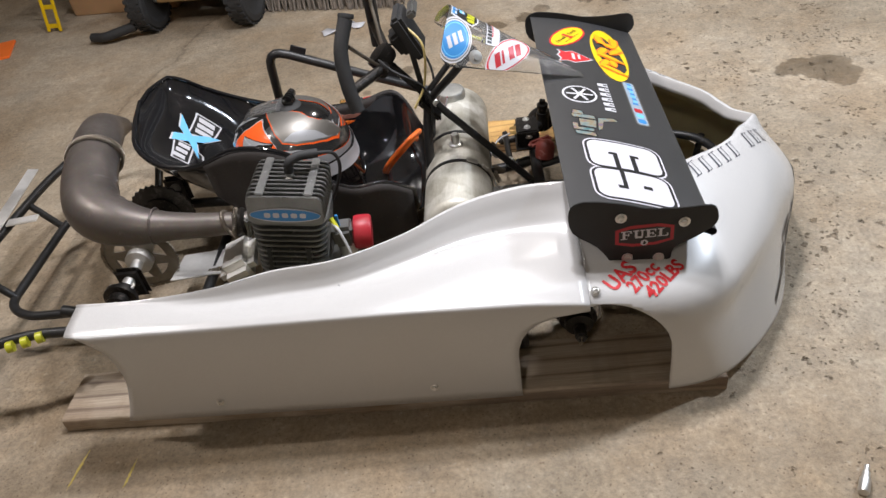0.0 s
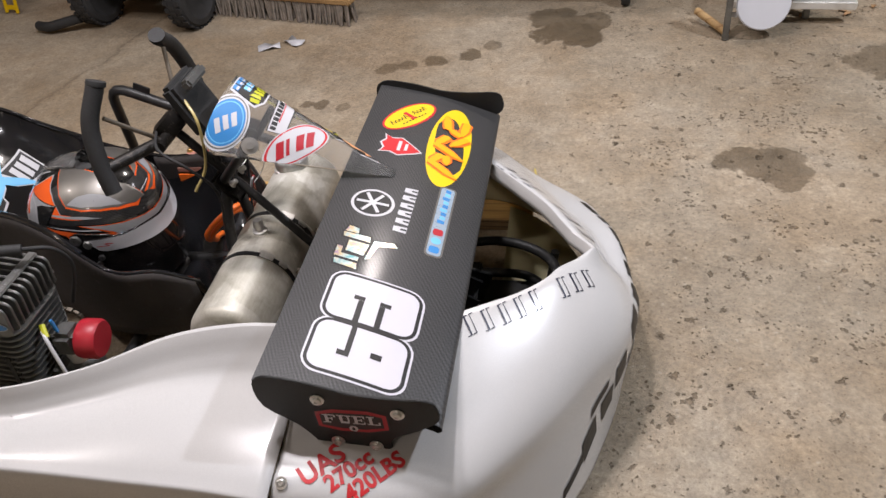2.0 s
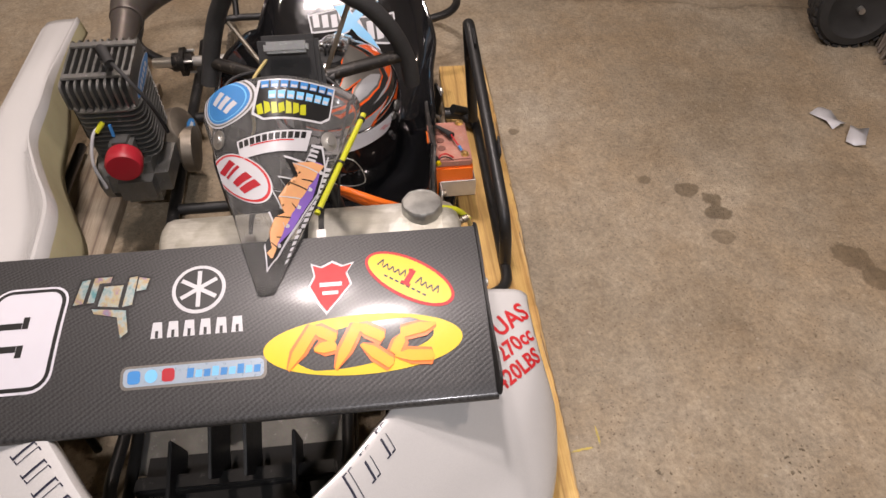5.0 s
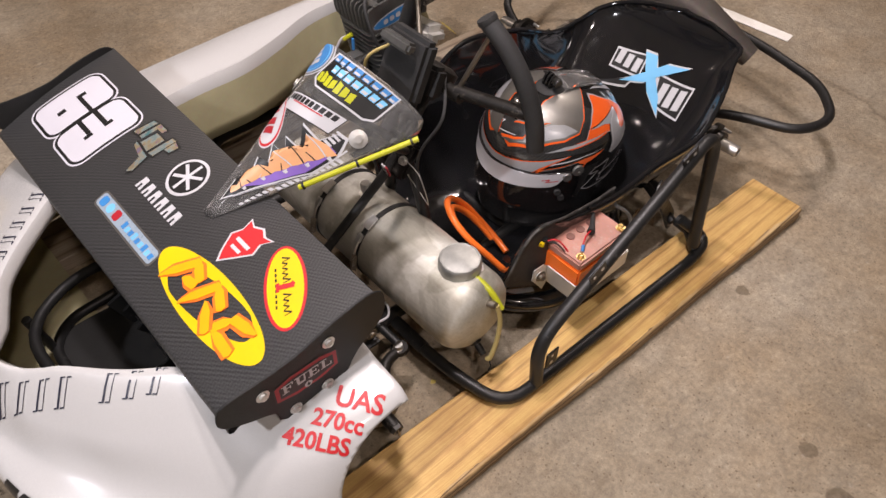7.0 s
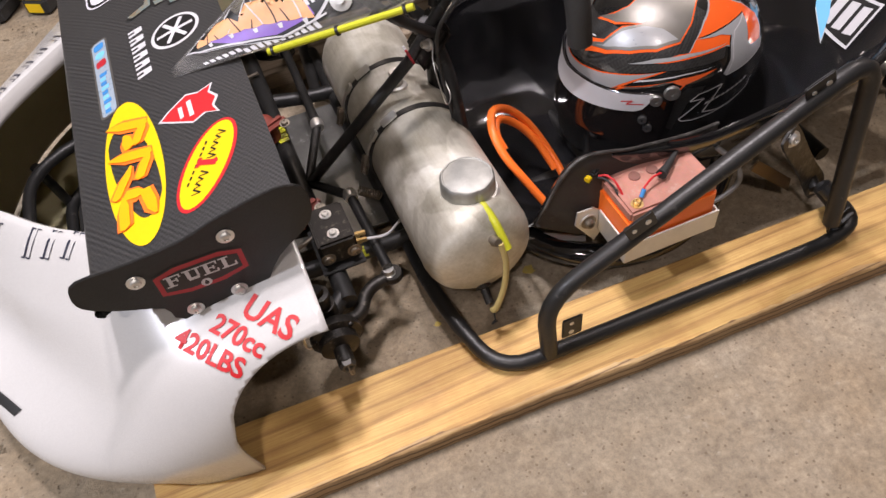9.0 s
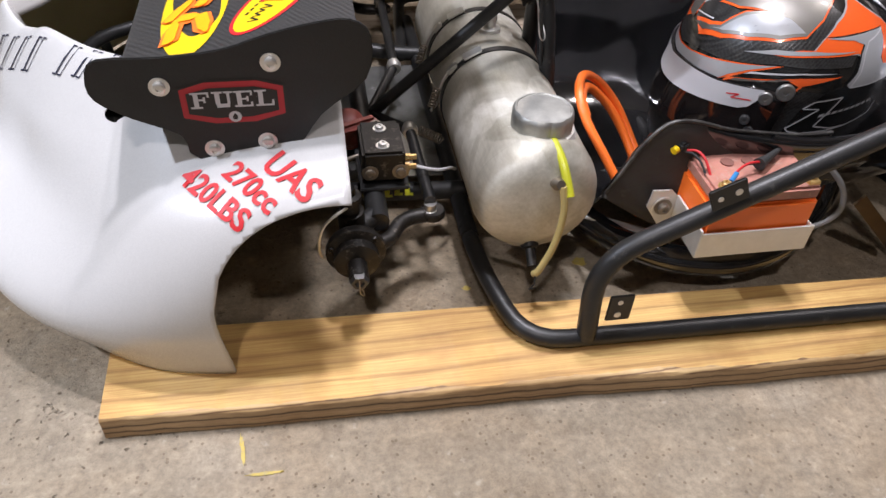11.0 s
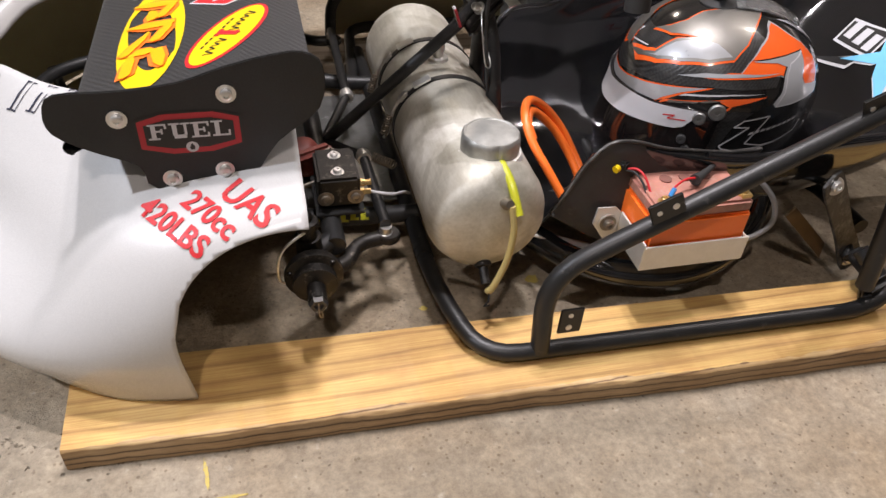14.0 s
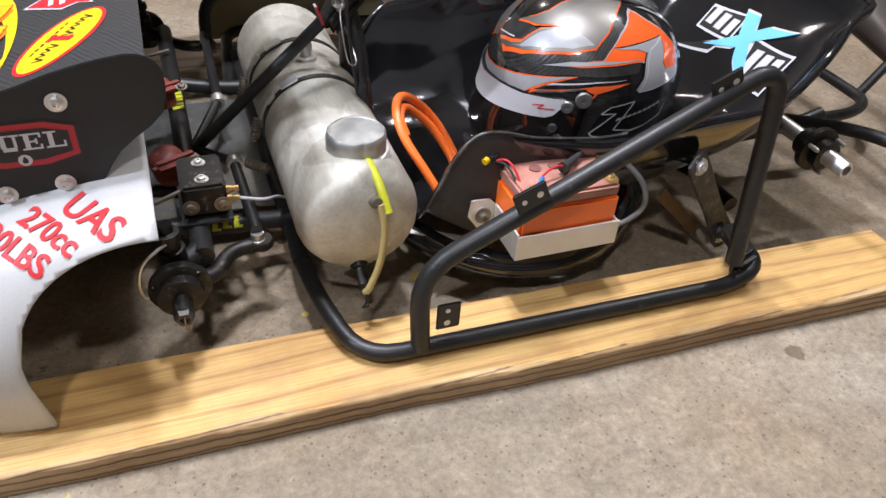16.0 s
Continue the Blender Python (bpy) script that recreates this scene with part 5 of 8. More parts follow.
# broad silver label with rows of blocks, and a bright script under it
on_sheet("label_sticker", [(0.21, 0.83), (0.26, 0.80), (0.58, 0.795), (0.64, 0.83), (0.60, 0.985), (0.24, 0.985)], M["white"], 0.0006)
on_sheet("label_sticker_backing", [(0.222, 0.838), (0.268, 0.810), (0.575, 0.805), (0.625, 0.836), (0.588, 0.978), (0.250, 0.978)], M["ink"], 0.0008)
for k in range(8):
    f = 0.245 + 0.044 * k
    on_sheet("label_sticker_bar", [(f, 0.945), (f + 0.034, 0.945), (f + 0.034, 0.978), (f, 0.978)], M["blue"], 0.0010)
    on_sheet("label_sticker_bar", [(f + 0.004, 0.948), (f + 0.030, 0.948), (f + 0.030, 0.960), (f + 0.004, 0.960)], M["white"], 0.0014)
    if k < 7:
        on_sheet("label_sticker_bar", [(f + 0.01, 0.893), (f + 0.044, 0.893), (f + 0.044, 0.930), (f + 0.01, 0.930)], M["sky"], 0.0010)
        on_sheet("label_sticker_bar", [(f + 0.014, 0.898), (f + 0.040, 0.898), (f + 0.040, 0.912), (f + 0.014, 0.912)], M["white"], 0.0014)
for k in range(7):
    f = 0.36 + 0.036 * k
    on_sheet("label_sticker_script", [(f, 0.825 + 0.01 * (k % 2)), (f + 0.030, 0.822), (f + 0.036, 0.868 + 0.008 * (k % 3)), (f + 0.010, 0.875)], M["neon"], 0.0012)
# long dark script with spiked strokes along the side
SPIKES = [(0.50, 0.13), (0.30, 0.20), (0.12, 0.36), (0.05, 0.46), (0.10, 0.60), (0.20, 0.685), (0.26, 0.68), (0.30, 0.60), (0.44, 0.62), (0.33, 0.52), (0.46, 0.53), (0.36, 0.46), (0.50, 0.47), (0.40, 0.39), (0.52, 0.38), (0.44, 0.31), (0.56, 0.24)]
on_sheet("script_sticker_edge", [(0.28 + (f - 0.28) * 1.07, 0.42 + (w - 0.42) * 1.06) for f, w in SPIKES], M["white"], 0.0006)
on_sheet("script_sticker", SPIKES, M["ink"], 0.0010)
on_sheet("script_band", [(0.40, 0.22), (0.22, 0.30), (0.10, 0.46), (0.14, 0.62), (0.22, 0.62), (0.24, 0.50), (0.36, 0.30)], M["violet"], 0.0013)
# jagged cream-orange letters as one ragged body, with black and white hairlines over it
top, low = [], []
for k in range(21):
    t = k / 20
    f, w = 0.445 - 0.27 * t, 0.175 + 0.44 * t
    rise = (0.02, 0.13, 0.05, 0.10, 0.03, 0.16, 0.06)[k % 7] * (0.75 + 0.5 * t)
    top.append((f + rise, w + 0.02 * rise))
    low.append((f - 0.035 * (0.4 + t) - (0.012 if k % 3 else 0.0), w))
on_sheet("script_letters", top + low[::-1], M["peach"], 0.0016)
for k in range(1, 10):
    (f0, w0), (f1, w1) = low[2 * k], top[2 * k + (1 if k % 2 else 0)]
    on_sheet("script_hairline", [(f0, w0), (f0, w0 + 0.006), (f1, w1 + 0.004), (f1, w1)], M["ink"] if k % 3 else M["white"], 0.0019 + 0.00003 * k)
    if k % 2:
        on_sheet("script_accent", [(f0 - 0.06, w0 + 0.002), (f0 - 0.015, w0), (f0 - 0.015, w0 + 0.020), (f0 - 0.06, w0 + 0.014)], M["white"], 0.0016)
on_sheet("script_sweep", [(0.37, 0.17), (0.18, 0.34), (0.07, 0.48), (0.12, 0.66), (0.105, 0.66), (0.05, 0.48), (0.16, 0.33), (0.35, 0.165)], M["white"], 0.0022)
for k in range(4):
    w = 0.615 + 0.022 * k
    on_sheet("script_block", [(0.215, w), (0.285, w + 0.004), (0.285, w + 0.016), (0.215, w + 0.013)], M["white"], 0.0016)
for k in range(17):
    w = 0.16 + 0.0275 * k
    f = 0.06 if w > 0.3 else 0.10
    on_sheet("web_address_bar", [(f - 0.035, w), (f + 0.030, w - 0.008), (f + 0.030, w + 0.010), (f - 0.035, w + 0.018)], M["white"], 0.0008)
for f, w in ((0.16, 0.73), (0.90, 0.775)):
    o = shield_at(f, w, 0.001)
    n = (shield_at(f, w, 0.01) - shield_at(f, w)).normalized()
    part("washer", lathe([(0.016, 0), (0.016, 0.002), (0.007, 0.003), (0.007, 0.006), (0, 0.006)], o, n, 20), M["steel"], sheet)
edge = [shield_at(0.0, w, 0.002) + Vector((0, 0.004, -0.004)) for w in (0.40, 0.55, 0.75, 0.93)]
pipe("edge_tube", edge, 0.0050, 0, M["neon"], sheet, "neon yellow edging tube", 10, True)
for w in (0.42, 0.66, 0.90):
    p = shield_at(0.0, w, 0.002) + Vector((0, 0.004, -0.004))
    d = (shield_at(0, 1) - shield_at(0, 0)).normalized()
    part("cable_tie", lathe([(0.0072, -0.002), (0.0072, 0.002)], p, d, 12), M["ink"], sheet)

# ---- seat: cross-sections from the front lip to the top of the back
# x, left lip (y, z), floor z, right lip (y, z)
SEAT = [
    (0.00, (-0.428, 0.388, 0.160, 0.100, -0.010, 0.235)),
    (0.10, (-0.490, 0.400, 0.282, 0.085, -0.045, 0.290)),
    (0.24, (-0.590, 0.415, 0.268, 0.076, -0.058, 0.300)),
    (0.38, (-0.710, 0.428, 0.255, 0.076, -0.042, 0.392)),
    (0.52, (-0.840, 0.436, 0.275, 0.110, 0.000, 0.396)),
    (0.66, (-0.955, 0.455, 0.302, 0.188, 0.018, 0.354)),
    (0.80, (-1.042, 0.436, 0.356, 0.285, 0.025, 0.356)),
    (0.88, (-1.090, 0.414, 0.402, 0.335, 0.042, 0.377)),
    (0.94, (-1.125, 0.406, 0.419, 0.370, 0.083, 0.398)),
    (0.98, (-1.138, 0.386, 0.421, 0.400, 0.150, 0.420)),
    (0.993, (-1.146, 0.350, 0.427, 0.418, 0.200, 0.430)),
    (1.00, (-1.150, 0.310, 0.431, 0.431, 0.240, 0.434)),
]


def seat_at(s, v, lift=0.0):
    """s: front to back; v: 0 left lip to 1 right lip."""
    x, yl, zl, zb, yr, zr = loops(SEAT, s)
    w = yl - yr
    prof = [(0, (yl, zl)), (0.06, (yl - 0.004, zl - (zl - zb) * 0.12)), (0.20, (yl - 0.035 * w / 0.42, zb + (zl - zb) * 0.38)), (0.34, (yl - 0.10 * w / 0.42, zb + (zl - zb) * 0.08)), (0.5, ((yl + yr) / 2, zb)),
            (0.66, (yr + 0.10 * w / 0.42, zb + (zr - zb) * 0.08)), (0.80, (yr + 0.035 * w / 0.42, zb + (zr - zb) * 0.38)), (0.94, (yr + 0.004, zr - (zr - zb) * 0.12)), (1, (yr, zr))]
    y, z = loops(prof, v)
    p = Vector((x, y, z))
    if lift:
        d1 = seat_at(min(1, s + 0.01), v) - seat_at(max(0, s - 0.01), v)
        d2 = seat_at(s, min(1, v + 0.01)) - seat_at(s, max(0, v - 0.01))
        n = d1.cross(d2).normalized()
        p = p + (n if n.z > 0 else -n) * lift
    return p


seat = part("seat", grid_mesh([[seat_at(i / 40, j / 36) for j in range(37)] for i in range(41)]), M["seat"], kart, "glossy black moulded racing seat")
md = seat.modifiers.new("thickness", "SOLIDIFY")
md.thickness, md.offset = 0.006, 1.0
lip = [seat_at(0.30 + 0.70 * i / 40, 0.0) for i in range(41)] + [seat_at(1.0, j / 20) for j in range(1, 20)] + [seat_at(1 - 0.70 * i / 40, 1.0) for i in range(41)]
part("seat_rim", tube(lip, 0.0055, 0, 10), M["seat"], seat)


def seat_logo():
    o = Vector((0.262, -1.055))

    def surf(u, v, l):
        # u: towards the kart's left, v: up the back
        y, want = o.x + u, o.y - v
        lo, hi = 0.4, 1.0
        for _ in range(18):
            mid = (lo + hi) / 2
            if loops(SEAT, mid)[0] > want:
                lo = mid
            else:
                hi = mid
        s = (lo + hi) / 2
        _, yl, _, _, yr, _ = loops(SEAT, s)
        v0, v1 = 0.0, 1.0
        for _ in range(14):
            m = (v0 + v1) / 2
            if seat_at(s, m).y > y:
                v0 = m
            else:
                v1 = m
        return seat_at(s, (v0 + v1) / 2, l + 0.0015)
    word1 = [(-0.126, 0.016), (-0.120, -0.012), (-0.044, -0.006), (-0.052, 0.028)]
    word2 = [(0.004, 0.010), (0.094, 0.008), (0.098, -0.040), (0.030, -0.032)]
    cross1 = [(-0.060, 0.034), (-0.028, 0.036), (0.000, 0.002), (0.032, -0.022), (0.052, -0.046), (-0.004, -0.020), (-0.036, 0.008)]
    cross2 = [(0.060, 0.037), (0.004, 0.030), (-0.030, 0.006), (-0.080, -0.026), (-0.020, -0.010), (0.004, 0.008)]
    tail = [(-0.050, -0.010), (-0.134, -0.046), (-0.060, -0.028)]
    for n, poly in enumerate((word1, word2, cross1, cross2, tail)):
        cx, cy = sum(p[0] for p in poly) / len(poly), sum(p[1] for p in poly) / len(poly)
        decal("logo_edge", [[(x + (0.004 if x > cx else -0.004), y + (0.0035 if y > cy else -0.0035)) for x, y in poly]], surf, M["white"], seat, 0.0004 + 0.00004 * n, 0.02)
    for poly in (word1, word2, tail):
        decal("logo_field", [poly], surf, M["ink"], seat, 0.0008, 0.02)
    for x0 in (-0.108, -0.084, -0.060):
        decal("logo_bar", [bar(x0, -0.004, x0 - 0.002, 0.019, 0.016)], surf, M["white"], seat, 0.0012, 0.02)
    for x0 in (0.034, 0.058, 0.082):
        decal("logo_bar", [bar(x0, -0.030, x0 - 0.003, 0.003, 0.017)], surf, M["white"], seat, 0.0012, 0.02)
    decal("logo_cross", [cross1], surf, M["sky"], seat, 0.0016, 0.02)
    decal("logo_cross", [cross2], surf, M["sky"], seat, 0.0018, 0.02)


seat_logo()

# ---- helmet lying in the seat
helmet = thing("helmet", "black, silver and orange full-face racing helmet lying in the seat", "helmet")
helmet.matrix_basis = pose(-0.745, 0.200, 0.080, 0, -8, -9)
HA, HB, HT, HL, HC = 0.165, 0.150, 0.138, 0.165, 0.175


def helmet_at(th, h, lift=0.0):
    """th: degrees from the front, to the left; h: -1 at the neck, 1 at the crown."""
    t = radians(th)
    if h >= 0:
        f = (1 - h ** 2.25) ** (1 / 2.25) if h < 1 else 0.0
        z = HC + HT * h
    else:
        f = 1 - 0.16 * abs(h) ** 2.2
        z = HC + HL * h
    front = max(0.0, math.cos(t))
    chin = 0.016 * front ** 2 * max(0.0, min(1.0, (-h - 0.2) * 2.2))
    back = -0.02 * max(0.0, -math.cos(t)) * max(0.0, -h)
    p = Vector(((HA * f + chin + back) * math.cos(t), HB * f * math.sin(t), z))
    if lift:
        p += Vector((p.x / HA ** 2, p.y / HB ** 2, max(0, (z - HC)) / HT ** 2)).normalized() * lift
    return p


HH = [-1 + 0.07 * i for i in range(15)] + [0.04, 0.12, 0.2, 0.3, 0.4, 0.5, 0.6, 0.7, 0.78, 0.85, 0.91, 0.955, 0.985, 0.998]
rows = [[helmet_at(360 * k / 72, h) for k in range(72)] for h in HH]
rows.insert(0, [Vector((p.x * 0.86, p.y * 0.86, p.z + 0.004)) for p in rows[0]])
rows.insert(0, [Vector((p.x * 0.8, p.y * 0.8, p.z + 0.05)) for p in rows[0]])
hb = grid_mesh(rows, wrap=True)
hb.verts.ensure_lookup_table()
hb.faces.new(hb.verts[-72:])
hb.faces.new(hb.verts[:72])
shell = part("shell", hb, M["black_gloss"], helmet)


def hp(name, pts, material, lift, sgn=1, label=""):
    """A patch on the helmet, in (degrees, height)."""
    b = bmesh.new()
    b.faces.new([b.verts.new((sgn * x * 0.0026, y * 0.15, 0)) for x, y in pts])
    return decal(name, b, lambda u, v, l: helmet_at(u / 0.0026, v / 0.15, l), material, shell, lift, 0.010, label)


def swollen(pts, du, dv):
    cx, cy = sum(p[0] for p in pts) / len(pts), sum(p[1] for p in pts) / len(pts)
    return [(x + (du if x > cx else -du), y + (dv if y > cy else -dv)) for x, y in pts]


def stroke(name, pts, width, material, lift, sgn=1):
    for (a0, h0), (a1, h1) in zip(pts, pts[1:]):
        du, dv = (a1 - a0) * 0.0026, (h1 - h0) * 0.15
        n = math.hypot(du, dv)
        nx, ny = -dv / n * width / 0.0026 / 2, du / n * width / 0.15 / 2
        hp(name, [(a0 + nx, h0 + ny), (a1 + nx, h1 + ny), (a1 - nx, h1 - ny), (a0 - nx, h0 - ny)], material, lift, sgn)


STRIP_TOP = [(0, (-0.085,)), (15, (-0.055,)), (38, (-0.02,)), (50, (0.03,)), (62, (0.085,))]
STRIP_LOW = [(0, (-0.31,)), (15, (-0.295,)), (30, (-0.255,)), (44, (-0.205,)), (55, (-0.155,)), (59, (-0.10,)), (62, (0.0,))]
top_of = lambda a: float(loops(STRIP_TOP, abs(a))[0])
low_of = lambda a: float(loops(STRIP_LOW, abs(a))[0])
VTH = [-74 + 148 * i / 32 for i in range(33)]
vb = grid_mesh([[helmet_at(t, -0.66 + (top_of(min(62, abs(t))) + 0.01 + 0.66) * j / 9, 0.0045) for t in VTH] for j in range(10)])
vz = part("visor", vb, M["visor"], helmet, "dark smoked visor")
md = vz.modifiers.new("thickness", "SOLIDIFY")
md.thickness = 0.002
STH = [-62 + 124 * i / 32 for i in range(33)]
vs = part("visor_strip", grid_mesh([[helmet_at(t, low_of(t) + (top_of(t) - low_of(t)) * j / 4, 0.0068) for t in STH] for j in range(5)]), M["white"], helmet, "white strip across the visor")
for sgn in (1, -1):
    stroke("visor_mark", [(46, -0.075), (52, -0.035), (49, -0.09), (58, -0.045)], 0.0016, M["red"], 0.0090, sgn)
    for th, h, r in ((71, 0.13, 0.013), (64, 0.01, 0.010), (60, -0.24, 0.0075), (64, -0.33, 0.0075)):
        p = helmet_at(sgn * th, h, 0.005)
        n = Vector((math.cos(radians(th)) * 0.9, sgn * math.sin(radians(th)), 0.05))
        part("pivot_screw", lathe([(r, 0), (r, 0.003), (r * 0.85, 0.005), (r * 0.3, 0.005), (r * 0.28, 0.003), (0, 0.003)], p, n, 18), M["engine"] if r > 0.009 else M["rubber"], helmet)
    brow = [(-1, -0.07), (-1, 0.02), (12, 0.045), (29, 0.12), (44, 0.21), (62, 0.335), (50, 0.20), (42, 0.08), (38, -0.005), (26, -0.03), (12, -0.05)]
    hp("orange_edge", [(-1, 0.0), (-1, 0.036), (12, 0.060), (29, 0.135), (44, 0.225), (65, 0.350), (51, 0.190), (44, 0.072), (38, -0.01)], M["orange_paint"], 0.0008, sgn)
    hp("silver_brow", brow, M["silver_light"], 0.0011, sgn)
    spear = [(43, 0.34), (57, 0.46), (76, 0.545), (102, 0.615), (77, 0.515), (64, 0.45)]
    hp("orange_spear", [(52, 0.395), (64, 0.435), (77, 0.498), (104, 0.605), (76, 0.552), (70, 0.53)], M["orange_paint"], 0.0014, sgn)
    hp("silver_spear", spear, M["silver_light"], 0.0018, sgn)
    hp("orange_flash", [(40, -0.02), (42, 0.05), (75, 0.29), (95, 0.385), (76, 0.205), (70, 0.235), (46, 0.065)], M["orange_paint"], 0.0010, sgn)
    hp("grey_flash", [(44, 0.035), (46, 0.075), (73, 0.255), (66, 0.225), (48, 0.06)], M["silver_paint"], 0.0014, sgn)
    hp("white_line", [(49, 0.15), (52, 0.20), (76, 0.345), (93, 0.41), (75, 0.325), (53, 0.185)], M["white"], 0.0014, sgn)
    stroke("orange_line", [(77, 0.22), (71, 0.02), (67, -0.32)], 0.003, M["orange_paint"], 0.0012, sgn)
    panel_o = [(99, 0.93), (106, 0.95), (114, 0.93), (133, 0.83), (141, 0.71), (139, 0.60), (134, 0.51), (121, 0.50), (102, 0.595), (76, 0.54), (79, 0.65), (86, 0.79)]
    hp("silver_edge", swollen(panel_o, 1.0, 0.011), M["silver_light"], 0.0012, sgn)
    hp("orange_panel", panel_o, M["orange_paint"], 0.0016, sgn)
    tail_s = [(80, 0.665), (99, 0.73), (112, 0.765), (125, 0.785), (124, 0.72), (119, 0.57), (121, 0.515), (136, 0.505), (133, 0.42), (112, 0.325), (101, 0.285), (99, 0.315), (103, 0.44), (104, 0.60), (106, 0.665), (98, 0.69)]
    hp("dark_edge", swollen(tail_s, 0.8, 0.009), M["black_gloss"], 0.0019, sgn)
    hp("silver_tail", tail_s, M["silver_light"], 0.0023, sgn)
    stroke("pale_line", [(101, 0.29), (105, 0.44), (106, 0.60), (109, 0.69), (125, 0.78)], 0.0016, M["white"], 0.0026, sgn)
    stroke("pale_line", [(101, 0.29), (112, 0.335), (132, 0.43)], 0.0016, M["white"], 0.0026, sgn)
    hp("carbon_band", [(-1, 0.045), (18, 0.13), (35, 0.18), (48, 0.26), (61, 0.345), (75, 0.39), (99, 0.48), (102, 0.62), (79, 0.66), (90, 0.86), (80, 0.90), (60, 0.70), (30, 0.62), (-1, 0.60)], M["carbon_gloss"], 0.0005, sgn, "lacquered carbon weave")
    hp("carbon_cheek", [(68, -0.30), (73, 0.03), (79, 0.17), (90, 0.20), (82, -0.03), (78, -0.36)], M["carbon_gloss"], 0.0006, sgn, "lacquered carbon weave")
    stroke("white_script_stroke", [(83, 0.0), (87, 0.095), (100, 0.19), (93, -0.145), (103, -0.145), (112, -0.10), (123, 0.0), (124.5, 0.13)], 0.0020, M["white"], 0.0014, sgn)
    stroke("white_script_stroke", [(83, 0.0), (91, 0.03), (80, -0.215), (82, -0.24), (88, -0.235), (101, -0.17), (112, -0.10)], 0.0020, M["white"], 0.0016, sgn)
    for k in range(9):
        a = 92.5 + 3 * k
        hp("script_bar", [(a, -0.055 + 0.0265 * k * 0.9), (a + 2.2, -0.035 + 0.0265 * k * 0.9), (a + 2.4, -0.005 + 0.0265 * k * 0.9), (a + 0.2, -0.025 + 0.0265 * k * 0.9)], M["white"], 0.0014, sgn)
stroke("front_mark", [(-20, 0.40), (-2, 0.53), (-8, 0.37), (15, 0.44)], 0.0020, M["white"], 0.0012)


def crown(name, pts, material, lift):
    """A patch over the top of the shell, given by its plan outline and laid along the curve."""
    def flat(x, y):
        f, t = min(0.9995, math.hypot(x / HA, y / HB)), math.atan2(y / HB, x / HA)
        r = math.asin(f ** 1.125) / (math.pi / 2) * 0.23
        return r * math.cos(t), r * math.sin(t)

    def surf(u, v, l):
        r = min(0.9999, math.hypot(u, v) / 0.23)
        return helmet_at(math.degrees(math.atan2(v, u)), math.cos(r * math.pi / 2) ** (1 / 1.125), l)
    return decal(name, [[flat(x, y) for x, y in pts]], surf, material, shell, lift, 0.008)


# each half of the crown is a grey field with two spiked front corners and an orange keyline
HALF = [(-0.014, 0.020), (-0.001, 0.045), (0.029, 0.098), (0.048, 0.114), (0.080, 0.109), (0.114, 0.090), (0.139, 0.065), (0.156, 0.032), (0.160, 0.004), (0.151, 0.038), (0.142, 0.053), (0.131, 0.057), (0.119, 0.060), (0.092, 0.075), (0.124, 0.047), (0.139, 0.016), (0.123, 0.033), (0.104, 0.038), (0.082, 0.030), (0.060, 0.030), (0.020, 0.028)]
for sgn in (1, -1):
    edge = []
    for k, (x, y) in enumerate(HALF):
        (x0, y0), (x1, y1) = HALF[k - 1], HALF[(k + 1) % len(HALF)]
        d = math.hypot(x1 - x0, y1 - y0)
        edge.append((x - (y1 - y0) / d * 0.0022, sgn * (y + (x1 - x0) / d * 0.0022)))
    crown("crown_orange_edge", edge, M["orange_paint"], 0.0012)
    crown("crown_silver", [(x, sgn * y) for x, y in HALF], M["silver_paint"], 0.0018)
    crown("crown_sheen_panel", [(x, sgn * y) for x, y in ((0.050, 0.111), (0.080, 0.106), (0.114, 0.087), (0.139, 0.062), (0.151, 0.041), (0.142, 0.056), (0.120, 0.064), (0.092, 0.078), (0.070, 0.092))], M["silver_light"], 0.0022)
    crown("rear_silver", [(x, sgn * y) for x, y in ((-0.030, 0.040), (-0.070, 0.022), (-0.120, 0.014), (-0.128, 0.024), (-0.080, 0.036))], M["silver_light"], 0.0016)
mount = part("camera_mount", lathe([(0.032, -0.008), (0.032, 0.003), (0.024, 0.008), (0.0, 0.008)], (0.045, 0, HC + HT - 0.006), (0.22, 0, 1), 24), M["rubber"], helmet)
for y in (-0.010, 0.0, 0.010):
    part("mount_lug", slab(curve_outline([(-0.012, 0), (0.012, 0), (0.011, 0.020), (0.0, 0.027), (-0.011, 0.020)], 3), 0.005, Matrix.Translation((0.050, y + 0.0025, HC + HT + 0.001)) @ pose(0, 0, 0, 90, 0, 8), 0.0008), M["black_gloss"], mount)
part("mount_screw", lathe([(0.0035, -0.026), (0.0035, 0.016), (0.010, 0.016), (0.011, 0.020), (0.011, 0.028), (0.009, 0.031), (0, 0.031)], (0.050, 0.0, HC + HT + 0.018), (0.14, 1, 0), 16), M["black_gloss"], mount)
rib = [[helmet_at(math.degrees(math.atan2(y, x)), max(0.0, 1 - (math.hypot(x / HA, y / HB)) ** 2.25) ** (1 / 2.25), 0.006 + 0.004 * (1 - (abs(y) / 0.034) ** 4)) for y in [-0.034 + 0.0068 * q for q in range(11)]] for x in (0.030, 0.010, -0.015, -0.045, -0.075)]
md = part("clear_bracket", grid_mesh(rib), M["clear"], helmet, "clear moulded vent spoiler").modifiers.new("thickness", "SOLIDIFY")
md.thickness = 0.003

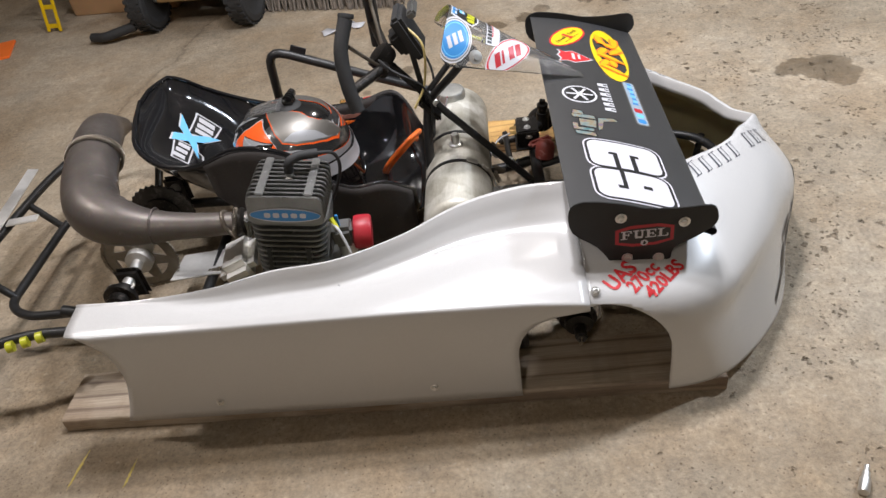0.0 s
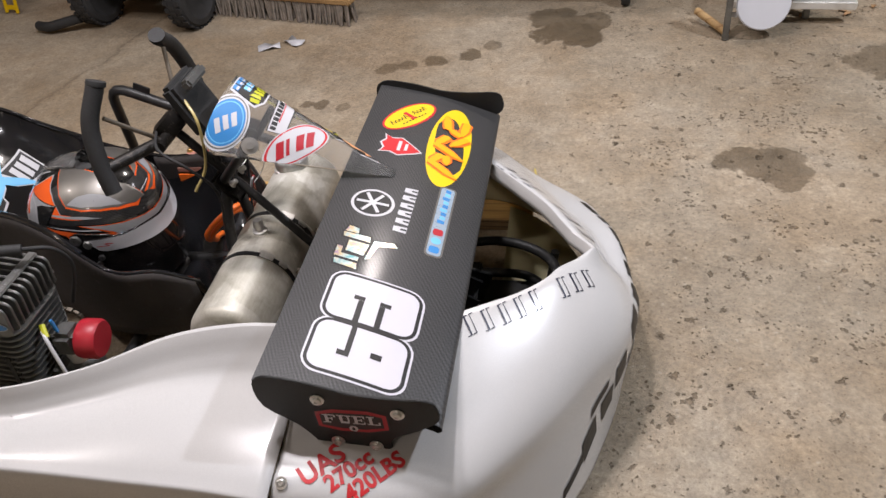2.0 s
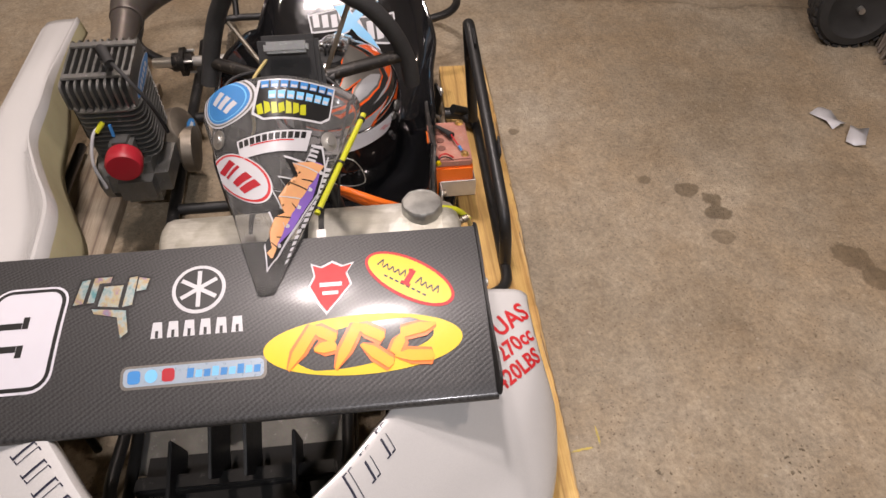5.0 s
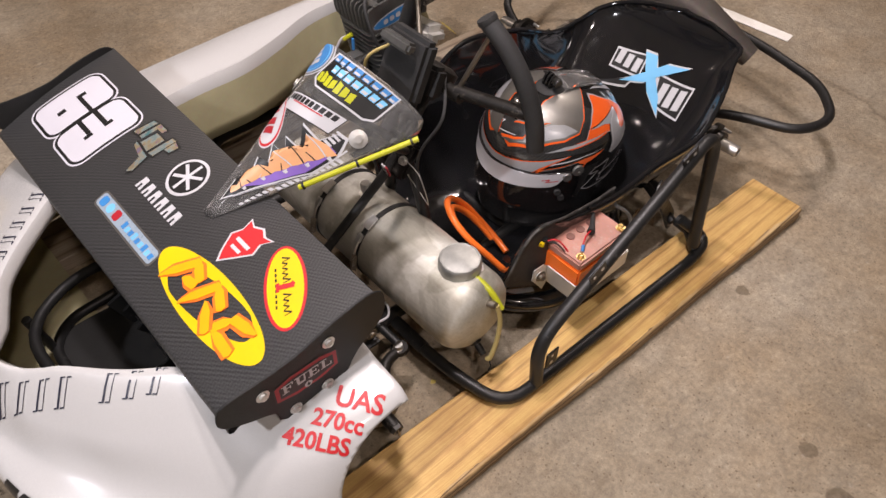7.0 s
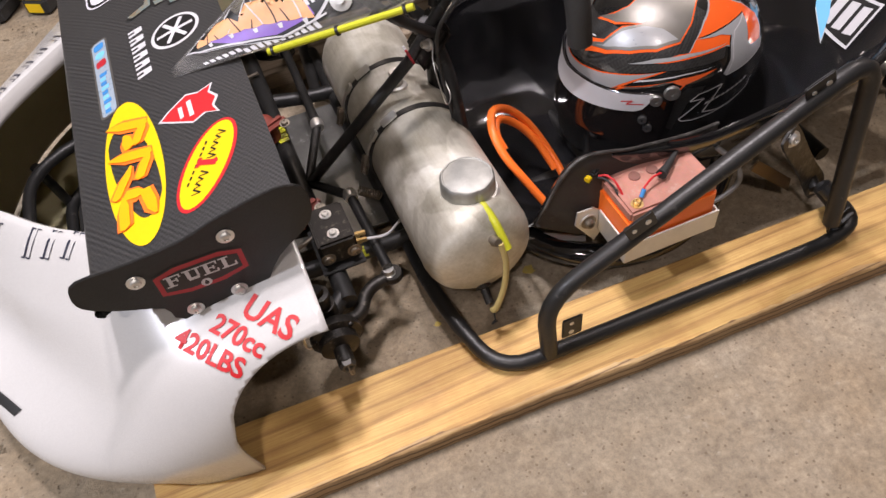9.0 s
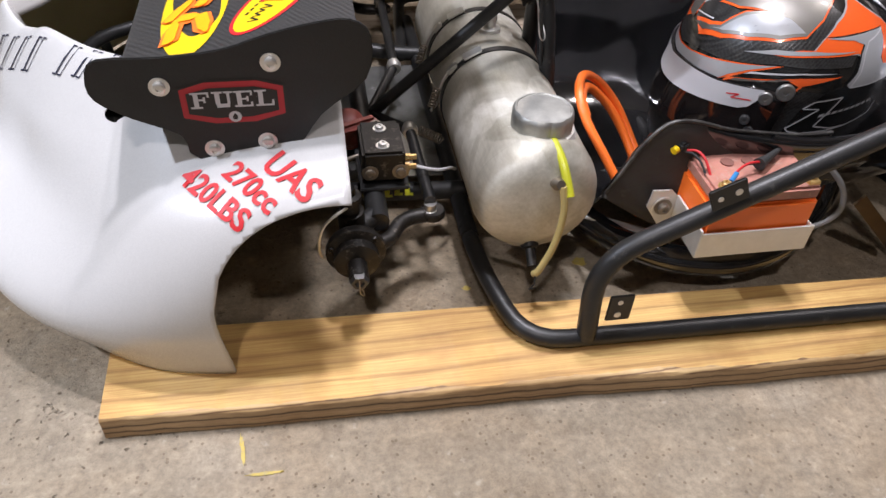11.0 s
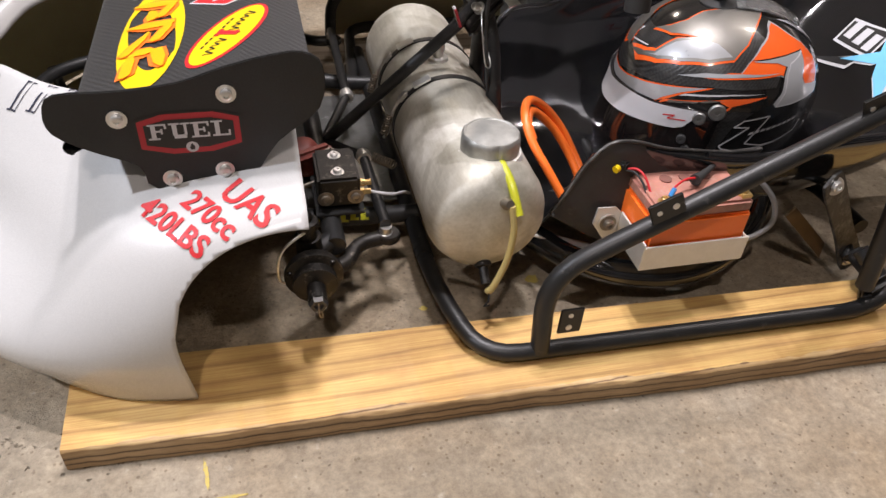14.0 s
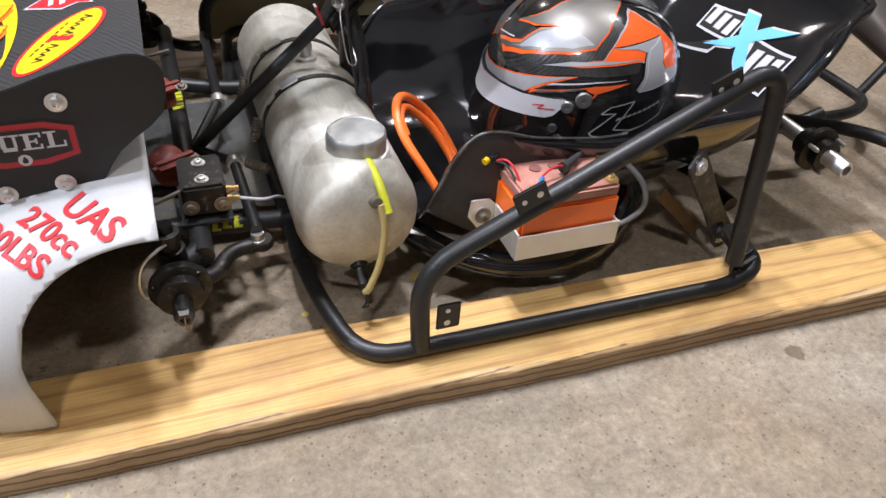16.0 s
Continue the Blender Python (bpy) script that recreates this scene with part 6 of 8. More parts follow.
# ---- engine
ENG = pose(-0.655, -0.262, 0.395, 0, 9, 0)
engine = part("engine", block((0.112, 0.108, 0.20), ENG @ pose(0, 0, -0.07), 0.012), M["engine_dark"], kart, "grey air-cooled two-stroke engine")
part("crankcase", block((0.21, 0.135, 0.11), pose(-0.66, -0.25, 0.190), 0.03, seg=4), M["engine"], engine)
part("crankcase_cover", lathe([(0.060, 0), (0.060, 0.018), (0.045, 0.028), (0, 0.028)], (-0.64, -0.315, 0.185), (0, -1, 0), 28), M["engine"], engine)
for k in range(10):
    y = -0.068 + 0.0146 * k
    f = 1.0 if 0 < k < 9 else 0.97
    pl = rrect(0, 0.0, 0.158 * f, 0.068, 0.014)
    part("head_fin", slab(pl, 0.0048, ENG @ Matrix(((1, 0, 0, 0), (0, 0, -1, y + 0.002), (0, 1, 0, 0.040), (0, 0, 0, 1))), 0.0012), M["engine"], engine)
for k in range(11):
    part("cylinder_fin", slab(rrect(0, 0, 0.158 - 0.0012 * k, 0.140, 0.026), 0.0045, ENG @ pose(0, 0, 0.0015 - 0.0142 * k), 0.0012), M["engine"], engine)
# black blocks stand in for the dark of the gaps at the studs
for x in (-0.045, 0.038):
    part("stud_gap_shade", block((0.014, 0.010, 0.075), ENG @ pose(x, -0.0655, -0.092), 0.003), M["rubber"], engine)
for x in (-0.049, 0.049):
    part("head_bar", block((0.017, 0.136, 0.006), ENG @ pose(x, 0, 0.0755), 0.002), M["engine"], engine)
plug = part("spark_plug", lathe([(0.011, 0.055), (0.011, 0.070), (0.009, 0.072), (0.009, 0.090), (0, 0.090)], ENG @ Vector((0, 0.01, 0)), ENG.to_3x3() @ Vector((0, 0, 1)), 14), M["steel"], engine)
part("plug_boot", tube([ENG @ Vector(p) for p in ((0, 0.01, 0.080), (0.0, 0.01, 0.104), (0.018, 0.022, 0.112), (0.055, 0.040, 0.108))], 0.010, 0.014), M["rubber"], plug)
part("plug_lead", tube([ENG @ Vector(p) for p in ((0.050, 0.040, 0.108), (0.085, 0.075, 0.085), (0.090, 0.10, 0.02), (0.06, 0.10, -0.08))], 0.004, spline=True), M["rubber"], plug)
for side in (-1, 1):
    def face(u, v, l, side=side):
        return ENG @ Vector((u if side < 0 else -u, side * (0.0712 + l), 0.030 + v))
    decal("badge_edge", [oval(0, 0, 0.072, 0.0175)], face, M["white"], engine, 0.0010)
    decal("badge", [oval(0, 0, 0.071, 0.0145)], face, M["blue"], engine, 0.0014)
    for k in range(5):
        decal("badge_bar", [rrect(-0.036 + 0.018 * k, 0, 0.013, 0.012, 0.004)], face, M["white"], engine, 0.0018)
part("carburettor", block((0.05, 0.05, 0.055), pose(-0.565, -0.250, 0.300), 0.010), M["engine"], engine)
part("float_bowl", lathe([(0.02, 0), (0.022, 0.03), (0, 0.03)], (-0.565, -0.25, 0.25), (0, 0, 1), 18), M["alu"], engine)
part("air_filter", lathe([(0.024, 0), (0.036, 0.004), (0.038, 0.012), (0.038, 0.036), (0.034, 0.042), (0, 0.044)], (-0.548, -0.245, 0.296), (1, 0.1, -0.1), 28), M["filter_red"], engine, "red air-filter cap")
part("throttle_lever", block((0.006, 0.006, 0.03), pose(-0.57, -0.262, 0.345), 0.001), M["blue"], engine)
pipe("fuel_line", [(-0.575, -0.285, 0.355), (-0.560, -0.30, 0.340), (-0.545, -0.315, 0.28), (-0.55, -0.31, 0.21)], 0.0035, 0, M["white"], engine, "", 8, True)
pipe("fuel_line", [(-0.578, -0.276, 0.362), (-0.566, -0.292, 0.346)], 0.0055, 0, M["neon"], engine, "neon yellow sleeve", 8)
cover = part("flywheel_cover", lathe([(0.058, -0.05), (0.060, 0), (0.056, 0.014), (0.040, 0.022), (0.020, 0.026), (0, 0.026)], (-0.755, -0.178, 0.205), (0.05, 0.9, 0.45), 30), M["chain"], engine, "bright cast flywheel cover")
cm = Matrix.Translation((-0.755, -0.178, 0.205)) @ frame_of((0.05, 0.9, 0.45))
decal("cover_badge", [oval(0, 0, 0.030, 0.013)], lambda u, v, l: cm @ Vector((u, v, 0.0268 + l)), M["blue"], engine, 0.0010)
decal("cover_badge_bar", [rrect(0, 0, 0.034, 0.009, 0.003)], lambda u, v, l: cm @ Vector((u, v, 0.0268 + l)), M["white"], engine, 0.0016)
part("engine_mount", block((0.085, 0.120, 0.050), pose(-0.800, -0.285, 0.285, 0, -18, 8), 0.018, seg=4), M["alu"], engine, "bright cast engine mount")
part("mount_sheet", slab([(-0.09, -0.05), (0.07, -0.05), (0.10, 0.05), (-0.06, 0.05)], 0.003, pose(-1.00, -0.06, 0.100, 0, 6, 12), 0), M["alu"], engine)
part("clutch", lathe([(0.05, 0), (0.055, 0.006), (0.055, 0.03), (0.03, 0.036), (0, 0.036)], (-0.72, -0.175, 0.175), (0, 1, 0), 28), M["chain"], engine)

# ---- exhaust
BEND = [(-0.735, -0.268, 0.372), (-0.80, -0.278, 0.380), (-0.90, -0.285, 0.392), (-1.00, -0.285, 0.408), (-1.085, -0.246, 0.425), (-1.128, -0.160, 0.440), (-1.165, -0.03, 0.445), (-1.205, 0.09, 0.425), (-1.26, 0.22, 0.375), (-1.295, 0.36, 0.31)]
GIRTH = [(0, (0.022,)), (0.10, (0.024,)), (0.25, (0.032,)), (0.40, (0.056,)), (0.52, (0.060,)), (0.70, (0.055,)), (0.85, (0.050,)), (1.0, (0.026,))]
exhaust = part("exhaust", tube(BEND, lambda s: float(loops(GIRTH, s)[0]), seg=24, spline=True), M["exhaust"], kart, "heat-browned expansion chamber exhaust")
for k, (c, ax, r) in enumerate((((-0.95, -0.286, 0.400), (1, 0, -0.14), 0.0385), ((-1.045, -0.268, 0.417), (1, -0.45, -0.18), 0.0515), ((-1.112, -0.200, 0.434), (0.5, -0.85, -0.15), 0.0590))):
    part("weld_bead", lathe([(r, -0.0022), (r + 0.0014, 0), (r, 0.0022)], c, ax, 28), M["exhaust"], exhaust)


def coil(c, axis, big, wire, turns, pitch):
    m = Matrix.Translation(c) @ frame_of(axis)
    return tube([m @ Vector((big * math.cos(a), big * math.sin(a), pitch * a / (2 * math.pi))) for a in [2 * math.pi * turns * i / (turns * 24) for i in range(int(turns * 24) + 1)]], wire, seg=8)


def wound_ring(c, axis, big, small, wire, start, stop, windings):
    """A close-wound spring bent round a pipe."""
    m = Matrix.Translation(c) @ frame_of(axis)
    pts = []
    for i in range(windings * 8 + 1):
        s = i / (windings * 8)
        a, b = radians(start + (stop - start) * s), 2 * math.pi * windings * s
        r = big + small * math.cos(b)
        pts.append(m @ Vector((r * math.cos(a), r * math.sin(a), small * math.sin(b) + 0.010 * s)))
    return tube(pts, wire, seg=5)


part("flange_wrap", lathe([(0.026, -0.012), (0.031, -0.008), (0.029, 0.0), (0.032, 0.008), (0.026, 0.014)], (-0.772, -0.273, 0.376), (1, 0.1, 0), 18), M["grease"], exhaust)
part("exhaust_spring", wound_ring((-0.800, -0.278, 0.379), (1, 0.1, 0.25), 0.027, 0.004, 0.0011, 0, 300, 40), M["chain"], exhaust)
part("exhaust_spring", wound_ring((-0.785, -0.276, 0.378), (1, 0.1, -0.35), 0.029, 0.004, 0.0011, 60, 380, 40), M["chain"], exhaust)
part("exhaust_flange", block((0.012, 0.062, 0.050), pose(-0.752, -0.268, 0.373, 0, 9, 0), 0.004), M["engine"], exhaust)
part("retaining_spring", wound_ring((-1.154, -0.062, 0.445), (-0.28, 1, 0.10), 0.0610, 0.0034, 0.0011, -60, 270, 90), M["chain"], exhaust, "coiled spring wrapped round the joint")
part("retaining_spring", wound_ring((-1.159, -0.044, 0.445), (-0.28, 1, 0.22), 0.0610, 0.0034, 0.0011, 0, 300, 90), M["chain"], exhaust, "coiled spring wrapped round the joint")

# ---- rear axle, sprocket, hubs, chain
AX, AZ = -1.147, 0.165
axle = part("rear_axle", lathe([(0.009, 0.004), (0.009, 0), (0.0130, 0), (0.0145, 0.004), (0.0145, 0.79), (0.0130, 0.794), (0.009, 0.794), (0.009, 0.76), (0, 0.76)], (AX, -0.32, AZ), (0, 1, 0), 24), M["steel"], kart, "zinc-plated tubular rear axle")


def hub(y, parent, r=0.040):
    part("hub", lathe([(0.016, -0.03), (0.026, -0.03), (0.026, -0.008), (r, -0.006), (r, 0.006), (0.026, 0.008), (0.026, 0.026), (0.016, 0.026)], (AX, y, AZ), (0, 1, 0), 24), M["grease"], parent)
    for k in range(3):
        a = 2 * math.pi * k / 3 + 0.5
        bolt((AX + r * 0.85 * math.cos(a), y + 0.004, AZ + r * 0.85 * math.sin(a)), (0, 1, 0), 0.004, 0.024, parent, "wheel_stud", washer=False)


hub(0.402, axle)
hub(-0.235, axle)


def toothed_ring(n, r_tip, r_root, r_in, thick, y):
    """A flat ring with teeth outside and a plain bore, standing across the axle."""
    m = Matrix.Translation((AX, y, AZ)) @ frame_of((0, 1, 0))
    outer = [((r_tip if k % 2 else r_root), 2 * math.pi * k / (2 * n)) for k in range(2 * n)]
    rows = [[m @ Vector((r * math.cos(a), r * math.sin(a), z)) for r, a in ring_pts]
            for ring_pts, z in ((outer, 0), (outer, thick), ([(r_in, a) for _, a in outer], thick), ([(r_in, a) for _, a in outer], 0), (outer, 0))]
    return grid_mesh(rows, wrap=True)


sprocket = part("sprocket", toothed_ring(56, 0.0975, 0.0925, 0.068, 0.004, -0.088), M["sprocket"], axle, "large drilled rear sprocket")
for k in range(6):
    a = 2 * math.pi * k / 6 + 0.2
    part("sprocket_spoke", slab([(0.026, -0.020), (0.070, -0.011), (0.070, 0.011), (0.026, 0.020)], 0.004, Matrix.Translation((AX, -0.0877, AZ)) @ frame_of((0, 1, 0)) @ Matrix.Rotation(a, 4, "Z"), 0), M["sprocket"], sprocket)
brake = part("brake_disc", toothed_ring(30, 0.090, 0.084, 0.045, 0.006, 0.105), M["worn_plate"], axle, "dark slotted brake disc")
part("disc_carrier", lathe([(0.016, -0.012), (0.048, -0.008), (0.048, 0.006), (0.016, 0.010)], (AX, 0.108, AZ), (0, 1, 0), 24), M["grease"], brake)
part("sprocket_carrier", lathe([(0.016, -0.02), (0.034, -0.018), (0.034, 0.012), (0.016, 0.014)], (AX, -0.09, AZ), (0, 1, 0), 24), M["alu"], axle)
for y in (0.235, -0.165):
    part("bearing_carrier", block((0.07, 0.022, 0.09), pose(AX, y, AZ - 0.012), 0.012), M["grease"], axle)
# chain round sprocket and clutch
cx0, cz0, r0, cx1, cz1, r1 = AX, AZ, 0.0955, -0.72, 0.175, 0.030
loop = []
for k in range(15):
    a = radians(96 + 168 * k / 14)
    loop.append((cx0 + r0 * math.cos(a), cz0 + r0 * math.sin(a)))
for k in range(9):
    a = radians(-84 + 168 * k / 8)
    loop.append((cx1 + r1 * math.cos(a), cz1 + r1 * math.sin(a)))
pts, total = loop + [loop[0]], 0.0
seglen = [math.dist(a, b) for a, b in zip(pts, pts[1:])]
cb, links_n = bmesh.new(), 92
for i in range(links_n):
    want = sum(seglen) * i / links_n
    j = 0
    while want > seglen[j]:
        want -= seglen[j]
        j += 1
    f = want / seglen[j]
    x, z = pts[j][0] + (pts[j + 1][0] - pts[j][0]) * f, pts[j][1] + (pts[j + 1][1] - pts[j][1]) * f
    a = math.degrees(math.atan2(pts[j + 1][1] - pts[j][1], pts[j + 1][0] - pts[j][0]))
    block((0.0115, 0.009 if i % 2 else 0.0065, 0.0075), pose(x, -0.088, z, 0, -a, 0), 0.0, cb)
tagged(part("chain", cb, M["chain"], kart, "oily drive chain"), kind="stuff")

# ---- rear bumper
pipe("rear_bumper", [(-1.22, 0.25, 0.130), (-1.245, 0.40, 0.185), (-1.280, 0.545, 0.200), (-1.390, 0.575, 0.200), (-1.500, 0.48, 0.200), (-1.550, 0.28, 0.200), (-1.575, 0.0, 0.200), (-1.590, -0.22, 0.200), (-1.560, -0.40, 0.200), (-1.44, -0.42, 0.200), (-1.30, -0.37, 0.200), (-1.19, -0.37, 0.195), (-1.17, -0.26, 0.130)], 0.0120, 0.06, label="black rear bumper loop")
pipe("rear_bumper", [(-1.24, 0.235, 0.110), (-1.42, 0.235, 0.110), (-1.49, 0.20, 0.110), (-1.50, -0.16, 0.110), (-1.43, -0.21, 0.110), (-1.24, -0.21, 0.110)], 0.0115, 0.06, label="black rear bumper loop")
for y in (0.17, -0.13):
    pipe("bumper_upright", [(-1.497, y, 0.112), (-1.556, y, 0.196)], 0.010, 0)
    part("bumper_clamp", block((0.085, 0.030, 0.006), pose(-1.520, y - 0.10, 0.214, 0, 0, 8), 0.002), M["alu"], kart)
part("bumper_plate", block((0.030, 0.50, 0.004), pose(-1.580, 0.075, 0.222, 0, 12, 5), 0.001), M["alu"], kart, "flat aluminium bar on the rear bumper")
for k in range(4):
    part("yellow_sticker", lathe([(0.0129, -0.007), (0.0129, 0.007)], (-1.22, 0.235, 0.102) if k == 0 else (-1.24 - 0.03 * k, -0.372 - 0.011 * k, 0.200), (1, 0, -0.1) if k == 0 else (1, 0.36, 0), 14), M["neon"], kart)

# ---- steering
pipe("steering_shaft", [(-0.125, 0.105, 0.128), (-0.335, 0.147, 0.347), (-0.462, 0.150, 0.505)], 0.0095, 0, label="black steering shaft")
tower = pipe("steering_tower", [(-0.40, 0.235, 0.075), (-0.385, 0.185, 0.33), (-0.372, 0.15, 0.40)], 0.012, 0.03)
pipe("steering_tower", [(-0.40, 0.055, 0.075), (-0.385, 0.11, 0.33), (-0.372, 0.14, 0.40)], 0.012, 0.03)
part("tower_plate", block((0.014, 0.085, 0.075), pose(-0.372, 0.145, 0.375, 0, -40, 0), 0.01), M["grease"], kart)
for y in (0.125, 0.175):
    bolt((-0.362, y, 0.385), (1, 0.3, 0.6), 0.006, 0.014, kart, "bolt")
wheel = part("steering_wheel", tube([(-0.508, 0.368, 0.455), (-0.506, 0.360, 0.510), (-0.502, 0.336, 0.570), (-0.494, 0.296, 0.626), (-0.489, 0.252, 0.660)], 0.0165, spline=True, seg=16), M["rubber"], kart, "black rubber-gripped steering yoke")
part("grip", tube([(-0.520, -0.026, 0.472), (-0.532, -0.012, 0.530), (-0.535, 0.012, 0.600), (-0.515, 0.044, 0.662)], 0.0165, spline=True, seg=16), M["rubber"], wheel)
for a, b in (((-0.466, 0.205, 0.510), (-0.505, 0.350, 0.520)), ((-0.466, 0.095, 0.510), (-0.527, -0.012, 0.515))):
    part("spoke", tube([a, b], 0.0125, seg=12), M["grease"], wheel)
for gx, y, gz in ((-0.489, 0.252, 0.660), (-0.514, 0.045, 0.662)):
    part("grip_end", lathe([(0.010, 0.0), (0.0175, 0), (0.0185, 0.004), (0.0175, 0.010), (0.010, 0.010)], (gx, y, gz), (0.2, -0.5 if y > 0.1 else 0.4, 0.8), 16), M["rubber"], wheel)
part("wheel_hub", lathe([(0.028, -0.02), (0.034, -0.01), (0.034, 0.018), (0.02, 0.024), (0, 0.024)], (-0.468, 0.150, 0.512), (-0.65, 0, 0.76), 20), M["grease"], wheel)
pipe("hub_bar", [(-0.464, 0.08, 0.505), (-0.464, 0.22, 0.505)], 0.013, 0, M["grease"], wheel)
pipe("brace_rod", [(-0.472, 0.205, 0.515), (-0.490, 0.262, 0.648)], 0.0045, 0, M["chain"], wheel)
pipe("brace_rod", [(-0.472, 0.10, 0.515), (-0.520, 0.035, 0.60)], 0.0045, 0, M["chain"], wheel)
dash = part("dash_display", block((0.030, 0.105, 0.115), pose(-0.395, 0.150, 0.570, 0, -24, 0), 0.008), M["rubber"], kart, "black dash display box")
part("dash_face", block((0.022, 0.075, 0.020), pose(-0.378, 0.150, 0.622, 0, -32, 0), 0.005), M["engine"], dash)
part("dash_block", block((0.038, 0.060, 0.060), pose(-0.420, 0.175, 0.540, 0, -30, 10), 0.008), M["black_plate"], dash)
pipe("dash_arm", [(-0.40, 0.15, 0.555), (-0.385, 0.145, 0.43)], 0.007, 0, M["frame"], dash)
pipe("windscreen_arm", [(-0.372, 0.12, 0.40), (-0.300, 0.085, 0.480), (-0.245, 0.060, 0.548)], 0.010, 0.02)
pipe("windscreen_arm", [(-0.372, 0.17, 0.40), (-0.310, 0.195, 0.460), (-0.262, 0.205, 0.520)], 0.008, 0.02)
for pts, mm in (([(-0.40, 0.12, 0.60), (-0.36, 0.08, 0.56), (-0.37, 0.07, 0.47), (-0.40, 0.05, 0.42)], M["hose"]),
                ([(-0.47, 0.10, 0.53), (-0.43, 0.03, 0.53), (-0.37, 0.02, 0.49), (-0.36, 0.06, 0.41), (-0.38, 0.08, 0.30)], M["rubber"]),
                ([(-0.46, 0.18, 0.53), (-0.40, 0.24, 0.50), (-0.36, 0.22, 0.42), (-0.38, 0.20, 0.25)], M["rubber"]),
                ([(-0.37, 0.17, 0.38), (-0.345, 0.24, 0.40), (-0.35, 0.26, 0.34), (-0.375, 0.21, 0.315), (-0.365, 0.17, 0.36)], M["steel"])):
    pipe("cable", pts, 0.0030 if mm is not M["steel"] else 0.0009, 0, mm, kart, "", 8, True)
for k, mm in enumerate((M["white"], M["white"], M["crimson"])):
    pipe("tie_wrap", [(-0.338, 0.150 + 0.006 * k, 0.352), (-0.328, 0.152 + 0.006 * k, 0.380)], 0.0022, 0, mm, kart, "", 6)

# ---- front end
for side, ky in ((1, 0.398), (-1, -0.372)):
    out = Vector((0, side, 0))
    part("kingpin", lathe([(0.018, -0.035), (0.018, 0.020), (0.013, 0.022), (0.013, 0.034), (0.016, 0.036), (0.016, 0.046), (0.009, 0.048), (0.009, 0.058), (0, 0.058)], (-0.078, ky, 0.150), (0.05, 0, 1), 20), M["grease"], kart)
    sp = part("front_spindle", lathe([(0.020, 0), (0.036, 0.006), (0.040, 0.014), (0.040, 0.022), (0.030, 0.026), (0.030, 0.040), (0.013, 0.044), (0.013, 0.070), (0.011, 0.072), (0, 0.072)], (-0.080, ky + side * 0.014, 0.128), (0, side, -0.05), 24), M["grease"], kart, "greasy black front hub without a wheel")
    part("castle_nut", lathe([(0.013, 0), (0.013, 0.010), (0.011, 0.016), (0.007, 0.016), (0.006, 0.012), (0, 0.012)], (-0.080, ky + side * 0.076, 0.125), (0, side, -0.05), 6), M["engine_dark"], sp)
    for k in range(3):
        a = 2 * math.pi * k / 3 + 0.3
        bolt((-0.080 + 0.034 * math.cos(a), ky + side * 0.030, 0.128 + 0.034 * math.sin(a)), (0, side, 0), 0.0045, 0.012, sp, "hub_bolt", M["grease"], False)
    part("cotter_pin", tube([(-0.080, ky + side * 0.090, 0.130), (-0.080, ky + side * 0.094, 0.108), (-0.086, ky + side * 0.090, 0.100), (-0.082, ky + side * 0.088, 0.118)], 0.0010, 0.004, 6), M["chain"], sp)
    ty = ky - side * 0.046
    arm = tube([(-0.085, ky + side * 0.005, 0.118), (-0.125, ky + side * 0.004, 0.110), (-0.150, ty + side * 0.006, 0.116), (-0.200, ty, 0.116)], 0.011, 0.03, 12)
    arm = part("steering_arm", arm, M["grease"], kart)
    part("arm_eye", lathe([(0.0, -0.006), (0.016, -0.006), (0.018, -0.003), (0.018, 0.004), (0.016, 0.007), (0, 0.007)], (-0.196, ty, 0.118), (0, 0, 1), 20), M["grease"], arm)
    part("rod_bolt", lathe([(0.012, -0.016), (0.012, 0.0), (0.009, 0.002), (0.009, 0.012), (0, 0.012)], (-0.192, ty, 0.124), (0, 0, 1), 12), M["steel"], kart)
    inner = (-0.185, 0.185 if side > 0 else -0.02, 0.150)
    rod = pipe("tie_rod", [(-0.192, ty, 0.140), inner], 0.0085, 0)
    part("rod_end", lathe([(0.011, -0.010), (0.013, 0), (0.011, 0.010)], inner, (0, side, 0.1), 16), M["steel"], rod)
    pipe("drag_link", [inner, (-0.130, 0.106, 0.136)], 0.008, 0)
    pipe("kingpin_bracket", [(-0.112, ky - side * 0.03, 0.135), (-0.080, ky, 0.135)], 0.014, 0)
    pipe("brake_hose", [(-0.080, ky + side * 0.01, 0.19), (-0.040, ky + side * 0.03, 0.17), (-0.035, ky + side * 0.03, 0.12), (-0.07, ky + side * 0.02, 0.11)], 0.0022, 0, M["steel"], kart, "", 6, True)


def rail_skin(u, v, lift):
    """Along the left rail's front run (u) and round its outer, upper side (v)."""
    a, b = Vector((-0.070, 0.272, 0.105)), Vector((-0.190, 0.258, 0.085))
    phi = radians(48) + v / 0.0145
    d = (b - a).normalized()
    out = d.cross(Vector((0, 0, 1))).normalized()
    out = out if out.y > 0 else -out
    return a + d * u + (out * math.cos(phi) + Vector((0, 0, 1)) * math.sin(phi)) * (0.0147 + lift)


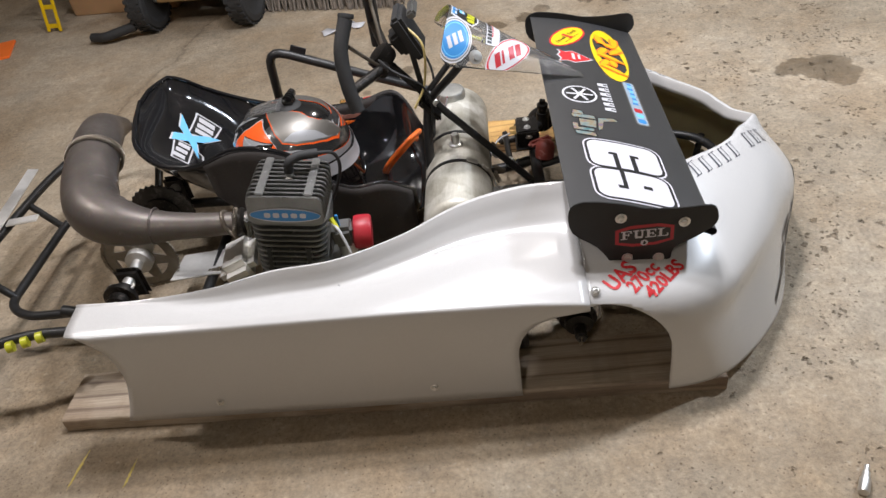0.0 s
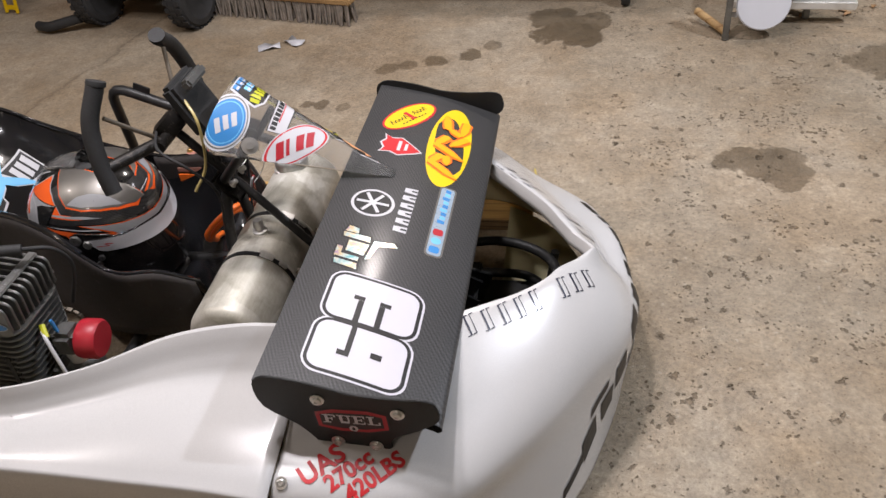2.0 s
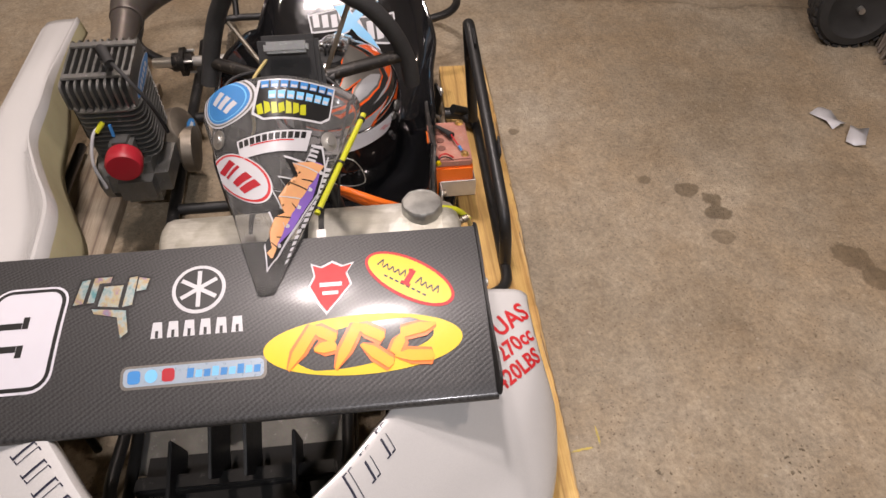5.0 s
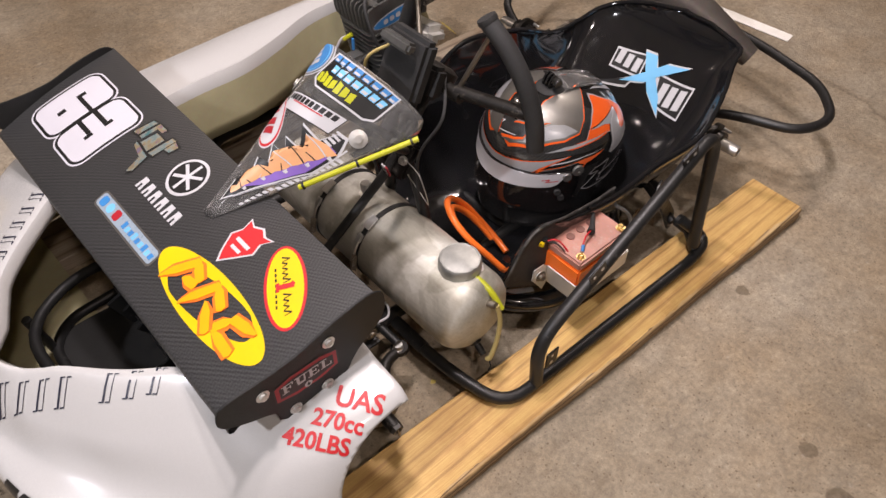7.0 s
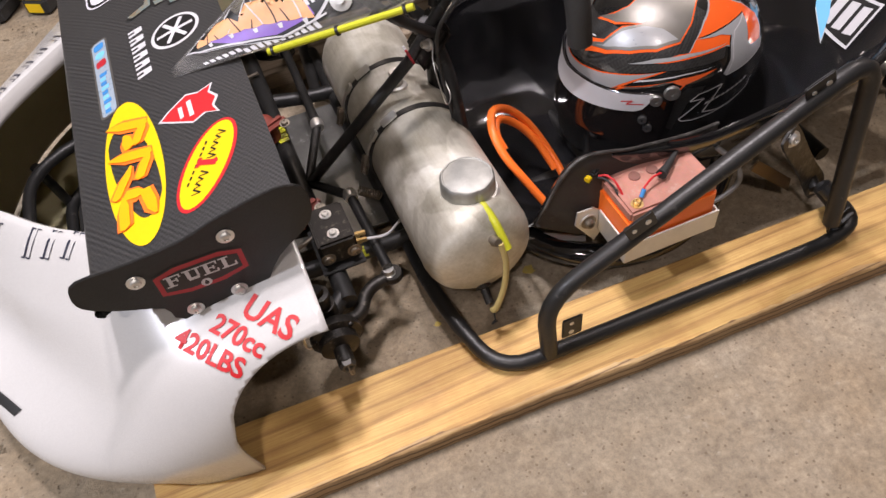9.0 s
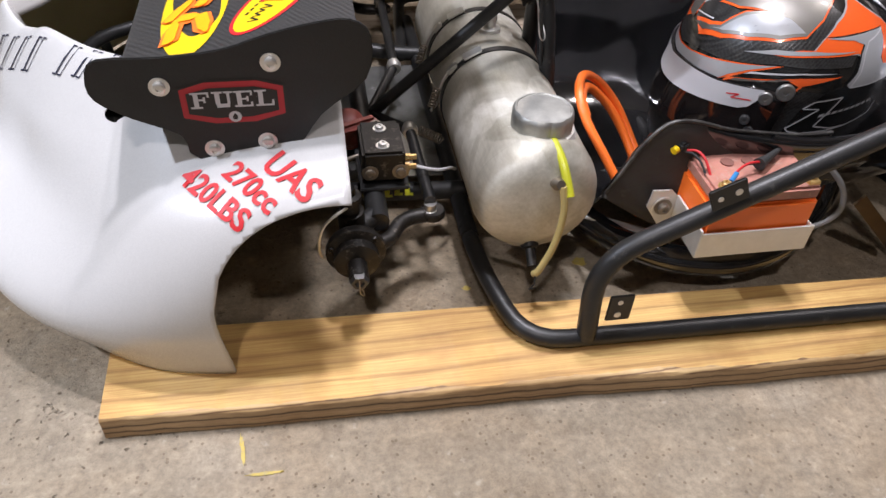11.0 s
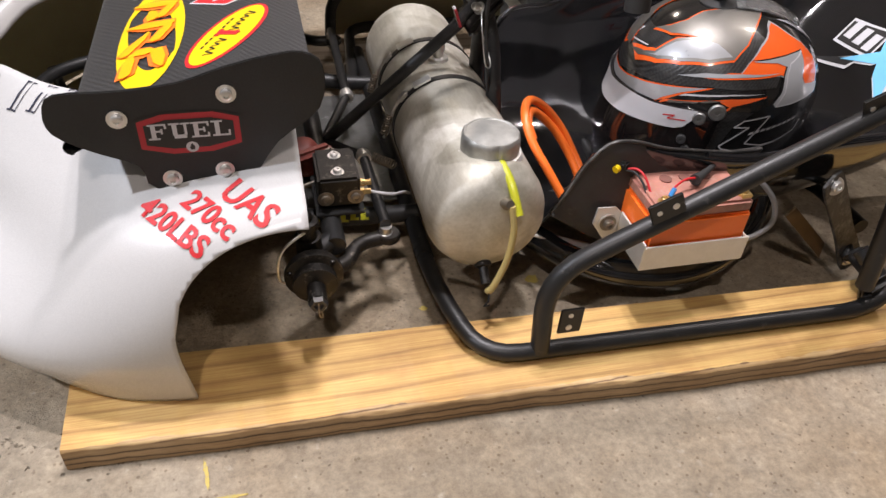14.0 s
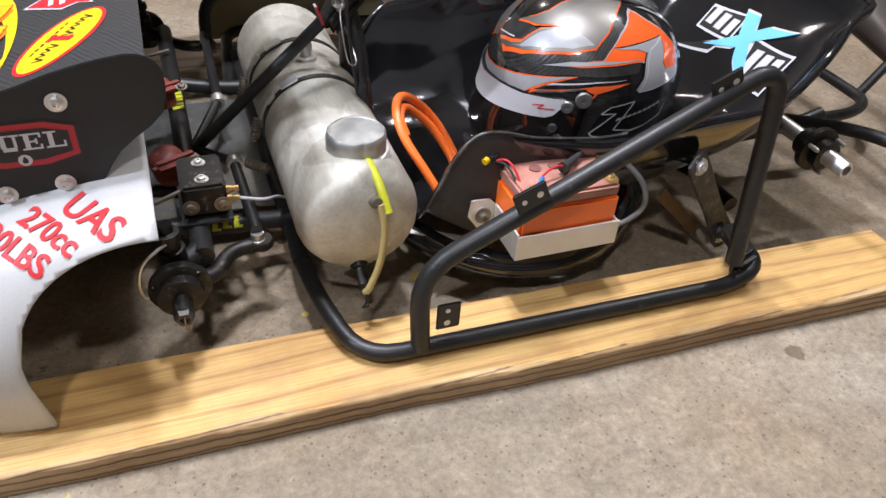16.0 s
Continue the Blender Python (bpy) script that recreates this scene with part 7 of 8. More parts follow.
# a neon word along the rail as slanted bars of its letters' heights
for k, (lo, hi) in enumerate(((-0.009, 0.010), (-0.009, 0.004), (-0.012, 0.004), (-0.009, 0.008), (-0.009, 0.010))):
    u = 0.030 + 0.0165 * k
    decal("bar_sticker_mark", [[(u, lo), (u + 0.008, lo), (u + 0.0115, hi), (u + 0.0035, hi)]], rail_skin, M["neon"], kart, 0.0006, 0.006)
    decal("bar_sticker_mark", [[(u + 0.008, lo), (u + 0.0135, lo), (u + 0.0142, lo + 0.004), (u + 0.0087, lo + 0.004)]], rail_skin, M["neon"], kart, 0.0006, 0.006)
for y0 in (-0.06,):
    for k in range(5):
        part("beam_sticker_bar", block((0.019, 0.010, 0.002), pose(-0.1175, y0 + 0.013 * k, 0.1505, 0, 0, 8), 0.0), M["neon"], kart)
cyl = part("master_cylinder", block((0.060, 0.085, 0.048), pose(-0.130, 0.282, 0.182), 0.004), M["grease"], kart, "black brake master cylinder")
part("mounting_plate", block((0.070, 0.10, 0.005), pose(-0.130, 0.285, 0.152), 0.001), M["frame"], cyl)
for y in (0.262, 0.305):
    bolt((-0.130, y, 0.206), (0, 0, 1), 0.006, 0.006, cyl)
    bolt((-0.128 - (y - 0.28) * 1.0, 0.325, 0.175), (0, 1, 0), 0.0075, 0.006, cyl, "cap_screw", M["chain"])
for dz in (0.0, 0.016):
    part("brass_fitting", lathe([(0.0055, 0), (0.0055, 0.008), (0.0042, 0.009), (0.0042, 0.018), (0, 0.018)], (-0.160, 0.305, 0.168 + dz), (-1, 0, 0), 6), M["brass"], cyl)
pipe("brake_line", [(-0.175, 0.305, 0.168), (-0.21, 0.30, 0.155), (-0.235, 0.27, 0.135), (-0.25, 0.24, 0.11)], 0.0024, 0, M["white"], cyl, "", 8, True)
for y, tilt in ((0.212, 0.25), (-0.02, -0.2)):
    red = part("reservoir", lathe([(0.024, -0.030), (0.026, -0.020), (0.026, 0.004), (0.023, 0.012), (0.016, 0.018), (0.008, 0.020), (0, 0.020)], (-0.088, y - 0.012, 0.176), (0.15, tilt, 1), 20), M["servo_red"], kart, "faded red cast caliper")
    part("cast_lug", block((0.070, 0.022, 0.018), pose(-0.100, y + 0.006, 0.184, 0, 0, 25), 0.007, seg=3), M["servo_red"], red)
    bolt((-0.128, y + 0.018, 0.192), (0, 0.2, 1), 0.006, 0.006, red, "bolt", M["chain"])
part("pedal_spring", coil((-0.205, 0.165, 0.135), (-0.6, 0.6, 0), 0.007, 0.0014, 9, 0.0045), M["chain"], kart)
# bumper hoops and pedals inside the nose
pipe("front_bumper", [(-0.10, 0.200, 0.120), (0.20, 0.205, 0.185), (0.325, 0.13, 0.190), (0.325, -0.09, 0.190), (0.20, -0.17, 0.185), (-0.10, -0.18, 0.120)], 0.0105, 0.07, label="black front bumper hoop")
pipe("front_bumper", [(0.00, 0.205, 0.085), (0.25, 0.200, 0.080), (0.30, 0.15, 0.080), (0.30, -0.12, 0.080), (0.25, -0.17, 0.080), (0.00, -0.18, 0.085)], 0.0105, 0.06)
for y in (0.16, -0.12):
    pipe("hoop_upright", [(0.30, y, 0.080), (0.315, y, 0.185)], 0.009, 0)
for y in (0.275, -0.245):
    ped = pipe("pedal", [(0.03, y, 0.085), (0.035, y, 0.20), (0.035, y - 0.05 * (1 if y > 0 else -1), 0.215)], 0.0075, 0.02, label="black foot pedal")
    pipe("pedal_foot", [(0.036, y - 0.06 * (1 if y > 0 else -1), 0.215), (0.036, y + 0.02 * (1 if y > 0 else -1), 0.205)], 0.0095, 0, M["alu"], ped)
    pipe("pedal_rod", [(0.03, y, 0.12), (-0.12, y * 0.9, 0.16)], 0.0035, 0, M["chain"], ped)
for y in (0.045, -0.01):
    part("upright_plate", block((0.11, 0.005, 0.14), pose(0.09, y, 0.165, 0, 30, 0), 0.002), M["frame"], kart)
part("pedal_floor", block((0.24, 0.34, 0.003), pose(0.17, 0.015, 0.072), 0.001), M["black_plate"], kart, "black sheet under the pedals")
part("cross_brace", block((0.030, 0.33, 0.020), pose(0.135, 0.015, 0.125), 0.004), M["frame"], kart)
for y in (0.115, -0.085):
    part("pedal_post", block((0.10, 0.006, 0.10), pose(0.12, y, 0.125, 0, 20, 0), 0.002), M["frame"], kart)
part("floor_pan", block((0.34, 0.37, 0.003), pose(-0.09, 0.010, 0.066), 0.001), M["engine"], kart, "dull aluminium floor pan between the rails")

# ---- tank fittings
for y in (0.030, 0.168):
    st = part("tank_strap", lathe([(0.0862, -0.0055), (0.0878, -0.0055), (0.0878, 0.0055), (0.0862, 0.0055)], (TX, y, TZ), (0, 1, 0), 56), M["ink"], tank, "black steel clamp band")
    a = radians(38)
    part("strap_latch", block((0.020, 0.014, 0.006), Matrix.Translation((TX + 0.092 * math.cos(a), y, TZ + 0.092 * math.sin(a))) @ pose(0, 0, 0, 0, 90 - math.degrees(a), 0), 0.002), M["steel"], st)
    a = radians(18)
    part("latch_spring", coil((TX + 0.100 * math.cos(a), y + 0.010, TZ + 0.100 * math.sin(a)), (math.sin(a), 0.15, -math.cos(a)), 0.0050, 0.0014, 8, 0.0042), M["chain"], st)
    part("latch_plate", block((0.030, 0.018, 0.003), Matrix.Translation((TX + 0.0915 * math.cos(radians(62)), y, TZ + 0.0915 * math.sin(radians(62)))) @ pose(0, 0, 0, 0, 28, 0), 0.001), M["steel"], st)
    part("latch_hook", tube([(TX + 0.094 * math.cos(radians(d)), y + 0.003, TZ + 0.094 * math.sin(radians(d))) for d in (34, 22, 10, -2)] + [(TX + 0.104, y + 0.006, TZ - 0.012)], 0.0026, 0.006, 8), M["steel"], st)
part("tank_fitting", lathe([(0.018, -0.006), (0.016, 0.006), (0.009, 0.008), (0.009, 0.016), (0.011, 0.017), (0.011, 0.030), (0.009, 0.034), (0, 0.034)], (TX + 0.002, 0.104, TZ + TR - 0.002), (0.05, 0, 1), 16), M["steel"], tank)
part("weld_seam", lathe([(0.0857, -0.0025), (0.0863, 0), (0.0857, 0.0025)], (TX, 0.404, TZ), (0, 1, 0), 56), M["tank"], tank)
vent = part("vent_fitting", lathe([(0.013, -0.006), (0.011, 0.004), (0.007, 0.006), (0.007, 0.018), (0.009, 0.020), (0.006, 0.030), (0, 0.030)], (-0.334, 0.436, 0.226), (-0.1, 0.9, 0.45), 14), M["chain"], tank)
pipe("vent_hose", [(-0.335, 0.392, 0.262), (-0.338, 0.408, 0.268), (-0.344, 0.440, 0.254), (-0.350, 0.466, 0.222)], 0.0060, 0, M["neon"], tank, "neon yellow vent hose", 10, True)
pipe("fuel_hose", [(-0.340, 0.462, 0.236), (-0.344, 0.470, 0.200), (-0.338, 0.474, 0.150), (-0.322, 0.476, 0.106), (-0.318, 0.470, 0.095)], 0.0048, 0, M["hose"], tank, "amber fuel hose", 10, True)
part("drain_fitting", lathe([(0.014, -0.006), (0.012, 0.004), (0.007, 0.006), (0.007, 0.030), (0, 0.030)], (-0.318, 0.436, 0.118), (0, 0.75, -0.55), 14), M["grease"], tank)
part("hose_tie", tube([(-0.318, 0.476, 0.098), (-0.316, 0.484, 0.088), (-0.310, 0.484, 0.080), (-0.320, 0.480, 0.076)], 0.0014, 0, 6), M["ink"], tank)

# ---- battery in its tray
tray = part("battery_tray", block((0.163, 0.100, 0.003), pose(-0.6055, 0.455, 0.1355), 0.001), M["alu"], kart, "folded aluminium battery tray")
part("tray_lip", block((0.163, 0.003, 0.042), pose(-0.6055, 0.5055, 0.155), 0.001), M["alu"], tray)
part("tray_end", block((0.003, 0.100, 0.038), pose(-0.687, 0.455, 0.153), 0.001), M["alu"], tray)
part("tray_front", block((0.003, 0.080, 0.046), pose(-0.5255, 0.466, 0.157), 0.001), M["alu"], tray)
part("tray_flange", slab([(-0.484, 0.160), (-0.487, 0.188), (-0.515, 0.187), (-0.534, 0.168), (-0.534, 0.128), (-0.520, 0.108)], 0.003, Matrix(((1, 0, 0, 0), (0, 0, -1, 0.4255), (0, 1, 0, 0), (0, 0, 0, 1))), 0.0), M["alu"], tray)
part("flange_washer", lathe([(0.015, 0), (0.015, 0.002), (0, 0.002)], (-0.506, 0.4258, 0.161), (0, 1, 0), 24), M["steel"], tray)
bolt((-0.506, 0.427, 0.161), (0.05, 1, 0.05), 0.008, 0.010, tray, "bolt", M["chain"])
battery = thing("battery", "orange sealed battery with a dusty clear-red top, in an aluminium tray", "battery", (-0.605, 0.454, 0.137))
part("case", block((0.152, 0.094, 0.078), pose(0, 0, 0.039), 0.004), M["orange"], battery)
M["red_clear"] = paint("dusty_red_cover", (0.44, 0.20, 0.155), 0.34, vary=0.3, bumps=0.1, wear=0.35, scale=60, wear_colour=(0.46, 0.33, 0.27))
M["dull_red"] = paint("dull_red_cap", (0.20, 0.085, 0.065), 0.5, vary=0.2, bumps=0.1, scale=60)
part("cover", block((0.148, 0.090, 0.020), pose(0, 0, 0.088), 0.004), M["red_clear"], battery, "dusty clear-red cover")
for x in (-0.064, 0.056):
    bolt((x, 0.030, 0.098), (0, 0, 1), 0.006, 0.008, battery, "terminal", M["brass"])
for x in (-0.03, 0.0, 0.03):
    part("vent_cap", lathe([(0.009, 0), (0.009, 0.002), (0, 0.002)], (x, -0.02, 0.098), (0, 0, 1), 16), M["dull_red"], battery)
part("label_bar", block((0.050, 0.001, 0.004), pose(-0.045, 0.0475, 0.030), 0), M["ink"], battery)
part("label_bar", block((0.026, 0.001, 0.004), pose(0.040, 0.0475, 0.020), 0), M["white"], battery)
# a short red lead with a blue crimp ends in a black plug that lies across the cover
lead = part("lead", tube([(0.044, 0.022, 0.104), (0.036, 0.016, 0.112), (0.018, 0.008, 0.116), (-0.004, 0.004, 0.114)], 0.0017, spline=True, seg=8), M["red"], battery)
part("crimp", tube([(0.046, 0.024, 0.102), (0.038, 0.018, 0.110)], 0.0034, seg=8), M["blue"], lead)
part("plug", tube([(0.002, 0.006, 0.112), (-0.014, -0.004, 0.112), (-0.052, -0.032, 0.108)], lambda s: 0.0085 - 0.0055 * s, seg=12), M["rubber"], lead)
# red and black leads from a connector that hangs over the side board, its seal yellow
lead2 = part("lead", tube([(0.084, -0.034, 0.112), (0.074, -0.024, 0.116), (0.066, -0.006, 0.106), (0.062, 0.026, 0.070), (0.068, 0.036, 0.030)], 0.0018, spline=True, seg=8), M["red"], battery)
part("black_lead", tube([(0.086, -0.034, 0.110), (0.078, -0.022, 0.112), (0.070, -0.004, 0.100), (0.066, 0.028, 0.066), (0.074, 0.036, 0.026)], 0.0016, spline=True, seg=8), M["rubber"], lead2)
part("plug", block((0.022, 0.016, 0.014), pose(0.086, -0.044, 0.116, 0, 10, 35), 0.003), M["rubber"], lead2)
part("plug_seal", lathe([(0.0052, 0), (0.0052, 0.007), (0, 0.007)], (0.098, -0.036, 0.114), (0.9, 0.45, -0.2), 12), M["yellow"], lead2)
part("terminal_lug", block((0.016, 0.012, 0.006), pose(-0.064, 0.034, 0.100), 0.001), M["brass"], battery)

# ---- orange hose looped beside the seat
hose = thing("orange_hose", "looped bright orange hose beside the seat", "hose", (-0.47, 0.22, 0.064))
# the long loop, and the free end tucked inside its top
for run in ([(-0.505, 0.372, 0.104), (-0.488, 0.366, 0.120), (-0.472, 0.352, 0.146), (-0.452, 0.325, 0.180), (-0.430, 0.286, 0.218), (-0.428, 0.246, 0.242), (-0.447, 0.208, 0.246), (-0.482, 0.190, 0.222), (-0.515, 0.197, 0.184), (-0.536, 0.225, 0.144), (-0.545, 0.262, 0.116), (-0.542, 0.300, 0.104)],
            [(-0.440, 0.264, 0.208), (-0.436, 0.244, 0.226), (-0.447, 0.220, 0.232), (-0.470, 0.205, 0.216), (-0.500, 0.206, 0.186), (-0.524, 0.224, 0.150), (-0.538, 0.258, 0.116)]):
    part("strand", tube([Vector((x + 0.47, y - 0.22, z - 0.064)) for x, y, z in run], 0.0070, spline=True, seg=12), M["orange"], hose)

# the strap's brown stands in for floor reflected in bare steel
M["strap"] = paint("floor_tinted_steel", (0.13, 0.085, 0.045), 0.35, metal=0.6, vary=0.2, bumps=0.05, scale=50)
M["cable"] = paint("grey_cable_sheath", (0.20, 0.20, 0.20), 0.5, vary=0.1, bumps=0.03)
M["board"] = paint("matt_black_board", (0.035, 0.030, 0.028), 0.7, vary=0.25, bumps=0.2, wear=0.1, scale=40, wear_colour=(0.07, 0.06, 0.055))
# ---- black side board between the seat and the battery
side_rows = []
for q in range(25):
    # the board's top runs along the seat's lip; its foot drops away from a pointed front corner
    top = seat_at(0.004 + 0.40 * (q / 24) ** 1.3, 0.0)
    y = min(top.y + 0.010, 0.4145)
    run = max(0.0, min(1.0, (-0.430 - top.x) / 0.075))
    foot = 0.160 - 0.036 * run - 0.020 * q / 24
    side_rows.append([Vector((top.x, y + 0.004 * w / 8, top.z + 0.003 + (foot - top.z) * w / 8)) for w in range(9)])
md = part("seat_side_board", grid_mesh(side_rows), M["board"], seat, "flat black side board with a worn edge").modifiers.new("thickness", "SOLIDIFY")
md.thickness = 0.005
part("board_edge", tube([r[0] for r in side_rows], 0.0026, seg=8), M["worn_plate"], seat)
part("board_edge", tube([p for p in side_rows[0]], 0.0026, seg=8), M["worn_plate"], seat)

# ---- a like board added on the engine side to cover the seat's reflections, matt black down to the frame
right_rows = []
for q in range(25):
    top = seat_at(0.01 + 0.63 * q / 24, 1.0)
    foot = 0.105 + 0.16 * max(0.0, (q - 14) / 10) ** 1.5
    right_rows.append([Vector((top.x, top.y - 0.008 + 0.010 * w / 8, top.z - 0.006 + (foot - top.z) * w / 8)) for w in range(9)])
md = part("seat_side_board", grid_mesh(right_rows), M["board"], seat, "flat black board added over the seat's glossy side towards the engine").modifiers.new("thickness", "SOLIDIFY")
md.thickness = 0.004

# ---- glossy lower edge of the seat, below the battery
pipe("seat_hip", [(-0.400, 0.290, 0.078), (-0.490, 0.410, 0.072), (-0.600, 0.452, 0.068), (-0.700, 0.442, 0.076), (-0.770, 0.405, 0.115), (-0.790, 0.380, 0.180)], 0.021, 0, M["seat"], seat, "", 16, True)

# ---- rail brackets and braces
for at, sx, sz, ry in (((-0.409, 0.556, 0.106), 0.034, 0.046, 0), ((-0.507, 0.552, 0.279), 0.046, 0.034, 25), ((-0.775, 0.531, 0.392), 0.046, 0.034, 25)):
    tab = part("mount_tab", block((sx, 0.004, sz), pose(*at, 0, ry, 0), 0.006, seg=3), M["frame"], kart, "black bolt-on tab")
    for d in (-0.011, 0.011):
        off = Vector((d, 0.0024, 0)) if sx > sz else Vector((0.002, 0.0024, d))
        part("tab_hole", lathe([(0.0046 if d < 0 else 0.0036, -0.0005), (0.0046 if d < 0 else 0.0036, 0.0005), (0, 0.0005)], Vector(at) + Matrix.Rotation(radians(ry), 3, "Y") @ off, (0, 1, 0), 12), M["alu"], tab)
bt, bb = Vector((-0.848, 0.452, 0.208)), Vector((-0.947, 0.450, 0.056))
up = (bt - bb).normalized()
side = up.cross(Vector((0, 0.85, 0.5))).normalized()
flat = side.cross(up)
brace_m = Matrix((( side.x, up.x, flat.x, bb.x), (side.y, up.y, flat.y, bb.y), (side.z, up.z, flat.z, bb.z), (0, 0, 0, 1)))
ln = (bt - bb).length
brace = part("brace_plate", slab(curve_outline([(-0.022, -0.014), (0.022, -0.014), (0.020, ln * 0.4), (0.022, ln), (0.012, ln + 0.018), (-0.012, ln + 0.018), (-0.022, ln), (-0.020, ln * 0.4)], 4), 0.005, brace_m, 0.001), M["worn_plate"], kart, "drilled black seat brace")
for k in range(3):
    part("brace_hole", lathe([(0.007, 0), (0.007, 0.0006), (0, 0.0006)], brace_m @ Vector((0, ln * (0.30 + 0.22 * k), 0.0028)), flat, 16), M["engine_dark"], brace)
pipe("rail_clamp", [(-0.905, 0.556, 0.060), (-0.925, 0.520, 0.085), (-0.930, 0.480, 0.085)], 0.016, 0.01)
part("clamp_plate", block((0.050, 0.020, 0.050), pose(-0.915, 0.548, 0.074, 0, 20, 10), 0.010, seg=3), M["frame"], kart)
bolt((-0.848, 0.456, 0.210), (0, 1, 0.3), 0.009, 0.010, kart)
bolt((-0.940, 0.456, 0.056), (0, 1, 0.3), 0.008, 0.010, kart)
# floor reflection is put into this strap's colour
part("brace_strap", slab([(-0.805, 0.142), (-0.817, 0.159), (-0.905, 0.076), (-0.908, 0.044)], 0.004, Matrix(((1, 0, 0, 0), (0, 0, -1, 0.436), (0, 1, 0, 0), (0, 0, 0, 1))), 0.0), M["strap"], kart, "bare steel strap, brown from a painted-in floor reflection")
pipe("ground_cable", [(-0.690, 0.440, 0.100), (-0.735, 0.446, 0.114), (-0.762, 0.450, 0.133), (-0.770, 0.450, 0.158), (-0.755, 0.446, 0.193), (-0.725, 0.430, 0.225)], 0.0042, 0, M["cable"], kart, "grey cable", 8, True)
pipe("seat_strut", [(-0.93, 0.235, 0.09), (-0.97, 0.34, 0.10), (-0.93, 0.47, 0.070)], 0.010, 0.04)
pipe("seat_strut", [(-1.03, 0.235, 0.10), (-1.12, 0.33, 0.30)], 0.010, 0)
part("panel_tab", block((0.034, 0.004, 0.036), pose(-0.630, -0.476, 0.240), 0.002), M["frame"], kart)
part("ground_strap", block((0.18, 0.014, 0.002), pose(-0.44, 0.36, 0.092, 0, 0, -30), 0.0), M["alu"], kart)

# ---------------------------------------------------------------- things standing about the garage


def drill(at, turn, hammer):
    th = thing("cordless_drill", "black and yellow cordless drill standing on its battery" if not hammer else "black and yellow impact driver standing on its battery", "drill", at, turn, "cordless tools")
    bat = part("battery_pack", block((0.115, 0.075, 0.050), pose(0, 0, 0.025), 0.010, seg=3), M["rubber"], th)
    part("battery_label", block((0.002, 0.045, 0.026), pose(0.0580, 0, 0.026), 0.0), M["yellow"], bat)
    part("foot", block((0.105, 0.068, 0.022), pose(0, 0, 0.062), 0.009, seg=3), M["rubber"], th)
    part("foot_trim", block((0.004, 0.066, 0.004), pose(0.054, 0, 0.052), 0.001), M["yellow"], th)
    part("handle", tube([(0.0, 0, 0.065), (-0.006, 0, 0.11), (-0.012, 0, 0.165)], 0.021, 0.02, 16), M["rubber"], th)
    part("trigger", block((0.014, 0.018, 0.030), pose(0.014, 0, 0.145), 0.005), M["ink"], th)
    length = 0.055 if hammer else 0.085
    part("motor_housing", lathe([(0.020, -0.075), (0.033, -0.068), (0.036, -0.02), (0.034, length - 0.03), (0.028, length - 0.02)], (-0.012, 0, 0.190), (1, 0, 0), 24), M["yellow"] if not hammer else M["rubber"], th)
    nose_p = part("gear_case", lathe([(0.030, 0), (0.030, 0.020), (0.024, 0.035), (0.019, 0.045), (0.017, 0.062), (0, 0.062)], (length - 0.035, 0, 0.190), (1, 0, 0), 24), M["ink"] if not hammer else M["engine_dark"], th)
    part("bit", lathe([(0.0045, 0.06), (0.0045, 0.095), (0.0, 0.098)], (length - 0.035, 0, 0.190), (1, 0, 0), 8), M["steel"], th)
    return th


drill((0.455, -1.085, 0.0), 62, False)
drill((0.330, -1.062, 0.0), 58, True)

# garden cart with two knobbly tyres
cart = thing("garden_cart", "black garden cart with knobbly air-filled tyres and a wooden beam", "cart", (-1.55, 1.95, 0.0), -10)


def cart_wheel(x, y, r, w, name="cart_wheel"):
    prof = [(r * 0.55, -w * 0.36), (r * 0.72, -w * 0.5), (r * 0.90, -w * 0.46), (r, -w * 0.26), (r, w * 0.26), (r * 0.90, w * 0.46), (r * 0.72, w * 0.5), (r * 0.55, w * 0.36)]
    tyre = part(name, lathe(prof, (x, y, r), (1, 0, 0), 40), M["rubber"], cart, "knobbly black tyre")
    kb = bmesh.new()
    for k in range(26):
        a = 2 * math.pi * k / 26
        for j, off in ((0, -0.30), (0.5, 0.0), (0, 0.30)):
            aa = a + 2 * math.pi * j / 26
            block((w * 0.24, r * 0.14, r * 0.06), Matrix.Translation((x + off * w, y + (r - 0.001) * math.sin(aa), r + (r - 0.001) * math.cos(aa))) @ Matrix.Rotation(-aa, 4, "X"), 0.0, kb)
    tagged(part("tread", kb, M["rubber"], tyre), kind="stuff")
    rim = part("rim", lathe([(r * 0.56, -w * 0.34), (r * 0.50, -w * 0.25), (r * 0.42, -w * 0.22), (r * 0.42, w * 0.22), (r * 0.50, w * 0.25), (r * 0.56, w * 0.34)], (x, y, r), (1, 0, 0), 32), M["white"], tyre, "white steel rim")
    part("rim_disc", lathe([(0.0, -0.02), (r * 0.44, -0.012), (r * 0.44, 0.012), (r * 0.16, 0.03), (0, 0.03)], (x, y, r), (1, 0, 0), 28), M["white"], tyre)
    return tyre


cart_wheel(-0.255, -0.06, 0.135, 0.095)
cart_wheel(0.245, -0.05, 0.135, 0.095)
cart_wheel(-0.255, 0.75, 0.135, 0.095)
cart_wheel(0.245, 0.75, 0.135, 0.095)
part("axle_beam", block((0.40, 0.045, 0.045), pose(0, -0.05, 0.150), 0.004), M["cart_wood"], cart)
pipe("cart_axle", [(-0.31, -0.055, 0.135), (0.30, -0.05, 0.135)], 0.010, 0, M["steel"], cart)
part("bed", block((0.46, 1.0, 0.02), pose(0, 0.36, 0.235), 0.004), M["toolbox"], cart)
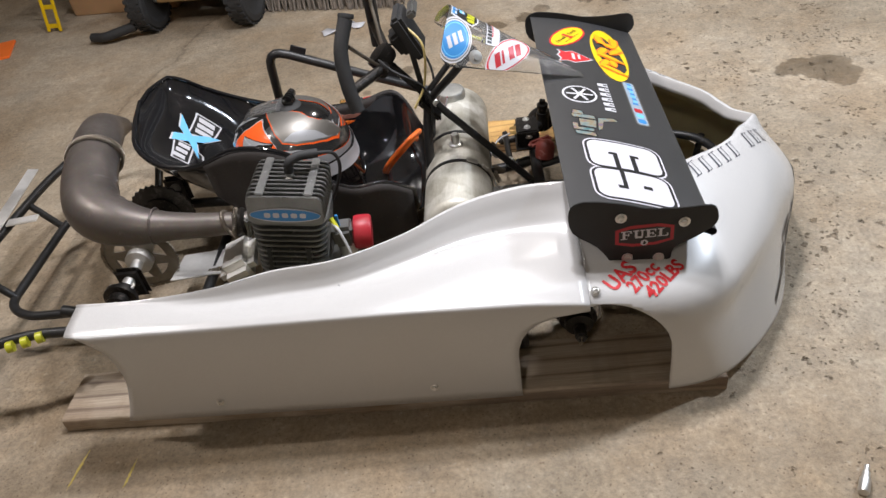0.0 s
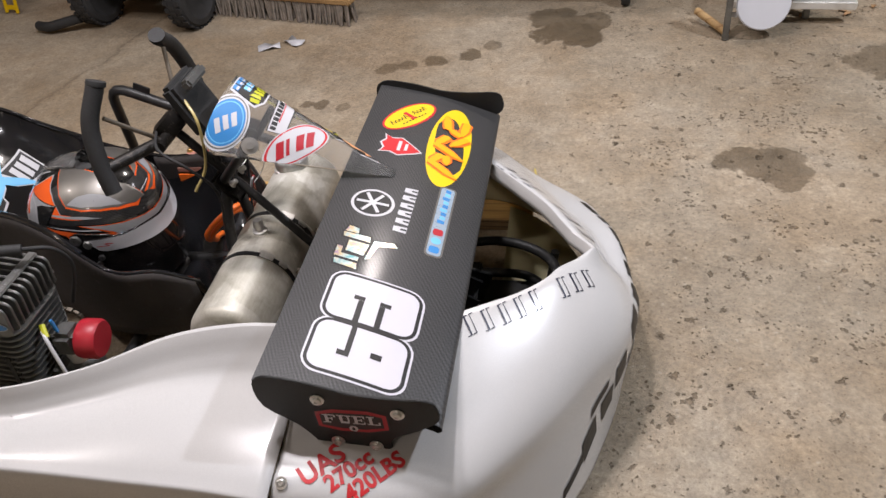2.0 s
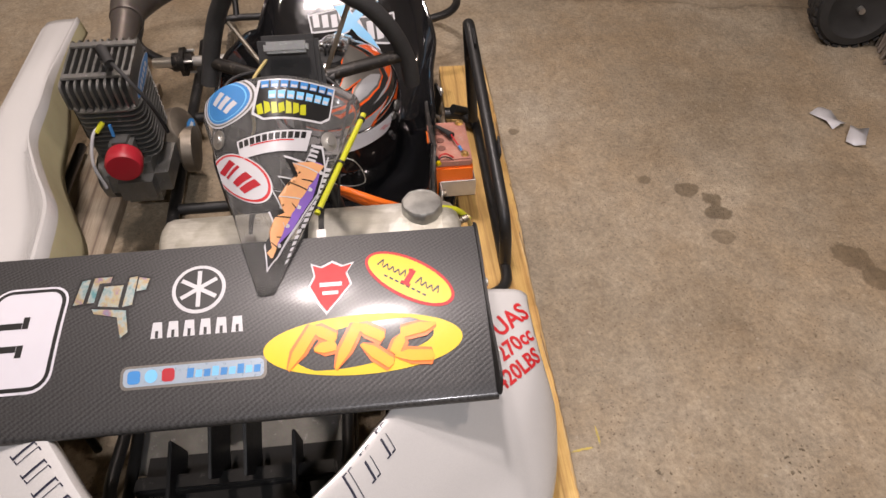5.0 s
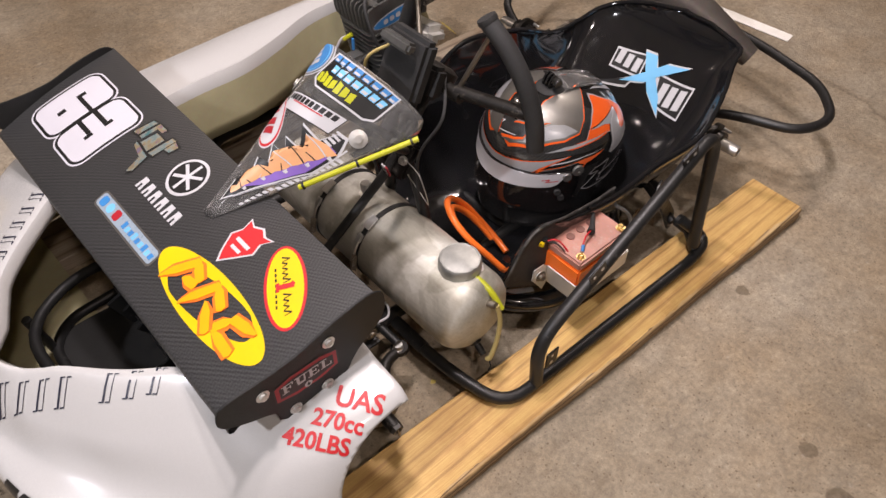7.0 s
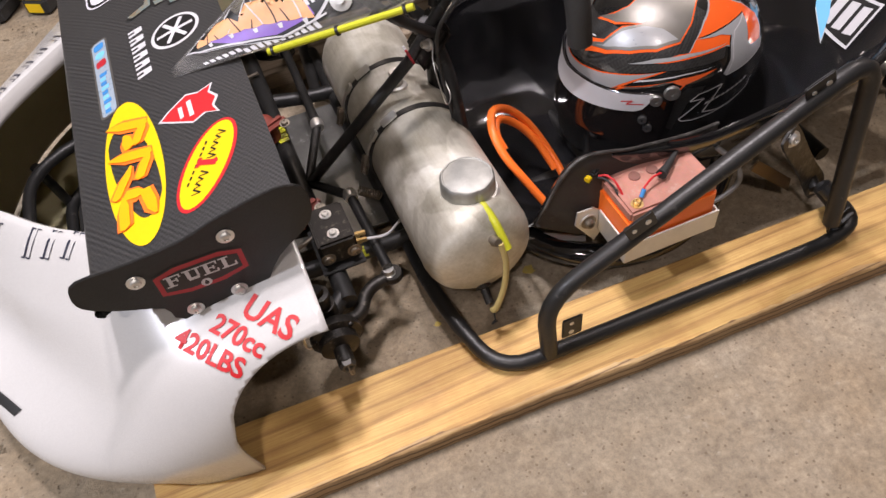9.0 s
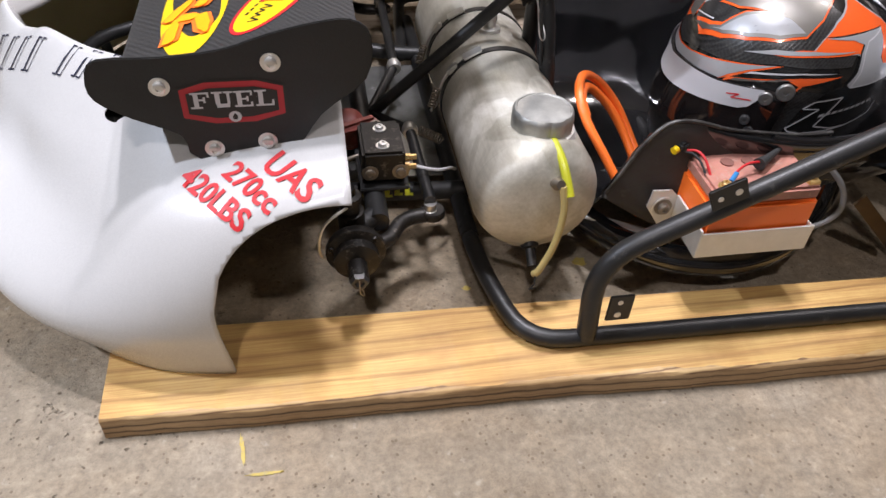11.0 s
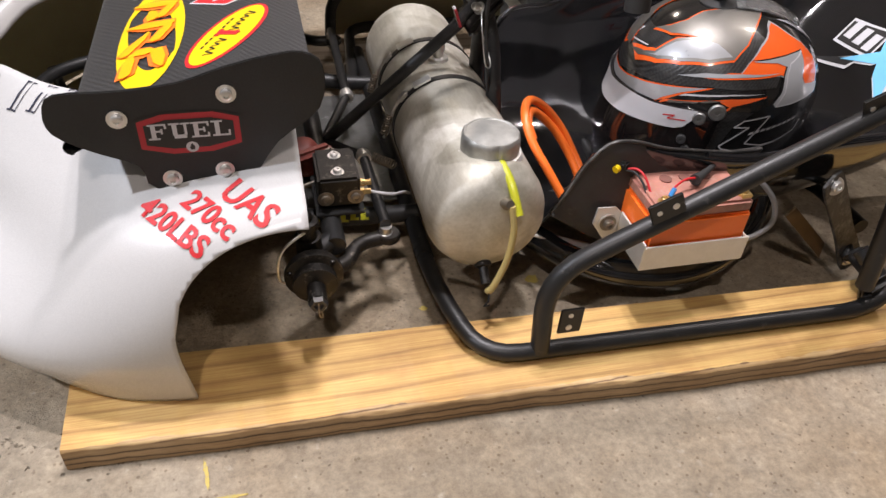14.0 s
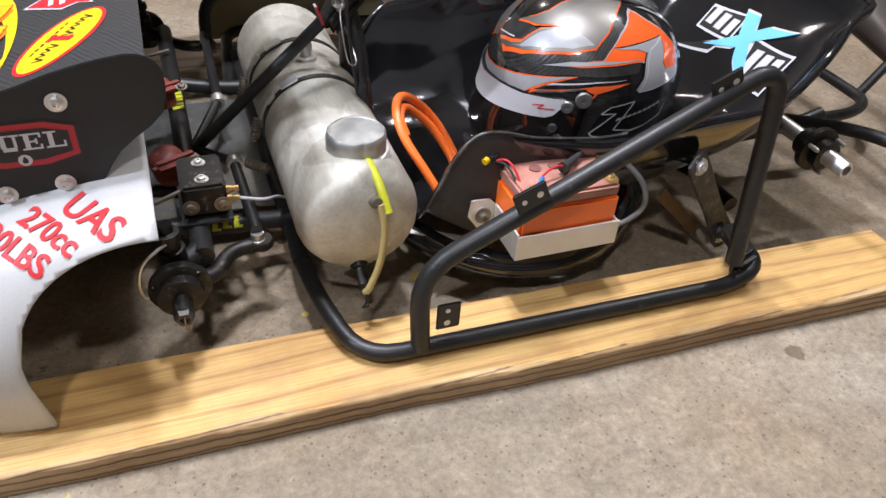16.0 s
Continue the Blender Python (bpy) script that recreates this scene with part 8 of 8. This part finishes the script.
for x in (-0.16, -0.03, 0.10):
    part("bed_slat", block((0.05, 0.02, 0.22), pose(x, -0.10, 0.30, 14, 0, 12), 0.003), M["toolbox"], cart)
part("side_board", block((0.46, 0.02, 0.24), pose(0, -0.12, 0.36), 0.004), M["toolbox"], cart)
part("rear_beam", block((0.40, 0.045, 0.045), pose(0, 0.75, 0.150), 0.004), M["cart_wood"], cart)
pipe("cart_handle", [(-0.30, -0.16, 0.06), (-0.44, -0.22, 0.035), (-0.52, -0.20, 0.030)], 0.022, 0.03, M["rubber"], cart, "black pull handle lying on the floor")

# push broom
broom = thing("push_broom", "wide push broom with grey bristles resting on the floor", "broom", (-0.93, 1.905, 0.0), -14.5)
part("block", block((0.72, 0.065, 0.032), pose(0, 0, 0.098), 0.008), M["cart_wood"], broom)
bb = bmesh.new()
rnd = random.Random(3)
for i in range(58):
    for j in range(3):
        x, y = -0.345 + 0.0121 * i + rnd.uniform(-0.003, 0.003), -0.022 + 0.022 * j
        tip = Vector((x + rnd.uniform(-0.010, 0.010), y * 1.5 + rnd.uniform(-0.008, 0.008), 0.002))
        tube([(x, y, 0.086), tip], lambda s: 0.0065 - 0.0015 * s, seg=6, bm=bb)
tagged(part("bristles", bb, M["bristle"], broom), kind="stuff")
pipe("broom_handle", [(0.0, 0, 0.11), (0.02, 0.95, 1.05)], 0.013, 0, M["cart_wood"], broom)

# tool chest on castors along the far side
chest = thing("tool_chest", "dark grey steel tool chest on castors", "tool chest", (-0.54, 2.29, 0.0), -6.3)
part("body", block((2.2, 0.62, 0.85), pose(0.10, 0.0, 0.56), 0.012), M["toolbox"], chest)
for k in range(3):
    dr = part("drawer", block((2.1, 0.02, 0.24), pose(0.10, -0.316, 0.29 + 0.26 * k), 0.006), M["toolbox"], chest)
    part("drawer_handle", block((1.9, 0.02, 0.022), pose(0.10, -0.332, 0.385 + 0.26 * k), 0.005), M["alu"], dr)
for x, y in ((1.10, -0.51), (-0.90, -0.51), (1.10, 0.0), (-0.90, 0.0)):
    cs = part("castor", lathe([(0.02, -0.018), (0.048, -0.016), (0.050, 0), (0.048, 0.016), (0.02, 0.018)], (x, y + 0.24, 0.05), (1, 0, 0.0), 22), M["rubber"], chest)
    part("castor_fork", block((0.052, 0.06, 0.085), pose(x, y + 0.24, 0.092), 0.004), M["alu"], cs)

# machine stand with a round white cover
stand = thing("machine_stand", "grey machine stand with a round white cover", "machine", (0.93, 1.66, 0.0), -8)
part("leg", block((0.022, 0.05, 0.30), pose(-0.055, -0.10, 0.15), 0.004), M["engine"], stand)
part("leg", block((0.022, 0.05, 0.30), pose(0.22, 0.10, 0.15), 0.004), M["engine"], stand)
part("cover", lathe([(0.0, 0), (0.086, 0), (0.090, 0.006), (0.086, 0.012), (0, 0.014)], (0.055, -0.085, 0.125), (0.12, -1, 0.35), 40), M["white"], stand, "round white cover")
part("cover_tab", block((0.025, 0.006, 0.018), pose(-0.035, -0.092, 0.085), 0.003), M["white"], stand)
part("housing", block((0.22, 0.20, 0.16), pose(0.09, 0.06, 0.22), 0.03), M["toolbox"], stand)
part("base_bar", block((0.42, 0.04, 0.03), pose(0.16, 0.04, 0.075), 0.004), M["alu"], stand)
pipe("skid", [(-0.05, -0.10, 0.02), (-0.16, 0.04, 0.04)], 0.014, 0, M["cart_wood"], stand)

# small things on the floor
box = thing("cardboard_box", "plain brown cardboard box on the floor", "box", (-2.05, 2.42, 0.0), -8)
part("box_body", block((0.60, 0.40, 0.34), pose(0, 0, 0.171), 0.004), M["card"], box)
part("box_flap", block((0.60, 0.20, 0.006), pose(0, -0.24, 0.33, -38, 0, 0), 0.001), M["card"], box)
crate = thing("cardboard_box", "large orange-brown cardboard box on the floor", "box", (-3.02, 1.22, 0.0), 12)
part("box_body", block((0.56, 0.70, 0.40), pose(0, 0, 0.201), 0.004), M["card"], crate)
part("box_flap", block((0.22, 0.70, 0.006), pose(0.30, 0, 0.36, 0, 32, 0), 0.001), M["card"], crate)
ladder = thing("step_rail", "yellow plastic rail with square openings", "rail", (-2.40, 2.08, 0.0), -12)
for x in (-0.035, 0.035):
    part("upright", block((0.016, 0.012, 0.34), pose(x, 0.03, 0.170, -14, 0, 0), 0.003), M["yellow"], ladder)
for z in (0.03, 0.12, 0.21, 0.30):
    part("rung", block((0.06, 0.012, 0.022), pose(0, 0.035 + (z - 0.17) * 0.25, z, -14, 0, 0), 0.002), M["yellow"], ladder)
board = thing("orange_board", "thin orange board lying on the floor", "board", (-2.72, 1.86, 0.0), 18)
part("sheet", block((0.34, 0.22, 0.012), pose(0, 0, 0.006), 0.002), M["orange"], board)
for k, (x, y, a) in enumerate(((-0.895, 1.600, 20), (-0.800, 1.640, -35))):
    p = thing("paper_scrap", "crumpled white paper scrap on the concrete", "paper", (x, y, 0.0), a, "paper scraps")
    rows = [[Vector((-0.045 + 0.03 * i, -0.025 + 0.025 * j, 0.003 + 0.006 * ((i * 7 + j * 5 + k) % 3))) for i in range(4)] for j in range(3)]
    ob = part("sheet", grid_mesh(rows), M["white"], p)
    ob.modifiers.new("thickness", "SOLIDIFY").thickness = 0.001
nip = thing("air_fitting", "small steel air fitting lying on the concrete", "fitting", (0.384, -0.757, 0.0), 62)
part("fitting_body", lathe([(0.009, -0.03), (0.010, -0.028), (0.010, 0.0), (0.0075, 0.002), (0.0075, 0.014), (0.005, 0.016), (0.005, 0.030), (0, 0.030)], (0, 0, 0.0102), (1, 0, 0), 12), M["steel"], nip)
rnd = random.Random(11)
for k in range(7):
    x, y = 1.10 + rnd.uniform(-0.05, 0.5), 1.65 + rnd.uniform(-0.2, 0.35)
    lf = thing("dry_leaf", "small dry brown leaf on the floor", "leaf", (x, y, 0.0), rnd.uniform(0, 360), "dry leaves")
    rows = [[Vector((0.018 * (i - 2) / 2, 0.010 * math.sin(math.pi * i / 4) * s, 0.002 + 0.005 * abs(s) + 0.003 * math.sin(i))) for i in range(5)] for s in (-1, 0, 1)]
    ob = part("blade", grid_mesh(rows), M["card"], lf)
    ob.modifiers.new("thickness", "SOLIDIFY").thickness = 0.0008
# yellow paint dabs left on the concrete
for x, y, w, h, a in ((0.078, 0.630, 0.006, 0.045, 6), (0.050, 0.668, 0.040, 0.005, 0), (0.235, 0.72, 0.006, 0.05, 10), (-0.435, 0.36, 0.022, 0.020, 20), (-1.185, -0.60, 0.007, 0.09, -8), (-1.06, -0.62, 0.006, 0.07, -6), (-0.245, 0.395, 0.012, 0.010, 0)):
    ob = link_mesh("floor_paint_mark", slab([(w / 2 * math.cos(q) * rnd.uniform(0.55, 1.25), h / 2 * math.sin(q) * rnd.uniform(0.7, 1.15)) for q in [0.1745 * n for n in range(36)]], 0.0008, pose(x, y, 0.0005, 0, 0, a), 0), M["worn_yellow"], None)
    tagged(ob, "worn dab of yellow paint on the concrete", "paint mark", kind="structure")
